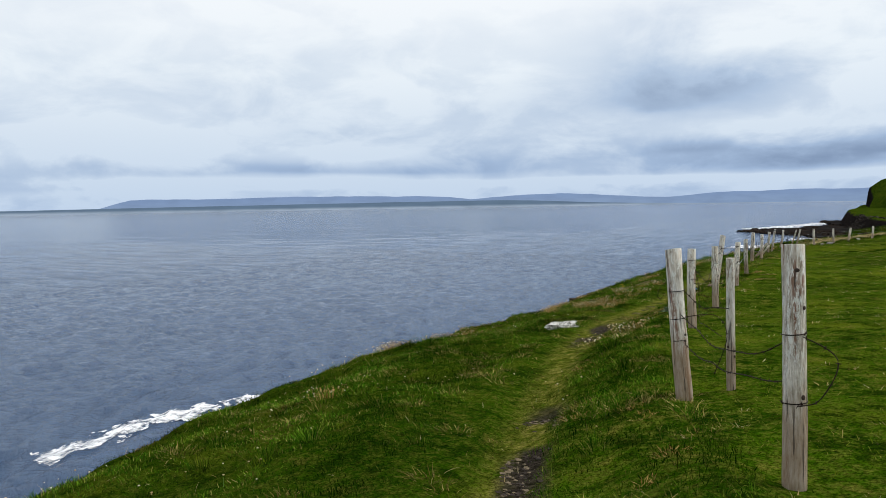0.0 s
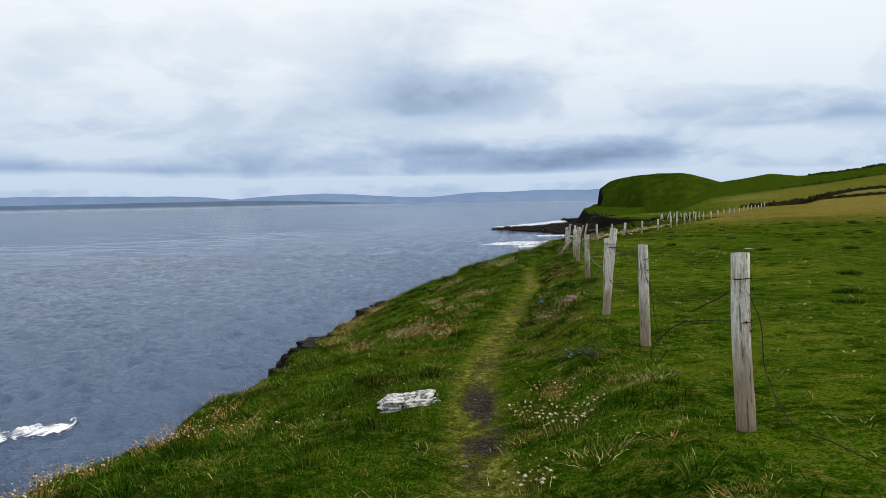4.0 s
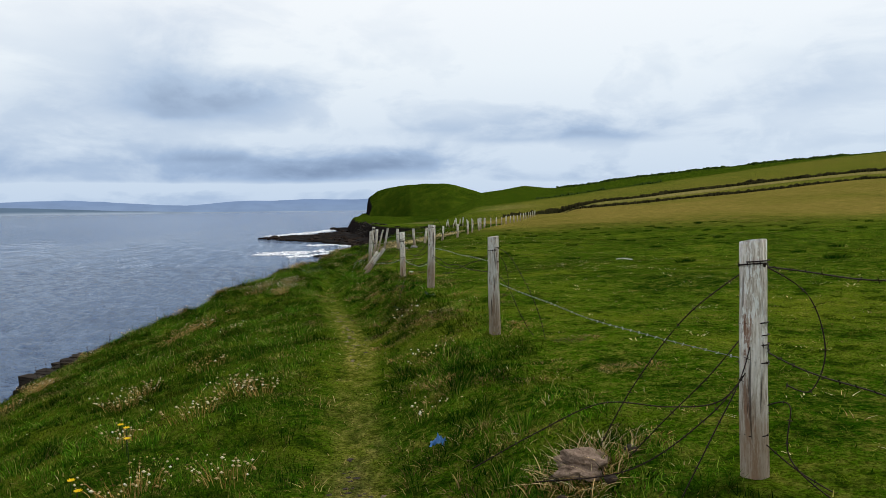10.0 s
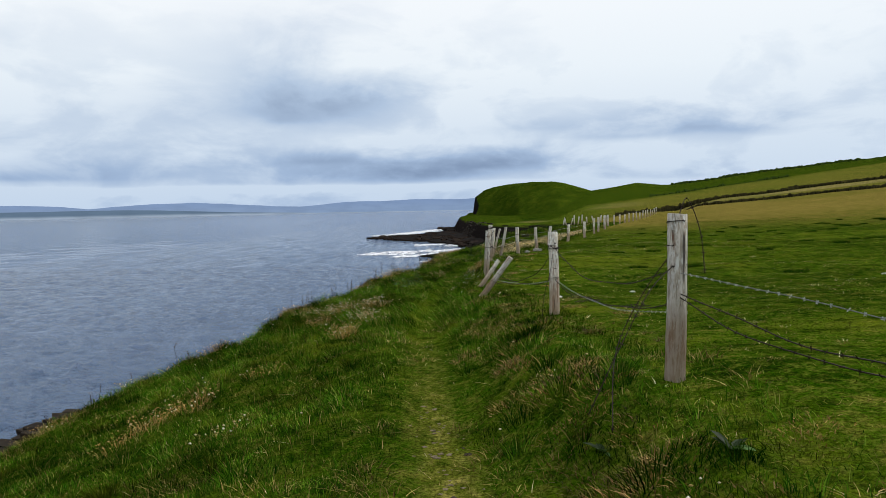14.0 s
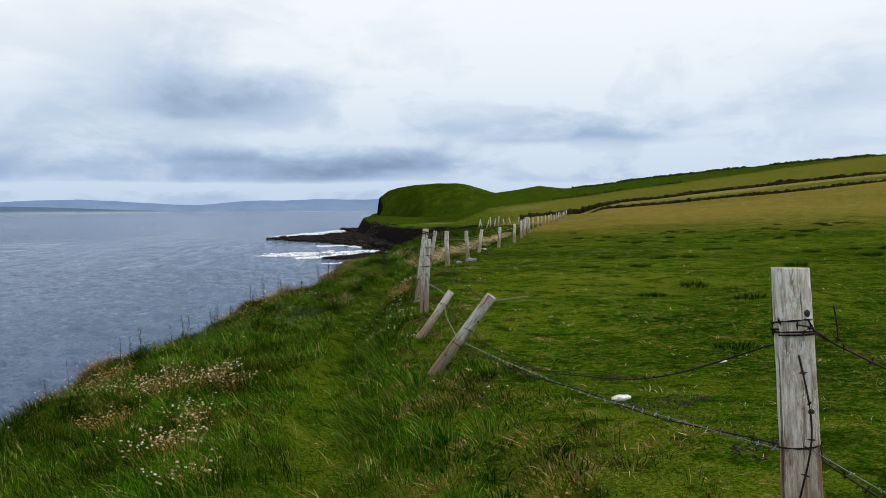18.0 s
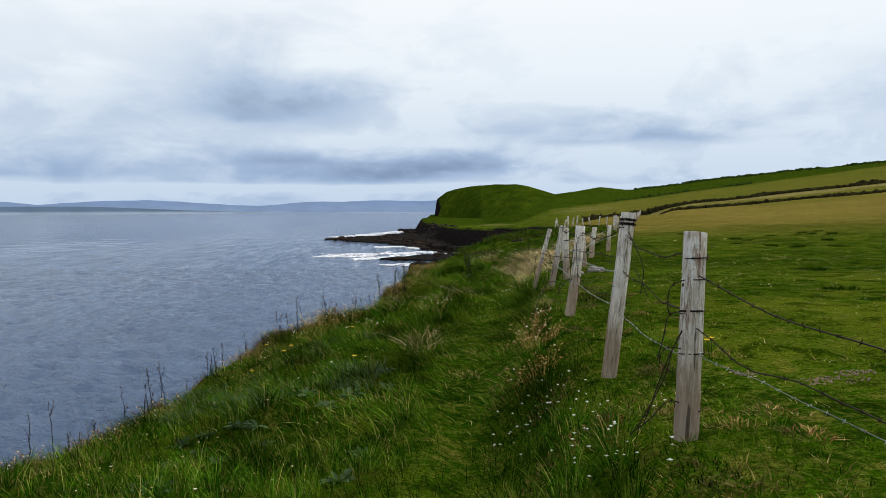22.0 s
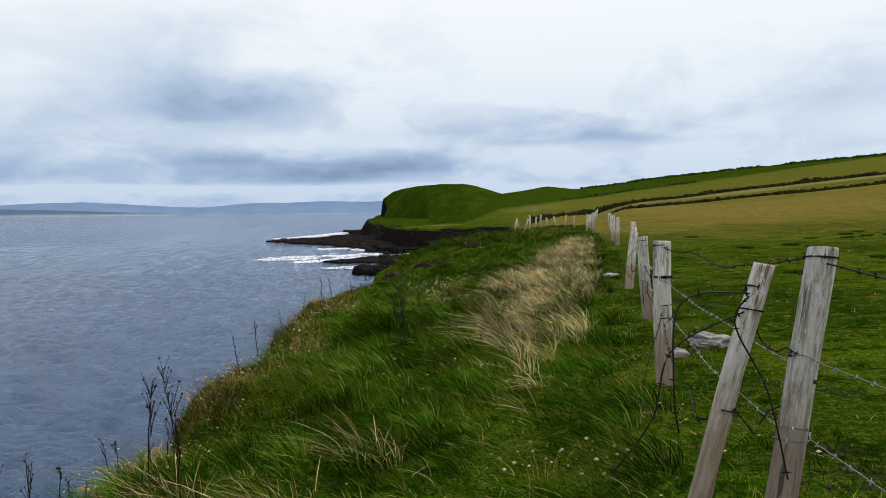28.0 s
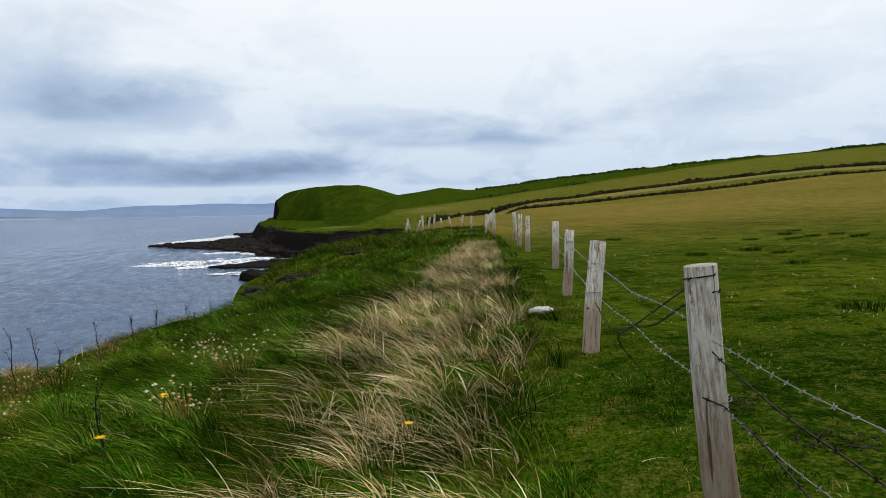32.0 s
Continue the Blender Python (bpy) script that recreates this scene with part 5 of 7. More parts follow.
def build_turf():
    off_path = lambda u, y: 1 - 0.93 * np.clip(wear_amount(u, y) * 1.25, 0, 1)
    # seaward shoulder, mown short by the wind near the start and long further on
    x, y, u = scatter(-1, 33, -6.6, 0.05, 700, lambda u, y: off_path(u, y) * (u > edge_u(y) - 0.5))
    h = (0.062 + 0.028 * rolls(x, y, 0.9, 2, 51)) * np.interp(y, (0, 12, 33), (0.8, 1.0, 1.3)) * (0.45 + 0.55 * smooth(-u, 0.15, 0.7))
    grass("shoulder_grass", x, y, h, 0.0050, wind_at(x, y), M_GRASS, "lush dark green grass on the clifftop shoulder", 2, 0.45)
    x, y, u = scatter(-1, 36, -6.2, 1.7, 28, lambda u, y: off_path(u, y) * (u > edge_u(y) - 0.4) * (np.abs(u) > 0.3))
    h = rng.uniform(0.05, 0.12, len(x)) * np.interp(y, (0, 25, 36), (0.7, 1.0, 1.4)) * (1 + 0.4 * rolls(x, y, 1.4, 2, 61))
    grass("grass_clumps", x, y, h, 0.0048, wind_at(x, y), M_GRASS, "clumped green grass on the clifftop", 2, 0.6, 18, 0.085, droop=0.2)
    x, y, u = scatter(33, 66, -5.8, 0.75, 34, lambda u, y: smooth(u, edge_u(y) - 0.1, edge_u(y) + np.interp(y, (42, 46), (1.1, 0.2))) * (np.abs(u) > 0.15) * clear_of_fence(u, y))
    h = rng.uniform(0.14, 0.32, len(x)) * (1 + 0.35 * rolls(x, y, 1.2, 2, 62))
    grass("rank_clumps", x, y, h, 0.0044, wind_at(x, y, 1.5), M_GRASS, "clumps of long green grass combed by the wind", 3, 0.55, 14, 0.09, droop=0.4)
    x, y, u = scatter(33, 66, -5.8, 0.75, 340, lambda u, y: (u > edge_u(y) - 0.45) * (0.35 + 0.65 * smooth(np.abs(u), 0.1, 0.4)) * clear_of_fence(u, y))
    h = (0.15 + 0.06 * rolls(x, y, 1.1, 2, 52)) * (0.6 + 0.4 * smooth(u, edge_u(y) + 0.2, edge_u(y) + 1.1)) * (0.55 + 0.45 * smooth(np.abs(u), 0.05, 0.5))
    grass("rank_grass", x, y, h * 1.35, 0.0048, wind_at(x, y, 1.25), M_GRASS, "long rank green grass blown towards the sea", 3, 0.45)
    # tussocks
    x, y, u = scatter(2, 66, -4.6, 1.3, 4.2, lambda u, y: smooth(u, edge_u(y) + 0.4, edge_u(y) + 1.2) * (np.abs(u) > 0.45) * clear_of_fence(u, y) * np.interp(y, (2, 24, 36), (0.12, 0.3, 1.0)))
    h = rng.uniform(0.12, 0.22, len(x)) * np.interp(y, (0, 30, 38), (0.8, 0.9, 1.35))
    grass("grass_tussocks", x, y, h, 0.006, wind_at(x, y, 1.0), M_GRASS, "thick green grass tussocks with arching blades", 3, 0.75, 70, 0.11)
    # bank up to the fence
    x, y, u = scatter(-1, 66, 0.0, 1.75, 820, off_path)
    h = (0.075 + 0.04 * rolls(x, y, 0.7, 2, 53)) * (0.5 + 0.5 * smooth(u, 0.2, 0.7))
    grass("bank_grass", x, y, h * 0.85, 0.0045, wind_at(x, y, 0.7), M_GRASS, "uneven green grass on the bank below the fence", 2, 0.6)
    # the trodden path
    x, y, u = scatter(-1, 42, -0.5, 0.5, 420, lambda u, y: 1 - 0.9 * np.clip(bare_amount(u, y) * 1.6, 0, 1))
    grass("path_grass", x, y, np.full(len(x), 0.022), 0.006, wind_at(x, y, 0.3), M_SHORT, "thin flattened yellow-green grass on the path", 1, 0.8)
    # pasture behind the fence
    x, y, u = scatter(-1, 66, 1.0, 9, 540)
    h = 0.034 + 0.018 * rolls(x, y, 1.5, 2, 54)
    grass("pasture_grass", x, y, h, 0.0075, wind_at(x, y, 0.4), M_SHORT, "short grazed pasture grass", 1, 0.9)
    x, y, u = scatter(0, 66, 1.1, 12, 13)
    grass("pasture_tufts", x, y, rng.uniform(0.02, 0.055, len(x)), 0.009, wind_at(x, y, 0.4), M_SHORT, "yellow-green tufts in the grazed pasture", 1, 1.3, 17, 0.10)
    x, y, u = scatter(0, 90, 9, 30, 75)
    grass("pasture_grass", x, y, np.full(len(x), 0.05), 0.022, wind_at(x, y, 0.4), M_SHORT, "short grazed pasture grass further off", 1, 0.8)
    x, y, u = scatter(66, 108, -9.5, 1.6, 115, lambda u, y: u > edge_u(y) - 0.3)
    grass("rough_grass", x, y, 0.16 + 0.06 * rolls(x, y, 1.5, 2, 56), 0.016, wind_at(x, y, 0.8), M_GRASS, "rough green grass on the hump beyond", 2, 0.6)
    # dark tufts in the pasture
    x, y, u = scatter(0, 75, 4.0, 28, 0.11)
    grass("pasture_tufts", x, y, rng.uniform(0.08, 0.15, len(x)), 0.010, wind_at(x, y, 0.4), M_TUFT, "dark green grass tufts in the pasture", 2, 0.7, 170, 0.22)
    # dry fringe along the cliff edge
    x, y, u = scatter(1, 62, -6.2, -1.6, 420, lambda u, y: smooth(u, edge_u(y) + 1.5, edge_u(y) + 0.3) * (u > edge_u(y) - 0.35) * smooth(rolls(u, y, 1.2, 2, 57), -0.3, 0.5) * np.interp(y, (1, 12, 20), (0.2, 0.4, 1.0)))
    grass("fringe_grass", x, y, rng.uniform(0.07, 0.19, len(x)), 0.0055, wind_at(x, y, 0.5), M_THATCH, "dry brown grass along the cliff edge", 2, 0.7)
    # fine brown stems through the green of the shoulder
    x, y, u = scatter(10, 46, -6.2, -0.4, 150, lambda u, y: (u > edge_u(y)) * smooth(rolls(u, y, 1.1, 3, 63), -0.35, 0.35) * np.interp(y, (10, 18, 40, 46), (0.25, 0.7, 1.0, 0.5)))
    grass("brown_stems", x, y, rng.uniform(0.08, 0.19, len(x)) * np.interp(y, (15, 33, 38), (0.6, 0.75, 1.2)), 0.0036, wind_at(x, y, 0.8), M_THATCH, "fine brown seeding stems through the green grass", 2, 0.45)
    # pale withered blades through the turf
    x, y, u = scatter(0, 66, -4, 1.4, 16, lambda u, y: (u > edge_u(y) + 0.3) * np.interp(y, (14, 24), (0.35, 1.0)))
    grass("withered_blades", x, y, rng.uniform(0.04, 0.11, len(x)), 0.0036, wind_at(x, y, 1.0), M_STRAW, "scattered pale withered grass blades", 3, 0.8, droop=0.3)
    # dead thatch showing between the green
    spots = lambda seed, cut: (lambda u, y: (u > edge_u(y) + 0.1) * (wear_amount(u, y) < 0.3) * smooth(rolls(u, y, 0.8, 3, seed), cut, cut + 0.3))
    x, y, u = scatter(0, 66, -5, 1.8, 9, spots(58, 0.15))
    grass("thatch", x, y, rng.uniform(0.04, 0.10, len(x)), 0.006, wind_at(x, y, 1.0), M_THATCH, "tan dead thatch in the long grass", 2, 1.5, 34, 0.13, jitter=0.5)
    x, y, u = scatter(0, 66, 1.2, 11, 11, spots(59, -0.05))
    grass("thatch", x, y, rng.uniform(0.025, 0.05, len(x)), 0.007, wind_at(x, y, 0.5), M_THATCH, "tan dead grass in the grazed pasture", 1, 1.8, 15, 0.09, jitter=0.7)
    x, y, u = scatter(0, 80, 11, 30, 0.7, spots(60, 0.1))
    grass("thatch", x, y, rng.uniform(0.03, 0.06, len(x)), 0.016, wind_at(x, y, 0.5), M_THATCH, "tan dead grass further up the pasture", 1, 1.8, 40, 0.35, jitter=0.7)


build_turf()


def straw_swath():
    """The band of tall dry grass, laid over towards the sea in combed locks with green showing between."""
    def keep(u, y):
        lo = np.interp(y, (49.5, 50.5, 51.5, 53, 55, 58, 62, 68, 74), (0.05, -0.08, -0.22, -0.55, -0.75, -0.75, -0.4, -0.2, 0.3))
        hi = np.interp(y, (49.5, 51, 53, 54, 55, 57, 62, 68, 74), (0.30, 0.42, 0.60, 0.55, 0.72, 0.98, 1.12, 1.2, 1.2))
        patchy = (0.3 + 0.7 * smooth(rolls(u + 0.35 * y, y, 0.8, 3, 91), -0.35, 0.1)) * np.interp(y, (49.5, 51.5, 53.2), (0.12, 0.35, 1.0))
        return (u > lo) * (u < hi) * patchy

    def blow(x, y):
        return np.stack([-0.66 + 0.5 * rolls(x, y, 0.6, 2, 92), -0.15 + 0.7 * rolls(x, y, 0.5, 2, 93)], 1)
    x, y, u = scatter(49.5, 76, -1.6, 1.4, 38, keep)
    wind = blow(x, y) + rng.normal(0, 0.40, (len(x), 2))
    grass("dry_grass", x, y, rng.uniform(0.22, 0.50, len(x)), 0.0058, wind, M_STRAW, "tall straw-coloured dry grass laid over by the wind", 4, 0.45, 12, 0.07, jitter=0.45, droop=0.30)
    x, y, u = scatter(49.5, 76, -1.6, 1.4, 40, lambda u, y: np.sqrt(keep(u, y)))
    h = rng.uniform(0.14, 0.26, len(x))
    grass("green_undergrowth", x, y, h, 0.006, blow(x, y) * 0.8, M_GRASS, "green blades growing through the dry grass", 3, 0.5, 16, 0.15, jitter=0.3, droop=0.3)
    x, y, u = scatter(50, 76, -1.6, 1.4, 8, keep)
    grass("thatch", x, y, rng.uniform(0.06, 0.14, len(x)), 0.006, blow(x, y) * 0.8, M_THATCH, "tangled dead leaves under the dry grass", 2, 1.0, 14, 0.14, jitter=0.6)
    x, y, u = scatter(43, 62, -3.4, 1.0, 7, lambda u, y: (rolls(u, y, 1.0, 2, 94) > 0.05) * (u > edge_u(y) + 0.9))
    grass("dry_grass", x, y, rng.uniform(0.15, 0.30, len(x)), 0.0042, blow(x, y) * 0.95, M_SEED, "pale seeding grass blades among the green", 4, 0.3, 5, 0.12, jitter=0.3, droop=0.4)


straw_swath()


def local_grass(name, parent, n, radius, h, w, wind, mat, levels=2, splay=0.6, droop=0.12, jitter=0.1):
    """Blades round the origin of a plant that is a thing of its own."""
    a, r = rng.uniform(0, 6.283, n), radius * np.sqrt(rng.random(n))
    out = np.stack([np.cos(a), np.sin(a)], 1)
    hh = h * rng.uniform(0.5, 1.1, n)
    base = np.concatenate([out * r[:, None], np.full((n, 1), -0.015)], 1)
    px, py = base[:, 0] + parent.location.x, base[:, 1] + parent.location.y
    base[:, 2] += ground_height(px, py) - parent.location.z
    lean = out * (splay * hh * r / radius)[:, None] + np.array(wind)[None] * hh[:, None] + rng.normal(0, jitter, (n, 2)) * hh[:, None]
    v, f = blade_arrays(base, lean, hh, w * rng.uniform(0.7, 1.3, n), levels, droop)
    ob = tagged(mesh_object(name, v, f, mat, parent), kind="stuff")
    return ob, base + np.concatenate([lean, (hh * (1 - droop))[:, None]], 1)


def heads_mesh(name, parent, tips, r, mat, flat=0.7):
    """Small rounded flower heads, an octahedron with jittered corners each."""
    n = len(tips)
    unit = np.array([(1, 0, 0), (0, 1, 0), (-1, 0, 0), (0, -1, 0), (0, 0, flat), (0, 0, -flat)], float)
    v = tips[:, None] + unit[None] * (r * rng.uniform(0.6, 1.25, (n, 1, 1))) * rng.uniform(0.75, 1.25, (n, 6, 1))
    tri = np.array([(0, 1, 4), (1, 2, 4), (2, 3, 4), (3, 0, 4), (1, 0, 5), (2, 1, 5), (3, 2, 5), (0, 3, 5)])
    f = (np.arange(n)[:, None, None] * 6 + tri[None]).reshape(-1, 3)
    return tagged(mesh_object(name, v.reshape(-1, 3), f, mat, parent), kind="stuff")


def plant_base(name, x, y):
    b = new(name)
    b.location = (x, y, drop_to_ground(x, y))
    return b


def thrift_clump(x, y, n, radius, h, brown, label):
    """Seeding thrift: brown stems with papery whitish heads."""
    b = plant_base("thrift_clump", x, y)
    bank = x > float(path_x(y)) + 0.2
    h = h * (0.9 if bank else 1.3 if y > 34 else 1.1)
    n = int(n * 0.75)
    _, tips = local_grass("stem_tuft", b, n, radius * 0.55, h, 0.0042, (-0.15, 0.0), M_RUSSET if brown or not bank else M_THATCH, 2, 0.7)
    k = rng.random(n) < (0.14 if brown else 0.6)
    heads_mesh("flower_head", b, tips[k], 0.0118, M_WHITE_PETAL)
    if len(tips[~k]):
        heads_mesh("withered_head", b, tips[~k], 0.0100, M_RUSSET if brown else M_THATCH)
    local_grass("foliage", b, n // 2, radius * 0.9, h * 0.5, 0.006, (-0.1, 0), M_GRASS, 2, 0.8)
    return tagged(b, label, "wild flowers", "seeding thrift along the cliff")


PALE = "clump of thrift with papery white seed heads on brown stems"
RUSSET = "withered russet clump of thrift gone to seed"
THRIFT = [(-3.76, 12.1, 90, 0.26, 0.20, 1), (-3.58, 10.8, 120, 0.32, 0.20, 0), (-3.9, 11.3, 50, 0.2, 0.18, 0), (-6.46, 18.0, 90, 0.35, 0.2, 1), (-6.62, 11.5, 60, 0.3, 0.14, 1), (-7.2, 11.0, 60, 0.3, 0.14, 1),
          (-7.0, 9.4, 60, 0.3, 0.14, 0), (-3.68, 9.6, 60, 0.2, 0.18, 0), (-6.76, 21.7, 60, 0.35, 0.15, 0), (-6.76, 20.13, 110, 0.38, 0.16, 0), (-6.14, 20.1, 60, 0.3, 0.16, 0), (-7.13, 19.6, 70, 0.3, 0.16, 1),
          (-7.3, 21.6, 60, 0.3, 0.14, 0), (-7.85, 34.4, 90, 0.4, 0.15, 0), (-4.70, 23.1, 60, 0.4, 0.14, 0), (-4.44, 18.2, 70, 0.3, 0.16, 0), (-4.9, 21.0, 40, 0.25, 0.16, 0), (-7.74, 32.8, 110, 0.35, 0.16, 1),
          (-8.85, 30.0, 70, 0.45, 0.12, 1), (-9.22, 29.3, 60, 0.4, 0.12, 1), (-8.3, 30.8, 50, 0.35, 0.12, 1), (-8.65, 37.2, 150, 0.38, 0.18, 0), (-8.18, 37.0, 90, 0.28, 0.18, 0), (-10.1, 38.8, 110, 0.4, 0.16, 0),
          (-9.7, 37.9, 70, 0.35, 0.15, 0), (-6.42, 38.5, 60, 0.3, 0.18, 0), (-6.24, 43.2, 110, 0.24, 0.22, 1), (-6.31, 41.7, 100, 0.3, 0.22, 1), (-6.15, 43.7, 90, 0.24, 0.2, 1), (-6.15, 42.7, 120, 0.24, 0.2, 1),
          (-7.34, 46.9, 60, 0.35, 0.2, 1), (-9.5, 44.6, 100, 0.45, 0.18, 1), (-9.0, 46.2, 110, 0.45, 0.18, 1), (-9.3, 47.6, 100, 0.45, 0.2, 1), (-8.8, 47.8, 70, 0.35, 0.18, 0), (-8.4, 46.2, 60, 0.4, 0.18, 0),
          (-6.2, 55.2, 80, 0.2, 0.2, 0), (-6.45, 58.0, 40, 0.4, 0.22, 0), (-5.97, 56.2, 90, 0.25, 0.26, 0), (-8.9, 53.2, 90, 0.4, 0.16, 1), (-8.6, 54.6, 90, 0.4, 0.16, 1), (-8.2, 56.2, 80, 0.35, 0.16, 1),
          (-5.98, 48.9, 24, 0.25, 0.16, 0), (-5.70, 48.6, 24, 0.2, 0.16, 0), (-8.9, 36.6, 60, 0.35, 0.14, 1), (-7.9, 28.5, 50, 0.35, 0.12, 0), (-7.4, 24.8, 60, 0.4, 0.12, 1), (-4.9, 25.2, 40, 0.3, 0.14, 0), (-5.0, 5.6, 50, 0.3, 0.12, 1),
          (-6.71, 17.55, 120, 0.28, 0.16, 0), (-6.17, 17.19, 100, 0.25, 0.16, 0), (-5.99, 17.62, 70, 0.25, 0.15, 1), (-6.91, 17.29, 110, 0.28, 0.16, 0), (-6.71, 18.11, 110, 0.28, 0.16, 0), (-6.25, 19.33, 60, 0.25, 0.16, 1),
          (-7.03, 17.7, 90, 0.3, 0.15, 1), (-7.25, 16.22, 110, 0.3, 0.16, 1), (-8.11, 36.96, 140, 0.28, 0.17, 0), (-7.87, 35.41, 120, 0.26, 0.16, 0), (-7.74, 34.47, 120, 0.28, 0.16, 0), (-7.39, 33.49, 90, 0.24, 0.16, 0),
          (-9.12, 37.49, 120, 0.32, 0.16, 0), (-8.96, 36.28, 100, 0.3, 0.16, 1), (-9.51, 37.76, 130, 0.34, 0.16, 0), (-8.78, 37.57, 130, 0.28, 0.17, 0), (-7.82, 36.66, 100, 0.24, 0.16, 0), (-7.65, 32.31, 100, 0.3, 0.16, 1),
          (-8.86, 30.23, 100, 0.35, 0.15, 1), (-9.05, 29.58, 100, 0.35, 0.15, 1), (-6.61, 22.66, 80, 0.28, 0.15, 0), (-6.3, 22.16, 60, 0.2, 0.15, 0), (-8.06, 24.38, 90, 0.3, 0.15, 0), (-8.05, 23.6, 100, 0.3, 0.15, 0),
          (-7.68, 12.19, 90, 0.3, 0.15, 1), (-7.44, 12.59, 80, 0.3, 0.15, 1),
          (-7.60, 10.05, 90, 0.26, 0.13, 0), (-7.70, 10.4, 70, 0.22, 0.13, 1), (-7.40, 10.5, 80, 0.22, 0.13, 0), (-7.25, 11.15, 60, 0.2, 0.13, 0), (-7.02, 11.45, 60, 0.18, 0.13, 0), (-8.0, 11.4, 90, 0.25, 0.13, 1)]
for x, y, n, r, h, brown in THRIFT:
    thrift_clump(x, y, n, r, h, brown, RUSSET if brown else PALE)

rs = random.Random(77)
for k in range(58):
    y = rs.uniform(19, 58)
    u = float(edge_u(y)) + rs.uniform(0.0, 0.9)
    brown = rs.random() < 0.88
    thrift_clump(float(path_x(y)) + u, y, rs.randint(50, 110), rs.uniform(0.25, 0.5), rs.uniform(0.10, 0.18), brown, RUSSET if brown else PALE)

WITHERED = [(-4.95, 25.0, 0.20, 0.16), (-4.69, 24.4, 0.18, 0.14), (-4.54, 24.15, 0.18, 0.14), (-4.9, 25.8, 0.25, 0.20), (-4.26, 18.5, 0.28, 0.16), (-4.3, 19.0, 0.3, 0.14), (-4.7, 14.8, 0.3, 0.16), (-4.5, 16.6, 0.3, 0.18),
            (-3.8, 12.6, 0.22, 0.16), (-5.9, 35.1, 0.3, 0.16), (-5.7, 34.4, 0.25, 0.14), (-5.6, 33.4, 0.25, 0.12), (-5.3, 29.6, 0.3, 0.16), (-5.5, 31.2, 0.3, 0.15), (-5.2, 27.6, 0.3, 0.16), (-9.6, 46.6, 0.3, 0.2), (-9.9, 45.4, 0.3, 0.2),
            (-9.0, 52.4, 0.3, 0.22), (-8.7, 53.7, 0.3, 0.22), (-8.4, 55.0, 0.3, 0.2), (-8.3, 34.9, 0.3, 0.14), (-3.0, 7.9, 0.25, 0.12), (-2.2, 5.9, 0.25, 0.12), (-4.6, 4.5, 0.2, 0.1)]
rs = random.Random(31)
for k in range(34):
    y = rs.uniform(14, 39)
    WITHERED.append((float(path_x(y)) + rs.uniform(0.55, 1.25), y, rs.uniform(0.14, 0.28), rs.uniform(0.08, 0.18)))
for x, y, r, h in WITHERED:
    b = plant_base("withered_plant", x, y)
    local_grass("stem_tuft", b, 90, r, h * 0.42, 0.0065, (-0.25, 0), M_BROWN, 2, 1.5, 0.2, 0.5)
    local_grass("dead_grass", b, 70, r * 1.2, h * 0.36, 0.0065, (-0.2, 0), M_THATCH, 2, 1.6, 0.2, 0.6)
    local_grass("foliage", b, 90, r, h * 0.5, 0.007, (-0.1, 0), M_GRASS, 2, 0.9)
    tagged(b, "withered reddish brown weeds on the grassy bank", "weeds", "withered weeds")

DRY_SPOTS = ((-5.75, 31.45), (-5.85, 31.8), (-5.41, 31.3), (-5.23, 31.8), (-5.65, 31.9), (-4.78, 25.93), (-5.47, 30.3), (-5.1, 27.8), (-4.94, 27.6), (-5.46, 27.8), (-4.85, 25.7), (-4.95, 24.97),
             (-4.53, 24.08), (-4.71, 24.27), (-5.59, 35.2), (-5.65, 36.1), (-5.52, 34.4), (-4.7, 23.14), (-4.59, 22.6), (-3.79, 21.5), (-3.33, 21.2), (-5.0, 23.35), (-5.5, 32.6), (-5.3, 33.2), (-3.6, 17.6), (-2.6, 8.9), (-2.2, 7.4))
for k, (x, y) in enumerate(DRY_SPOTS):
    b = plant_base("dry_patch", x, y)
    r = 0.13 + 0.035 * (k % 4)
    local_grass("dead_grass", b, 170, r, 0.045, 0.006, (-0.2, 0.1), M_THATCH, 2, 1.6, 0.2, 0.8)
    local_grass("russet_grass", b, 110, r * 0.8, 0.042, 0.006, (-0.1, 0), M_RUSSET, 2, 1.5, 0.2, 0.8)
    tagged(b, "patch of tangled tan and russet dead grass on the bank", "grass", "dead patches on the bank")

STRAW_TUFTS = [(-4.05, 19.25, 0.25, 0.2, -0.5), (-4.2, 19.1, 0.25, 0.18, 0.5), (-4.12, 19.3, 0.25, 0.2, 0.2), (-7.36, 44.2, 0.22, 0.36, 0.5), (-7.44, 44.7, 0.2, 0.3, -0.4), (-4.59, 18.5, 0.12, 0.14, 0), (-5.6, 40.4, 0.22, 0.05, 0), (-3.3, 9.9, 0.2, 0.12, 0), (-2.9, 12.0, 0.2, 0.1, 0), (-6.9, 49.4, 0.2, 0.36, -0.7), (-7.3, 48.7, 0.2, 0.34, -0.7),
               (-8.0, 49.2, 0.2, 0.34, -0.7), (-7.9, 48.0, 0.2, 0.32, -0.7), (-6.0, 38.0, 0.2, 0.14, 0), (-4.5, 24.6, 0.14, 0.1, 0)]
for x, y, r, h, w in STRAW_TUFTS:
    b = plant_base("straw_tuft", x, y)
    local_grass("dry_straw", b, 90, r, h, 0.0044, (w, 0.1), M_STRAW, 4, 0.8, 0.42, 0.4)
    local_grass("green_grass", b, 70, r, h * 0.8, 0.0055, (w, 0.1), M_GRASS, 3, 0.7)
    tagged(b, "tuft of dry straw-coloured grass among green blades", "grass", "dry grass tufts")

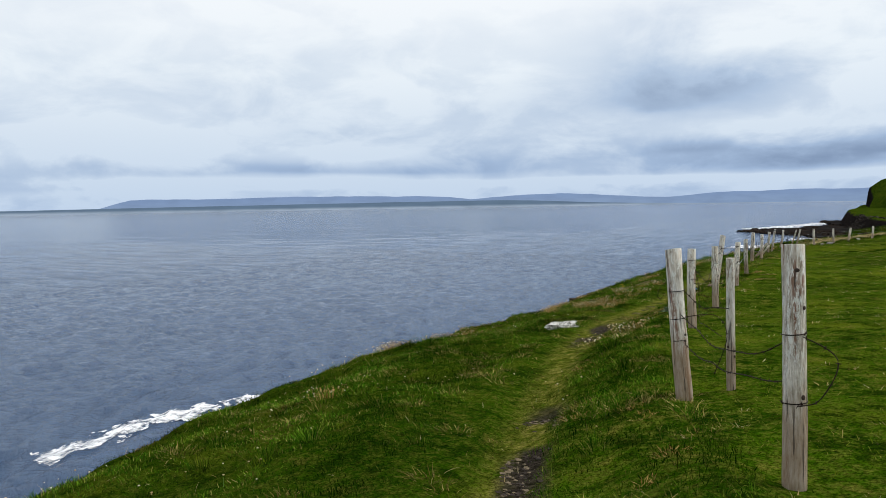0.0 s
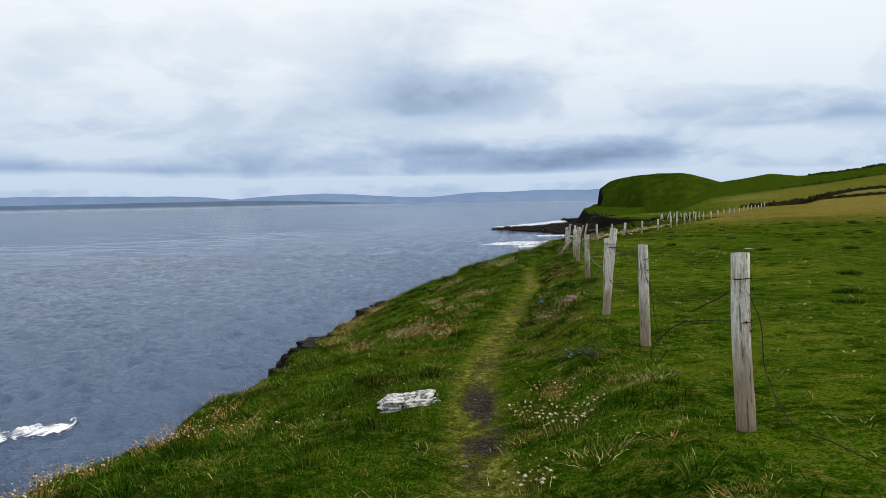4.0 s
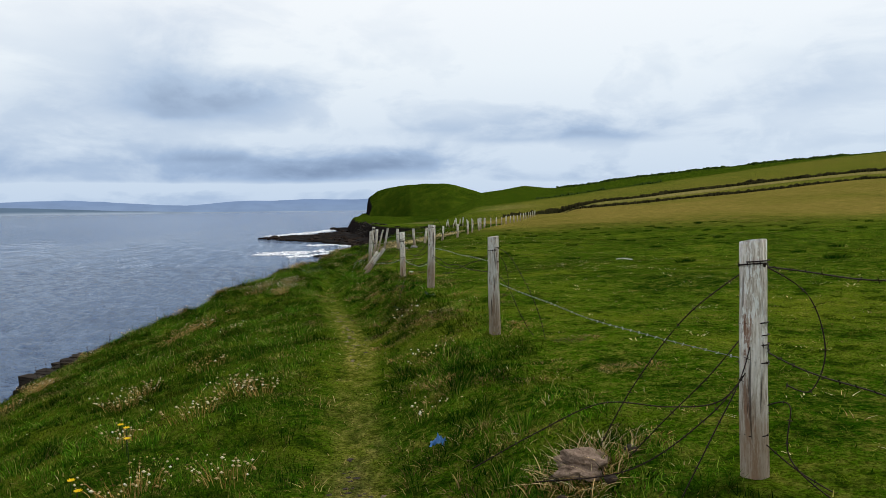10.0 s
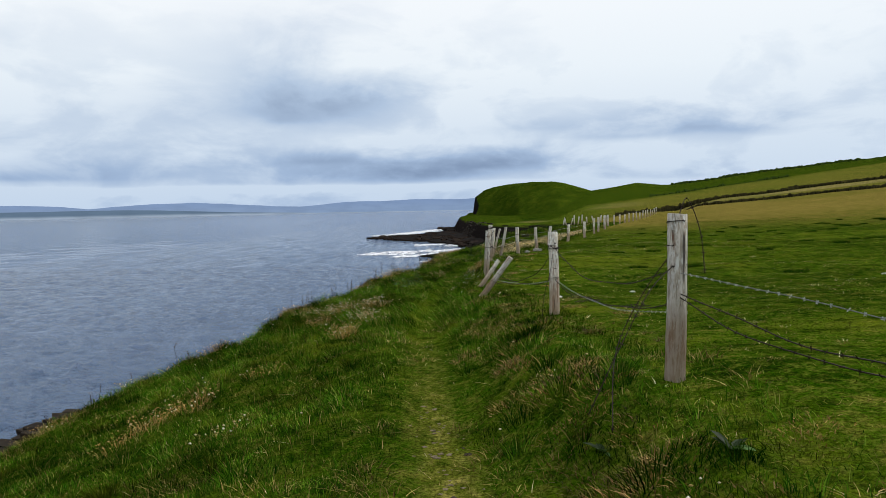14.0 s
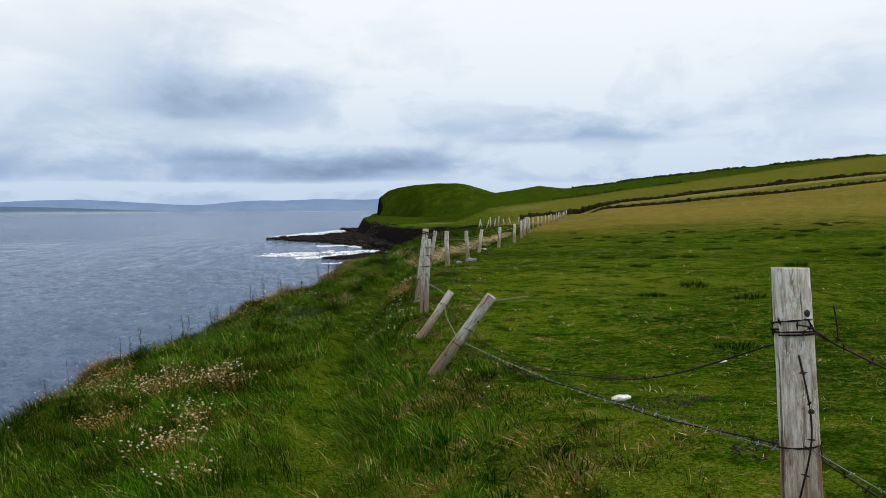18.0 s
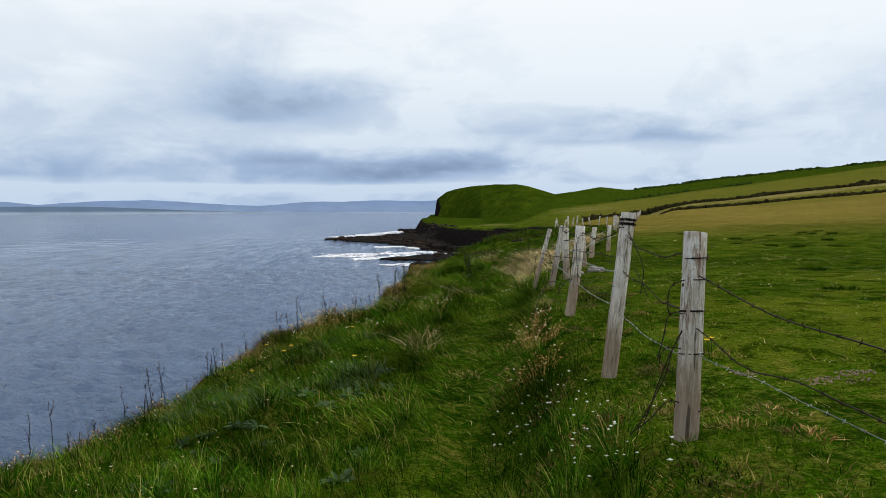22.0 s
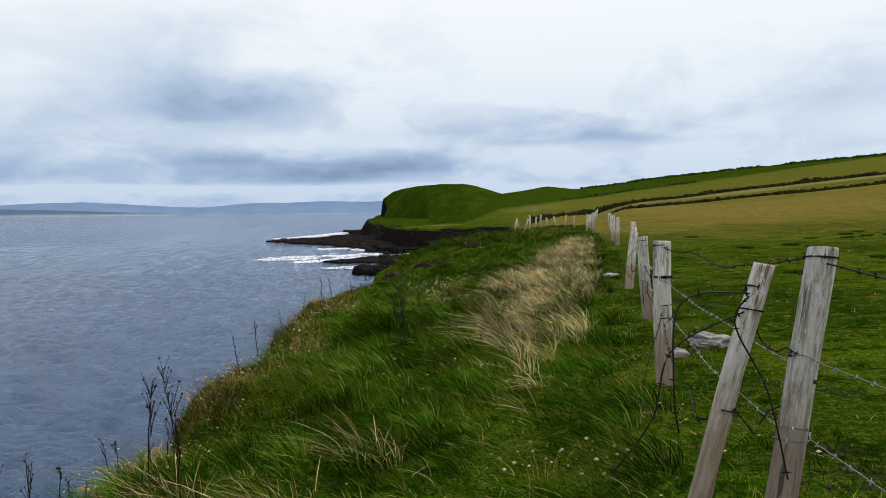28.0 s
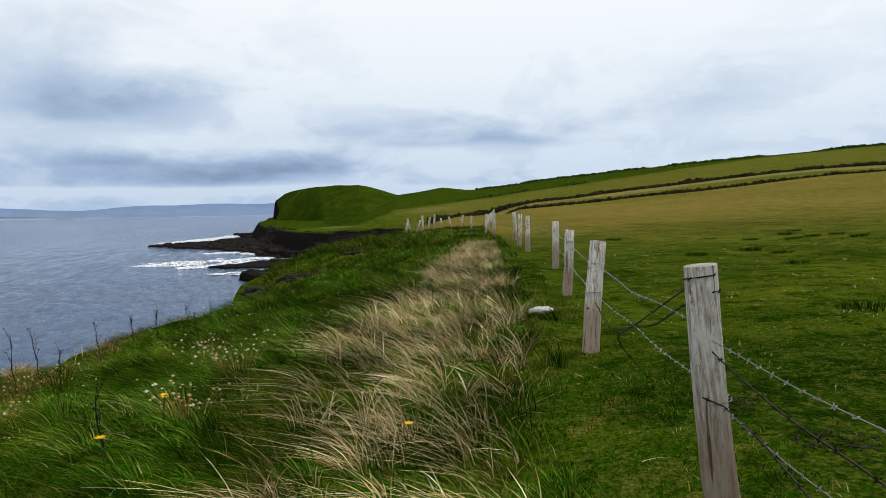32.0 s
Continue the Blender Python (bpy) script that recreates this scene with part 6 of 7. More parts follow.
def white_flowers():
    """Small white flowers dotted through the long grass."""
    x, y, u = scatter(2, 62, -5, 1.2, 7, lambda u, y: (u > edge_u(y) + 0.2) * (np.abs(u) > 0.35) * smooth(rolls(u, y, 1.6, 2, 131), 0.1, 0.7))
    tall = rng.uniform(0.07, 0.14, len(x)) * np.interp(y, (0, 30, 40), (1.0, 1.1, 2.0))
    lean = rng.normal(0, 0.25, (len(x), 2)) * tall[:, None]
    base = on_ground(x, y)
    v, f = blade_arrays(base, lean, tall, np.full(len(x), 0.003), 2)
    b = mesh_object("wild_flowers", v, f, M_LEAF)
    heads_mesh("flower_head", b, base + np.concatenate([lean, (tall * 0.88)[:, None]], 1), 0.010, M_WHITE_PETAL, 0.5)
    return tagged(b, "small white wild flowers dotted through the clifftop grass", "wild flowers", kind="stuff")


white_flowers()
YELLOW = [(-7.07, 21.0, 0.2), (-7.0, 20.85, 0.18), (-7.15, 21.15, 0.2), (-7.09, 20.1, 0.18), (-7.02, 20.0, 0.16), (-7.19, 19.4, 0.16), (-7.33, 19.3, 0.16), (-9.5, 44.6, 0.2), (-8.9, 43.8, 0.2), (-8.85, 43.9, 0.22), (-8.4, 45.4, 0.2), (-5.07, 41.2, 0.14),
          (-5.02, 41.3, 0.12), (-6.38, 54.2, 0.2), (-6.27, 54.95, 0.2), (-6.3, 55.1, 0.16), (-4.99, 54.4, 0.2), (-8.0, 42.9, 0.2), (-9.6, 45.6, 0.2)]
for k, (x, y, h) in enumerate(YELLOW):
    b = plant_base("yellow_flower", x, y)
    top = Vector((random.uniform(-0.03, 0.03), random.uniform(-0.03, 0.03), h))
    ring_mesh("stem", [Vector((0, 0, -0.02)), top * 0.5, top], [0.003, 0.0028, 0.0025], M_LEAF, b, 5, 0, k, False)
    a = np.linspace(0, 6.283, 14, endpoint=False)
    tips = np.stack([np.cos(a) * 0.028, np.sin(a) * 0.028, 0 * a + 0.006 + 0.004 * (np.arange(14) % 2)], 1) + np.array(top)
    c = np.repeat(np.array(top)[None], 14, 0)
    side = np.stack([-np.sin(a) * 0.008, np.cos(a) * 0.008, 0 * a], 1)
    v = np.stack([c, (c + tips) / 2 - side, tips, (c + tips) / 2 + side], 1).reshape(-1, 3)
    mesh_object("petals", v, np.arange(56).reshape(14, 4), M_YELLOW_PETAL, b, False)
    tagged(b, "small yellow hawkbit flower on a thin green stem", "wild flowers", "yellow flowers")


def dead_thistle(x, y, h, branches, seed, label):
    """A black dried stalk with side shoots and seed heads."""
    rnd = random.Random(seed)
    b = plant_base("dead_thistle", x, y)
    lean = Vector((rnd.uniform(-0.16, 0.06), rnd.uniform(-0.1, 0.1), 1)).normalized()
    pts = [lean * (h * s) + Vector((rnd.uniform(-1, 1), rnd.uniform(-1, 1), 0)) * 0.012 for s in (-0.05, 0.2, 0.4, 0.6, 0.8, 1.0)]
    ring_mesh("stalk", pts, [0.0048, 0.0044, 0.004, 0.0034, 0.0028, 0.002], M_DARKSTEM, b, 5, 0.1, seed, False)
    tips = [pts[-1]]
    for k in range(branches):
        s = rnd.uniform(0.35, 0.95)
        p = lean * (h * s)
        a = rnd.uniform(0, 6.283)
        q = p + Vector((math.cos(a) * 0.35, math.sin(a) * 0.35, 0.9)).normalized() * h * rnd.uniform(0.10, 0.26)
        ring_mesh("shoot", [p, p.lerp(q, 0.5) + Vector((0, 0, 0.008)), q], [0.0026, 0.0022, 0.0015], M_DARKSTEM, b, 4, 0, seed + k, False)
        tips.append(q)
    heads_mesh("seed_head", b, np.array([tuple(t) for t in tips]), 0.0075, M_DARKSTEM, 1.5)
    return tagged(b, label, "dead thistle", "dead stalks on the cliff edge")


STALK = "dry blackened dead thistle stalk standing on the grassy edge"
rs = random.Random(5)
for k in range(84):
    y = rs.uniform(40.5, 50.5) if k < 64 else rs.uniform(28, 40)
    u = float(edge_u(y)) + rs.uniform(-0.1, 0.7)
    dead_thistle(float(path_x(y)) + u, y, rs.uniform(0.22, 0.58) * (1.0 if y > 39 else 0.65), rs.randint(1, 4), k, STALK)
for k, (x, y, h, n) in enumerate(((-8.62, 51.3, 0.66, 18), (-8.3, 52.3, 0.5, 3), (-8.25, 52.9, 0.45, 4), (-8.18, 49.42, 0.60, 16), (-7.96, 49.30, 0.62, 16), (-9.0, 49.7, 0.55, 4), (-8.9, 49.5, 0.5, 5), (-6.73, 53.4, 0.5, 12), (-6.68, 53.5, 0.4, 8), (-6.71, 53.44, 0.52, 16), (-6.76, 53.37, 0.46, 14), (-6.70, 53.36, 0.36, 12), (-8.4, 55.4, 0.4, 3), (-8.2, 56.0, 0.42, 3), (-8.0, 56.8, 0.4, 2), (-7.6, 57.6, 0.4, 3),
                                   (-4.03, 60.1, 0.42, 2), (-3.90, 59.5, 0.45, 2), (-2.0, 67.7, 0.5, 3), (-1.9, 67.9, 0.45, 2), (-2.1, 67.5, 0.45, 2), (-1.8, 67.6, 0.5, 2), (-8.15, 58.1, 0.55, 5), (-8.0, 58.3, 0.5, 6), (-7.72, 59.4, 0.5, 6), (-7.5, 59.9, 0.42, 7),
                                   (-7.31, 60.4, 0.5, 8), (-7.0, 61.0, 0.4, 5), (-6.8, 61.6, 0.42, 4), (-8.1, 57.2, 0.5, 3), (-6.5, 54.6, 0.35, 4), (-6.75, 59.9, 0.3, 3))):
    dead_thistle(x, y, h, n, 90 + k, STALK)


def leafy_weed(x, y, n, size, mat=None):
    """A rosette of broad leaves."""
    b = plant_base("broadleaf_weed", x, y)
    for k in range(n):
        a, t = rng.uniform(0, 6.283), rng.uniform(0.35, 0.9)
        L = size * rng.uniform(0.7, 1.2)
        d = np.array([np.cos(a), np.sin(a)])
        s = np.array([-d[1], d[0]])
        rows = []
        for q, w in ((0, 0.1), (0.35, 0.9), (0.7, 0.75), (1.0, 0.08)):
            c = np.array([*(d * L * q * math.cos(t)), L * (q * math.sin(t) - 0.35 * q * q)])
            rows += [c - np.array([*(s * w * L * 0.16), 0]), c - np.array([0, 0, 0.012 * w]), c + np.array([*(s * w * L * 0.16), 0])]
        mesh_object("leaf", np.array(rows), grid_faces(4, 3), mat or M_LEAF, b)
    return tagged(b, "tuft of grey-green leaves in the long grass" if mat else "rosette of broad green dock leaves in the grass", "weeds", "grey-green weeds" if mat else "broad-leaved weeds")


M_SILVER = blade_material("grey_green_leaf", ((0.0, (0.036, 0.090, 0.026)), (0.6, (0.100, 0.175, 0.070)), (1.0, (0.21, 0.29, 0.15))), spec=0.1, tones=(0.6, 1.15))
rs = random.Random(23)
for k in range(30):
    leafy_weed(rs.uniform(-9.2, -7.6), rs.uniform(39.4, 43.2), 20, rs.uniform(0.09, 0.14), M_SILVER)
x, y, u = scatter(42.2, 45.6, -3.4, -0.9, 26, lambda u, y: smooth(rolls(u, y, 1.0, 2, 145), -0.25, 0.1))
grass("silvery_grass", x, y, rng.uniform(0.16, 0.32, len(x)), 0.0052, wind_at(x, y, 1.3), M_SILVER, "long pale grey-green grass combed by the wind", 3, 0.6, 14, 0.10, droop=0.35)
for x, y, n, size in ((-3.5, 13.2, 16, 0.22), (-3.7, 13.5, 14, 0.2), (-4.6, 25.6, 9, 0.12), (-5.0, 26.4, 9, 0.12), (-8.9, 42.3, 16, 0.14), (-8.6, 42.6, 14, 0.13), (-8.2, 43.2, 14, 0.13), (-7.9, 41.9, 14, 0.13), (-9.2, 41.5, 14, 0.13), (-6.75, 53.2, 12, 0.2)):
    leafy_weed(x, y, n, size)

# ---- rocks, litter and the shore ----
def boulder(name, size, mat, seed, parent=None, rough=0.25, detail=2, square=0.0):
    """An uneven stone about the origin."""
    bm = bmesh.new()
    bmesh.ops.create_icosphere(bm, subdivisions=detail + 1, radius=1.0)
    off = Vector((seed * 3.17 % 50, seed * 1.91 % 50, seed * 0.77 % 50))
    for v in bm.verts:
        d = v.co.normalized()
        if square:
            m = max(abs(d.x), abs(d.y), abs(d.z))
            d = d.lerp(d / m, square)
        k = 1 + rough * noise.noise(d * 1.6 + off) + rough * 0.5 * noise.noise(d * 4.0 + off)
        v.co = Vector((d.x * size[0], d.y * size[1], d.z * size[2])) * k
    me = bpy.data.meshes.new(name)
    bm.to_mesh(me)
    bm.free()
    me.materials.append(mat)
    ob = new(name, me)
    if parent:
        ob.parent = parent
    return ob


r = boulder("flat_rock", (0.25, 0.16, 0.078), M_PALE_ROCK, 3, rough=0.38, detail=4, square=0.45)
r.location, r.rotation_euler = (-5.10, 11.85, drop_to_ground(-5.1, 11.85) + 0.01), (0.05, -0.06, 0.25)
tagged(r, "flat pale rock blotched with white lichen in the grass", "rock")
r = boulder("field_stone", (0.17, 0.12, 0.075), M_GREY_ROCK, 9, rough=0.3, detail=3, square=0.5)
r.location, r.rotation_euler = (-4.05, 51.3, drop_to_ground(-4.05, 51.3) + 0.03), (0, 0.1, 0.3)
tagged(r, "grey lichened stone lying in the pasture by the fence", "rock")
r = boulder("field_stone", (0.10, 0.08, 0.06), M_GREY_ROCK, 12, rough=0.3)
r.location = (-4.45, 51.0, drop_to_ground(-4.45, 51.0) + 0.03)
tagged(r, "small grey stone in the short grass", "rock")
M_BONE = plain_material("bleached_white", (0.55, 0.53, 0.47), (0.85, 0.84, 0.78), 0.7, 20, 0.3)
M_BLUE = plain_material("blue_plastic", (0.03, 0.11, 0.30), (0.10, 0.26, 0.50), 0.4, 20, 0.2)
M_DUNG = plain_material("dark_earth", (0.008, 0.006, 0.004), (0.045, 0.029, 0.017), 0.95, 14, 0.9, distance=0.03)
M_CRUMB = plain_material("brown_stone_crumb", (0.05, 0.038, 0.022), (0.24, 0.185, 0.11), 0.95, 40, 0.8)
M_MOUND = plain_material("ant_hill_earth", (0.09, 0.055, 0.038), (0.46, 0.33, 0.235), 0.95, 26, 1.0, distance=0.05)


def bone_stone(x, y, s, label):
    b = new("white_stone")
    b.location = (x, y, drop_to_ground(x, y) + 0.03 * s)
    for k, (dx, dy, sx, sy, sz) in enumerate(((0, 0, 0.11, 0.07, 0.05), (0.10, 0.04, 0.07, 0.06, 0.04), (-0.09, -0.02, 0.06, 0.04, 0.03))):
        o = boulder("lump", (sx * s, sy * s, sz * s), M_BONE, 20 + k, b)
        o.location = (dx * s, dy * s, 0)
    return tagged(b, label, "stone")


bone_stone(-2.92, 58.4, 0.95, "white quartz stone lying in the green grass")
bone_stone(-4.64, 34.05, 0.45, "scrap of white litter in the pasture")
bone_stone(-3.20, 35.69, 0.3, "scrap of white litter in the pasture")
# the earthy hummock below the broken wire
m = boulder("tan_boulder", (0.16, 0.12, 0.065), M_MOUND, 31, rough=0.6, detail=4)
m.location = (-4.10, 19.2, drop_to_ground(-4.1, 19.2) + 0.02)
tagged(m, "rough pinkish tan boulder with dry grass beside the fence", "boulder")
b = plant_base("dry_patch", -4.12, 19.15)
local_grass("dead_grass", b, 320, 0.19, 0.10, 0.0045, (-0.1, 0.0), M_THATCH, 3, 0.9, 0.35, 0.6)
local_grass("russet_grass", b, 160, 0.17, 0.09, 0.0045, (0.1, 0.0), M_RUSSET, 3, 0.9, 0.35, 0.6)
tagged(b, "tangled dead grass grown over the tan boulder", "grass", "dead patches on the bank")
for k in range(5):
    o = boulder("stone", (0.035, 0.03, 0.02), M_DUNG, 40 + k)
    a = k * 1.25
    o.location = (-4.12 + 0.2 * math.cos(a), 19.1 + 0.16 * math.sin(a), drop_to_ground(-4.12 + 0.2 * math.cos(a), 19.1 + 0.16 * math.sin(a)) + 0.03)
    tagged(o, "small dark stone at the foot of a tan boulder", "stone", "stones round the boulder")


def bag(x, y):
    """A crumpled scrap of blue plastic."""
    n = 9
    a, b = np.meshgrid(np.linspace(-1, 1, n), np.linspace(-1, 1, n))
    z = 0.035 * (1 + rolls(a * 2, b * 2, 1.0, 3, 5)) * (1.2 - 0.5 * (a * a + b * b))
    ob = mesh_object("plastic_scrap", np.stack([a * 0.045 + 0.015 * rolls(a, b, 0.7, 2, 6), b * 0.04 + 0.02 * rolls(b, a, 0.7, 2, 8), z], -1), grid_faces(n, n), M_BLUE, None, False)
    ob.location = (x, y, drop_to_ground(x, y) + 0.045)
    return tagged(ob, "crumpled scrap of bright blue plastic in the grass", "litter")


def clods(x, y, s, seed, mat=None):
    """Scuffed earth: many small crumbs over a bare spot."""
    r = np.random.default_rng(seed)
    n = int(110 * s)
    a, d = r.uniform(0, 6.283, n), 0.2 * s * np.sqrt(r.random(n))
    px, py = x + np.cos(a) * d * 1.3, y + np.sin(a) * d
    c = np.stack([px, py, ground_height(px, py) + 0.004], 1)
    unit = np.array([(1, 0, 0), (0, 1, 0), (-1, 0, 0), (0, -1, 0), (0, 0, 0.7), (0, 0, -0.7)], float)
    v = c[:, None] + unit[None] * r.uniform(0.004, 0.013, (n, 1, 1)) * r.uniform(0.6, 1.3, (n, 6, 1))
    tri = np.array([(0, 1, 4), (1, 2, 4), (2, 3, 4), (3, 0, 4), (1, 0, 5), (2, 1, 5), (3, 2, 5), (0, 3, 5)])
    return mesh_object("turned_earth", v.reshape(-1, 3), (np.arange(n)[:, None, None] * 6 + tri[None]).reshape(-1, 3), mat or M_DUNG, None, False)


bag(-4.82, 20.25)
for k, (x, y, s) in enumerate(((-4.5, 33.8, 1.0), (-4.2, 34.0, 0.8), (-4.35, 35.2, 0.8), (-4.9, 47.9, 1.0), (-4.75, 48.4, 0.8), (-3.9, 49.6, 0.7), (-3.1, 53.6, 0.8), (-3.2, 54.3, 0.6), (-4.3, 32.6, 0.9), (-3.9, 31.6, 0.7))):
    o = clods(x, y, s, k)
    tagged(o, "patch of dark scuffed earth in the pasture", "earth", "scuffed patches", "stuff")
for k, (x, y, s) in enumerate(((-4.5, 40.5, 0.85), (-4.25, 40.7, 0.55), (-4.95, 40.85, 0.4))):
    o = clods(x, y, s, 30 + k, M_MOUND)
    tagged(o, "patch of pale broken stone in the pasture", "stones", "pale stone patches", "stuff")
# loose stones on the path
rs = random.Random(9)
for k in range(48):
    y = rs.choice((rs.uniform(2.8, 6.0), rs.uniform(9.8, 13), rs.uniform(15, 20), rs.uniform(24, 28)))
    x = float(path_x(y) + path_mid(y)) + rs.uniform(-0.2, 0.2)
    s = rs.uniform(0.010, 0.024)
    o = boulder("path_stone", (s * 1.4, s, s * 0.5), M_CRUMB if rs.random() < 0.3 else M_DUNG, 80 + k, rough=0.3, detail=1)
    o.location, o.rotation_euler = (x, y, drop_to_ground(x, y) - s * 0.05), (0, 0, rs.uniform(0, 3))
    tagged(o, "small worn stone set in the trodden path", "stone", "stones on the path")


def path_rubble(y0, y1, n, spread, mat, label, seed):
    """Flat crumbs of stone trodden into the path."""
    r = np.random.default_rng(seed)
    y = r.uniform(y0, y1, n)
    x = path_x(y) + path_mid(y) + 0.06 * rolls(y * 0, y, 2, 2, 5) + r.normal(0, spread, n)
    kept = (bare_amount(lateral(x, y), y) > 0.25) | (y > 22)
    x, y, n = x[kept], y[kept], int(kept.sum())
    size = r.uniform(0.005, 0.020, n) * r.uniform(0.5, 1.0, n)
    box = np.array([(a, b, c) for c in (-0.3, 0.35) for a, b in ((-1, -1), (1, -1), (1, 1), (-1, 1))], float)
    v = box[None] * r.uniform(0.65, 1.1, (n, 8, 1)) * size[:, None, None]
    a = r.uniform(0, 6.283, n)
    ca, sa = np.cos(a)[:, None], np.sin(a)[:, None]
    v = np.stack([(v[..., 0] * ca - v[..., 1] * sa) * 1.3, v[..., 0] * sa + v[..., 1] * ca, v[..., 2]], -1) + on_ground(x, y, 0.0)[:, None]
    quad = np.array([(4, 5, 6, 7), (0, 1, 5, 4), (1, 2, 6, 5), (2, 3, 7, 6), (3, 0, 4, 7)])
    ob = mesh_object("path_rubble", v.reshape(-1, 3), (np.arange(n)[:, None, None] * 8 + quad[None]).reshape(-1, 4), mat, None, False)
    return tagged(ob, label, "stones", "trodden stony patches", "stuff")


for k, (y0, y1, n, spread, mat) in enumerate(((2.6, 5.6, 200, 0.10, M_CRUMB), (2.6, 5.6, 340, 0.12, M_DUNG), (10.2, 12.8, 420, 0.10, M_DUNG), (15, 20.6, 300, 0.10, M_DUNG), (23.4, 28.4, 110, 0.07, M_CRUMB))):
    path_rubble(y0, y1, n, spread, mat, "brown stone crumbs trodden into the path" if mat is M_CRUMB else "dark earth crumbs trodden into the path", 60 + k)
stick = ring_mesh("stick", [(-0.22, 0, 0.05), (-0.05, 0.02, 0.07), (0.12, -0.02, 0.05), (0.26, 0.03, 0.03)], [0.012, 0.016, 0.014, 0.008], M_BONE, None, 6, 0.15, 4, False)
stick.location = (1.6, 36.4, drop_to_ground(1.6, 36.4))
tagged(stick, "bleached branch lying in the pasture", "branch")


def split_block(size, mat, seed, parent):
    """An angular block: the hull of points strewn near the sides of a box."""
    rnd = random.Random(seed)
    bm = bmesh.new()
    for sx, sy, sz in itertools.product((-1, 1), repeat=3):
        for _ in range(3):
            c = [sx, sy, sz]
            for a in range(3):
                c[a] *= rnd.uniform(0.72, 1.05)
            bm.verts.new((c[0] * size[0], c[1] * size[1], c[2] * size[2]))
    bmesh.ops.convex_hull(bm, input=bm.verts)
    bmesh.ops.delete(bm, geom=[v for v in bm.verts if not v.link_faces], context="VERTS")
    me = bpy.data.meshes.new("block")
    bm.to_mesh(me)
    bm.free()
    me.materials.append(mat)
    ob = new("block", me)
    ob.parent = parent
    return ob


def outcrop(x, y, z, beds, size, turn, seed):
    """Cracked beds of dark rock standing out of the turf edge, the top one at height z."""
    rnd = random.Random(seed)
    b = new("rock_outcrop")
    b.location, b.rotation_euler = (x, y, z), (0, 0, turn)
    h = 0.0
    for k in range(beds):
        t = rnd.uniform(0.13, 0.26)
        length, at = size * rnd.uniform(0.95, 1.3), 0.0
        while at < 2 * length:
            w = rnd.uniform(0.25, 0.6) * size
            deep = size * rnd.uniform(0.55, 1.0)
            o = split_block((deep, w * 0.55, t * 0.58), M_CRAG, rnd.randrange(10 ** 6), b)
            o.location = (size * rnd.uniform(-0.15, 0.1) - 0.13 * k, at - length + w * 0.5, -h - t * 0.5 + rnd.uniform(-0.03, 0.03))
            o.rotation_euler = (rnd.uniform(-0.08, 0.08), 0.08 + rnd.uniform(-0.08, 0.08), rnd.uniform(-0.25, 0.25))
            at += w * 1.05
        h += t * 0.92
    return tagged(b, "dark blocky rock breaking from the grassy cliff edge", "rock outcrop", "outcrops on the cliff edge")


OUTCROPS = [(-13.0, 27.8, -3.40, 6, 0.85, 0.2), (-12.6, 28.8, -3.36, 5, 0.65, 0.1), (-12.9, 25.7, -3.95, 6, 0.9, 0.0), (-12.3, 26.6, -3.62, 5, 0.75, 0.3), (-12.0, 23.4, -3.45, 5, 0.65, 0.2),
            (-12.7, 30.0, -3.20, 4, 0.42, 0.1), (-13.0, 31.0, -3.36, 4, 0.5, 0.2), (-12.9, 33.0, -3.08, 5, 0.65, -0.1), (-12.6, 33.9, -2.95, 5, 0.55, 0.1)]
for k, (x, y, z, beds, size, turn) in enumerate(OUTCROPS):
    outcrop(x, y, z, beds, size, turn, 200 + k)


# the undercut earth bank of the next point, with turf hanging over it
for k, (x, y, z, s) in enumerate(((-7.2, 80.2, -3.0, 0.5), (-6.75, 78.6, -2.85, 0.55), (-6.3, 76.6, -2.75, 0.5), (-5.9, 75.8, -2.62, 0.45), (-5.5, 75.2, -2.55, 0.4), (-5.1, 75.0, -2.45, 0.35), (-3.4, 79.6, -2.05, 0.35), (-2.9, 80.2, -1.95, 0.3))):
    o = boulder("earth_bank", (s * 1.1, s * 0.7, s * 0.55), M_DUNG, 260 + k, rough=0.5, detail=3, square=0.4)
    o.location = (x, y, drop_to_ground(x, y) - 0.13)
    tagged(o, "dark undercut earth face below the grassy point", "earth bank", "earth faces of the point")
    b = plant_base("straw_tuft", x + 0.15, y + 0.3)
    local_grass("dry_straw", b, 60, s * 0.8, 0.3, 0.010, (-0.3, -0.5), M_THATCH, 3, 0.9)
    local_grass("green_grass", b, 120, s * 1.0, 0.34, 0.011, (-0.4, -0.4), M_GRASS, 3, 0.9)
    tagged(b, "tuft of dry straw-coloured grass among green blades", "grass", "dry grass tufts")
rs = random.Random(55)
for k in range(36):
    y = rs.uniform(76, 100)
    x = float(np.interp(y, SHORE_Y, SHORE_X)) + rs.uniform(0.6, 7.5)
    b = plant_base("rough_tussock", x, y)
    s = rs.uniform(0.35, 0.8)
    local_grass("green_grass", b, 260, s, s * 0.75, 0.016, (-0.4, -0.1), M_GRASS, 3, 0.8)
    if rs.random() < 0.5:
        local_grass("dry_straw", b, 90, s * 0.9, s * 0.7, 0.014, (-0.3, -0.2), M_THATCH, 3, 0.9)
    tagged(b, "large dark tussock on the lumpy grass of the point", "grass", "tussocks on the point")


# ---- reefs and surf ----
def polar(az, d):
    a = radians(az)
    return -5.5 - math.sin(a) * d, 50.7 + math.cos(a) * d


def inside(px, py, poly):
    c = np.zeros(px.shape, bool)
    for (x0, y0), (x1, y1) in zip(poly, poly[1:] + poly[:1]):
        c ^= ((y0 > py) != (y1 > py)) & (px < (x1 - x0) * (py - y0) / (y1 - y0 + 1e-9) + x0)
    return c


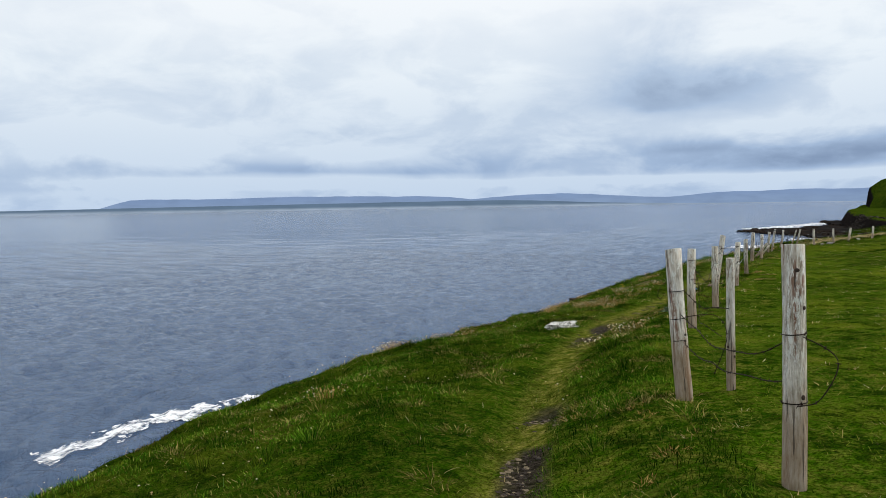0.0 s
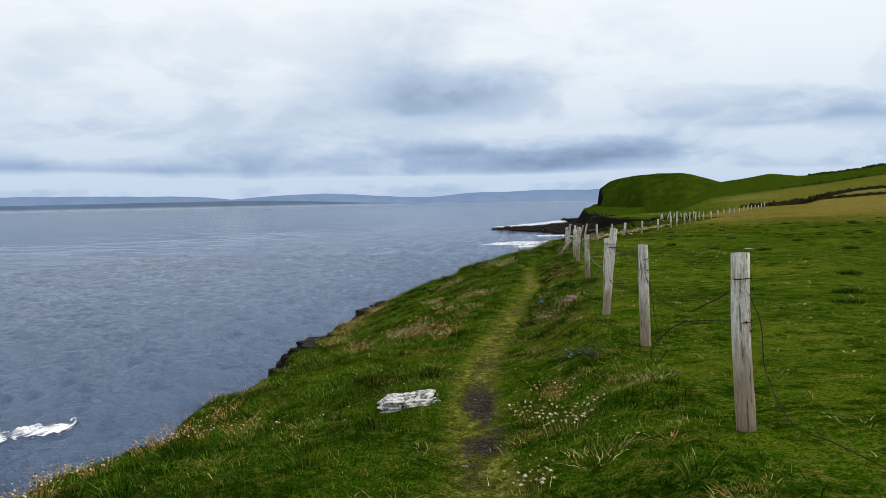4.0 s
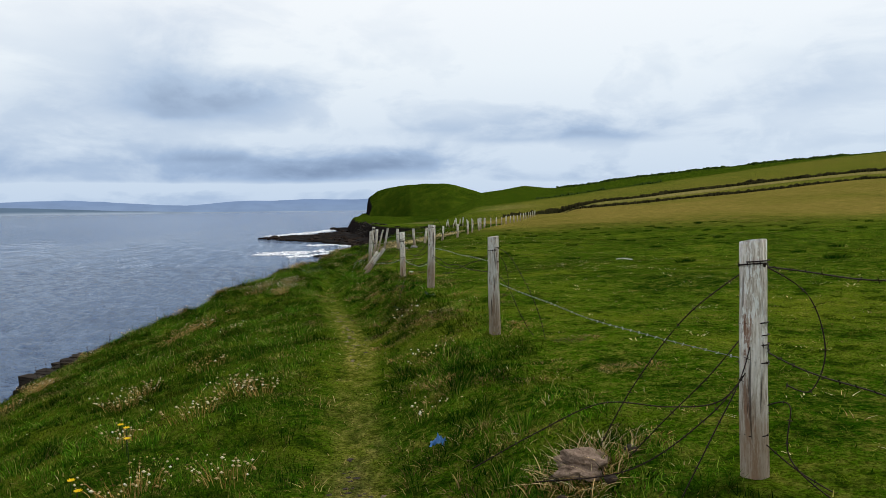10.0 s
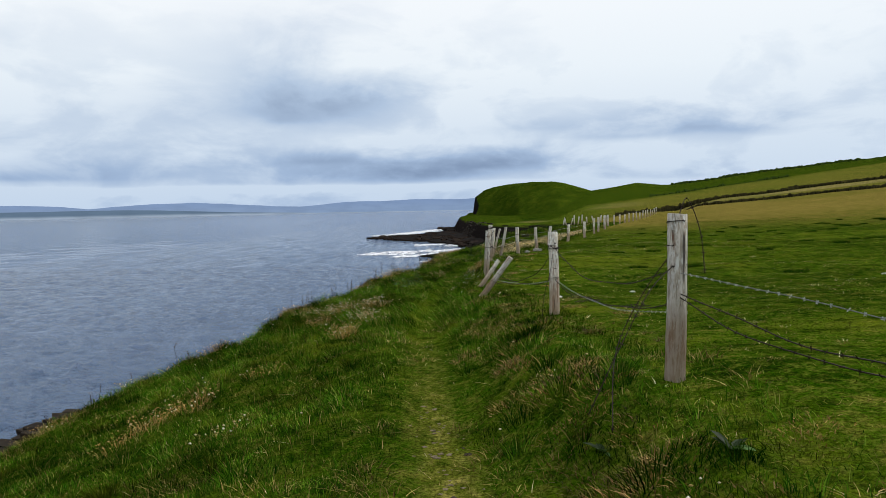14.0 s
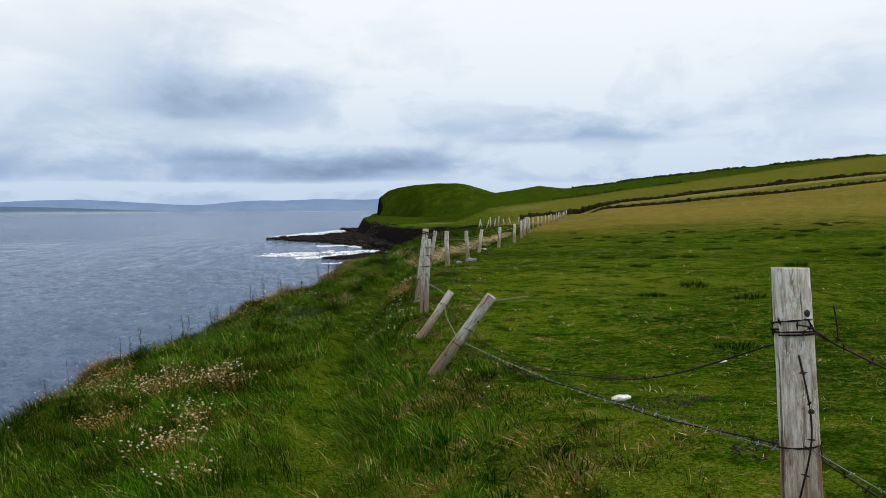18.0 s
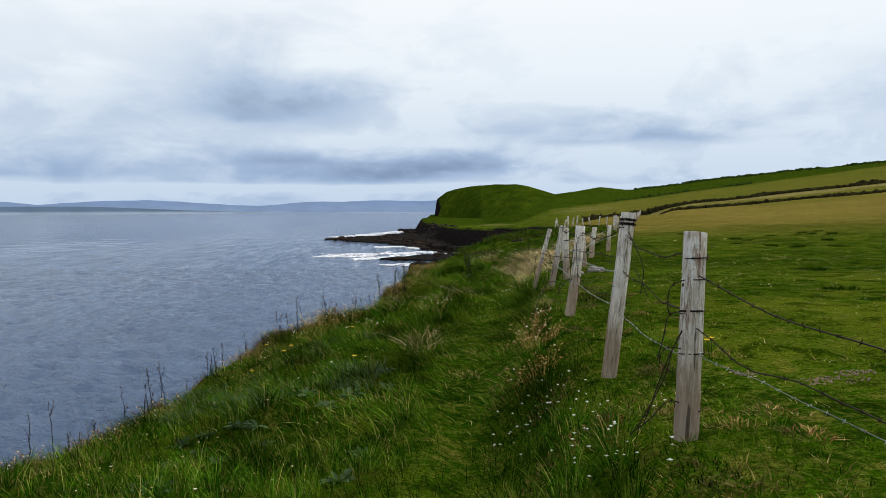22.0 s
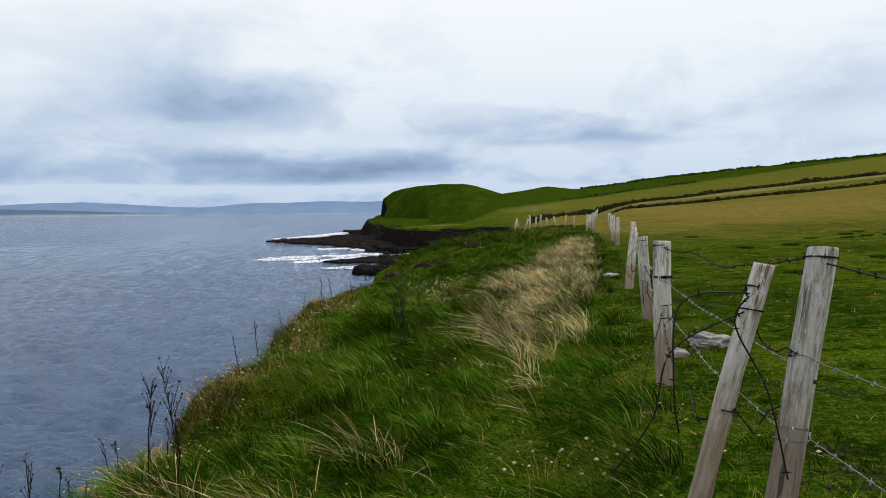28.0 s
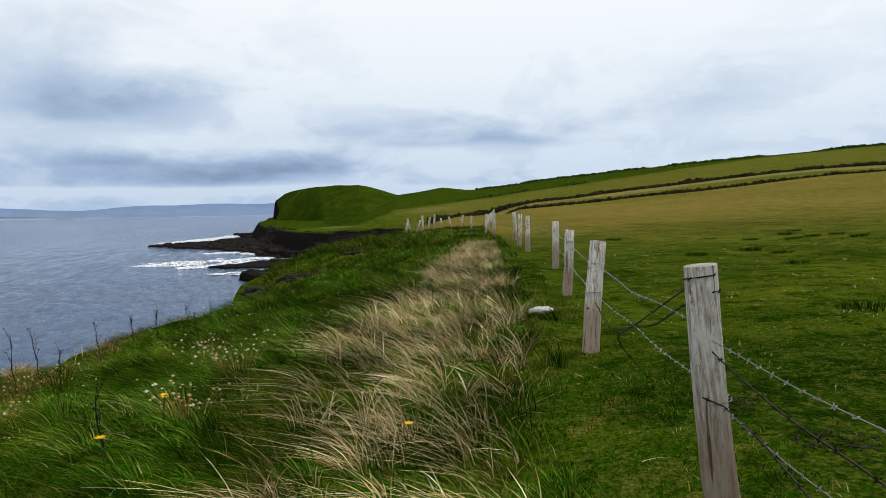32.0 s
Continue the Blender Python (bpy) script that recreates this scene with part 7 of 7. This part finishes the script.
def reef(outline, rise, cell, blocks, seed, label):
    """A flat wave-cut shelf: stepped ledges with boulders on them."""
    poly = [polar(*p) for p in outline]
    xs, ys = [p[0] for p in poly], [p[1] for p in poly]
    gx, gy = np.arange(min(xs) - cell, max(xs) + cell, cell), np.arange(min(ys) - cell, max(ys) + cell, cell * 2.2)
    A, B = np.meshgrid(gx, gy)
    ins = inside(A + 1.6 * cell * rolls(A, B, 14, 3, seed), B + 3 * cell * rolls(B, A, 14, 3, seed + 1), poly)
    step = np.round((1.0 + rolls(A, B, 16, 3, seed + 2)) * 2.0) / 4.0
    z = np.where(ins, SEA_Z + rise * (0.35 + 0.75 * step) + 0.25 * rise * rolls(A, B, 4.0, 3, seed + 3), SEA_Z - 1.5)
    base = new("reef")
    base.location = (xs[0], ys[0], SEA_Z)
    mesh_object("shelf", np.stack([A - xs[0], B - ys[0], z - SEA_Z], -1), grid_faces(len(gy), len(gx)), M_LEDGE, base, False)
    rnd = random.Random(seed)
    meshes = []
    for k in range(blocks):
        for _ in range(40):
            x, y = rnd.uniform(min(xs), max(xs)), rnd.uniform(min(ys), max(ys))
            if inside(np.array([x]), np.array([y]), poly)[0]:
                break
        s = rnd.uniform(0.5, 0.9) * (1 + 1.6 * rnd.random() ** 3)
        if len(meshes) < 5:
            o = boulder("boulder", (1.3, 1.0, 0.8), M_ROCK, seed + 9 + k, base, 0.3, 1, 0.5)
            meshes.append(o.data)
        else:
            o = new("boulder", rnd.choice(meshes))
            o.parent = base
        o.location, o.scale, o.rotation_euler = (x - xs[0], y - ys[0], rise * 0.55), (s, s, s * 0.7), (0, 0, rnd.uniform(0, 3))
    return tagged(base, label, "reef", "wave-cut reefs in the bay")


reef(((11.0, 433), (9.6, 455), (6.6, 482), (4.6, 535), (3.5, 520), (2.4, 470), (1.4, 390), (0.4, 330), (-0.7, 305), (1.4, 286), (2.4, 300), (4.6, 341), (5.4, 359), (7.3, 381), (9.3, 405)), 0.9, 1.5, 240, 31, "low reef of brown-black rock ledges and boulders in the surf")
reef(((7.1, 254), (5.5, 262), (3.4, 274), (2.0, 270), (0, 284), (-2, 280), (-1, 238), (2.4, 243), (5.5, 242)), 0.7, 1.1, 24, 52, "flat dark rock shelf awash with surf")
reef(((4.75, 205), (3.4, 213), (1, 222), (-2, 226), (-3, 196), (-1, 186), (1.5, 190), (3.2, 192), (4.6, 198)), 3.4, 0.9, 16, 73, "blocky dark rock ledge standing out of the sea")
reef(((3.0, 345), (2.4, 400), (1.6, 400), (0.6, 345), (-0.6, 312), (-1, 296), (1.2, 290), (2.4, 312)), 2.0, 1.4, 150, 94, "brown boulder beach heaped below the black cliff")
reef(((5.0, 610), (3.7, 640), (3.2, 580), (3.4, 520), (4.2, 540)), 1.8, 1.4, 30, 121, "stepped dark ledges at the foot of the headland cliff")


def surf(bounds, cell, amount, shape, seed, label):
    """Broken patches of foam lying on the water."""
    x0, x1, y0, y1 = bounds
    gx, gy = np.arange(x0, x1, cell), np.arange(y0, y1, cell)
    A, B = np.meshgrid(gx, gy)
    d = shape(A, B)
    keep = (d + 0.55 * rolls(A, B, 9 * cell, 4, seed) + 0.14 * rolls(A, B, 3 * cell, 2, seed + 5)) > amount
    jx, jy = A + cell * 0.3 * rolls(A, B, cell * 1.5, 1, 3), B + cell * 0.3 * rolls(B, A, cell * 1.5, 1, 4)
    V = np.stack([jx, jy, sea_height(jx, jy) + 0.06 + 0.05 * (1 + rolls(A, B, cell * 3, 2, 6))], -1)
    F = grid_faces(len(gy), len(gx))[keep[:-1, :-1].ravel()]
    used, inv = np.unique(F, return_inverse=True)
    ob = mesh_object("surf", V.reshape(-1, 3)[used], inv.reshape(-1, 4), M_FOAM)
    return tagged(ob, label, "surf", "white surf below the cliffs", "stuff")


def line_shape(points, width):
    def f(A, B):
        best = np.full(A.shape, 1e9)
        for (ax, ay), (bx, by) in zip(points, points[1:]):
            vx, vy = bx - ax, by - ay
            t = np.clip(((A - ax) * vx + (B - ay) * vy) / (vx * vx + vy * vy), 0, 1)
            best = np.minimum(best, np.hypot(A - ax - t * vx, B - ay - t * vy))
        return 1 - best / width
    return f


def surf_line(points, width, cell, amount, seed, label="white foam of breaking waves"):
    xs, ys = [p[0] for p in points], [p[1] for p in points]
    surf((min(xs) - 2 * width, max(xs) + 2 * width, min(ys) - 2 * width, max(ys) + 2 * width), cell, amount, line_shape(points, width), seed, label)


surf_line([polar(9.6, 476), polar(6.7, 530), polar(4.5, 610)], 12, 1.0, 0.30, 5)
surf_line([polar(10.0, 276), polar(7, 284), polar(4.5, 290), polar(2.2, 292)], 11, 0.7, 0.22, 6)
surf_line([polar(8.4, 252), polar(6, 264), polar(4, 280)], 6, 0.6, 0.35, 7)
surf_line([polar(6.6, 340), polar(4.6, 346), polar(3.0, 322)], 8, 0.7, 0.30, 13)
surf_line([polar(6.0, 222), polar(3.8, 226)], 6, 0.5, 0.3, 8)
surf_line([(-56.4, 51), (-55.2, 53.5), (-53.4, 56.4), (-51.9, 57.9)], 2.0, 0.15, 0.22, 12, "white foam crest of a wave below the cliff")
surf_line([polar(9.2, 505), polar(7.6, 515)], 5, 1.2, 0.2, 9)
surf_line([polar(5.5, 570), polar(4.4, 580)], 5, 1.2, 0.2, 10)
surf_line([(-57.0, 31), (-57.9, 35), (-58.2, 40), (-57.6, 47)], 2.0, 0.15, 0.22, 11, "white foam crest of a wave below the cliff")

# ---- field banks and hedges on the hill ----
M_HEDGE = plain_material("dark_hedge", (0.008, 0.018, 0.003), (0.035, 0.055, 0.010), 1.0, 0.6, 1.0, distance=0.4, spec=0.0)
M_BANK = plain_material("overgrown_bank", (0.006, 0.007, 0.003), (0.036, 0.032, 0.012), 1.0, 0.5, 1.0, distance=0.3, spec=0.0)


def hill_strip(name, az0, az1, r_of, height, depth, rough, mat, label, category, seed, gaps=None):
    """A bank or hedge that follows the hill, as seen from the walk between two bearings to the right of +y."""
    n = int((az1 - az0) * 34)
    az = np.linspace(az0, az1, n)
    r = np.array([r_of(a) for a in az]) + 3.0 * rolls(az, az * 0, 4.0, 3, seed)
    x, y = -6 + np.sin(np.radians(az)) * r, 25 + np.cos(np.radians(az)) * r
    z = ground_height(x, y)
    h = height * np.clip(1 + rough * rolls(az * 4, az * 0, 1.0, 5, seed + 3), 0.12, 3)
    if gaps is not None:
        h = h * np.clip(0.15 + smooth(rolls(az, az * 0, 2.6, 2, seed + 8), gaps, gaps + 0.4), 0, 1)
    ux, uy = np.sin(np.radians(az)), np.cos(np.radians(az))
    rows = []
    for off, k in ((-0.5, -0.3), (-0.42, 0.55), (-0.15, 1.0), (0.2, 0.92), (0.45, 0.5), (0.5, -0.3)):
        j = depth * (off + 0.16 * rolls(az * 9, az * 0 + off * 7, 1.0, 3, seed + 5))
        gx, gy = x + ux * j, y + uy * j
        rows.append(np.stack([gx, gy, ground_height(gx, gy) + h * k * (1 + 0.3 * rolls(az * 11, az * 0 + off * 9, 1.0, 2, seed + 6))], -1))
    ob = mesh_object(name, np.stack(rows), grid_faces(6, n), mat)
    return tagged(ob, label, category)


hill_strip("field_bank", 10.5, 58, lambda a: 236, 0.8, 5, 0.2, M_BANK, "low overgrown dark bank along the pasture's upper edge", "field bank", 1, -1.9)
hill_strip("field_bank", 9.0, 58, lambda a: 327, 1.0, 6, 0.25, M_BANK, "broken dark field bank across the hillside", "field bank", 3, -1.7)
hill_strip("field_bank", 21, 29, lambda a: 352, 0.9, 6, 0.5, M_BANK, "short stub of dark bank above the long field bank", "field bank", 7, -0.4)
hill_strip("hedge", 11.5, 21, lambda a: float(np.interp(a, *HILLTOP)) + 12, 0.9, 10, 0.6, M_HEDGE, "dark bushes along the lower edge of the green hilltop", "hedge", 4, -0.5)
hill_strip("hedge", 13, 60, lambda a: 634, 1.3, 10, 0.32, M_HEDGE, "dark bushy hedge on the skyline", "hedge", 5, -1.1)


# small withered tufts, dark hollows and pale straws in the pasture and on the bank
x, y, u = scatter(0, 66, 0.5, 8, 0.55, clear_of_fence)
grass("withered_tufts", x, y, rng.uniform(0.03, 0.07, len(x)), 0.006, wind_at(x, y, 0.6), M_RUSSET, "small orange-brown withered grass tufts in the pasture", 2, 1.6, 45, 0.085, jitter=0.6)
x, y, u = scatter(0, 66, 1.2, 9, 4)
grass("withered_blades", x, y, rng.uniform(0.03, 0.07, len(x)), 0.006, wind_at(x, y, 0.8), M_STRAW, "pale dead blades through the grazed pasture", 2, 1.5, 5, 0.06)


# dark tussocks standing for the bank's shaded hollows, russet mats and bleached tangles
rough_bank = lambda seed: (lambda u, y: smooth(u, 2.8, 1.3) * smooth(rolls(u * 1.3, y, 0.55, 2, seed), 0.0, 0.25) * np.interp(y, (10, 17, 44, 48), (0.08, 1, 1, 0.2)))
x, y, u = scatter(8, 48, 0.32, 2.8, 10, lambda u, y: rough_bank(141)(u, y) * clear_of_fence(u, y))
grass("dark_tussocks", x, y, rng.uniform(0.06, 0.13, len(x)), 0.006, wind_at(x, y, 0.6), M_TUFT, "dark green tussocks standing for shaded hollows of the bank", 2, 0.8, 60, 0.10)
x, y, u = scatter(8, 48, 0.35, 2.8, 6, rough_bank(142))
grass("withered_mats", x, y, rng.uniform(0.04, 0.08, len(x)), 0.0042, wind_at(x, y, 0.5), M_BROWN, "russet-brown withered mats on the bank", 3, 0.9, 110, 0.13, jitter=0.5, droop=0.3)
x, y, u = scatter(8, 48, 0.35, 2.8, 4, rough_bank(143))
grass("bleached_tangles", x, y, rng.uniform(0.04, 0.09, len(x)), 0.0040, wind_at(x, y, 0.5), M_THATCH, "bleached tangles of dead grass on the bank", 3, 1.0, 60, 0.11, jitter=0.6, droop=0.35)
# russet growth hanging over the cliff edge
x, y, u = scatter(38, 62, -6.2, -1.4, 80, lambda u, y: (u > edge_u(y) - 0.25) * (u < edge_u(y) + 0.4) * smooth(rolls(u, y, 0.9, 2, 144), -0.25, 0.15))
grass("edge_growth", x, y, rng.uniform(0.13, 0.25, len(x)), 0.0055, wind_at(x, y, 0.3), M_BROWN, "russet withered growth along the cliff edge", 2, 1.2, 12, 0.09, jitter=0.5)


def daisy_patch(cx, cy, n, spread):
    """A loose drift of small white daisies on the bank."""
    x, y = cx + rng.normal(0, spread, n), cy + rng.normal(0, spread * 1.5, n)
    tall = rng.uniform(0.10, 0.19, n)
    lean = rng.normal(0, 0.2, (n, 2)) * tall[:, None]
    base = on_ground(x, y)
    v, f = blade_arrays(base, lean, tall, np.full(n, 0.003), 2)
    b = mesh_object("daisies", v, f, M_LEAF)
    heads_mesh("flower_head", b, base + np.concatenate([lean, (tall * 0.9)[:, None]], 1), 0.011, M_DAISY, 0.45)
    return tagged(b, "drift of small white daisies on the grassy bank", "wild flowers", "daisy drifts", "stuff")


M_DAISY = blade_material("daisy_petal", ((0.0, (0.70, 0.66, 0.50)), (0.5, (0.80, 0.79, 0.72)), (1.0, (0.86, 0.86, 0.82))), tones=(0.92, 1.0))
for cx, cy, n, spread in ((-6.25, 39.5, 26, 0.14), (-6.45, 40.7, 34, 0.16), (-6.1, 39.15, 9, 0.12)):
    daisy_patch(cx, cy, n, spread)
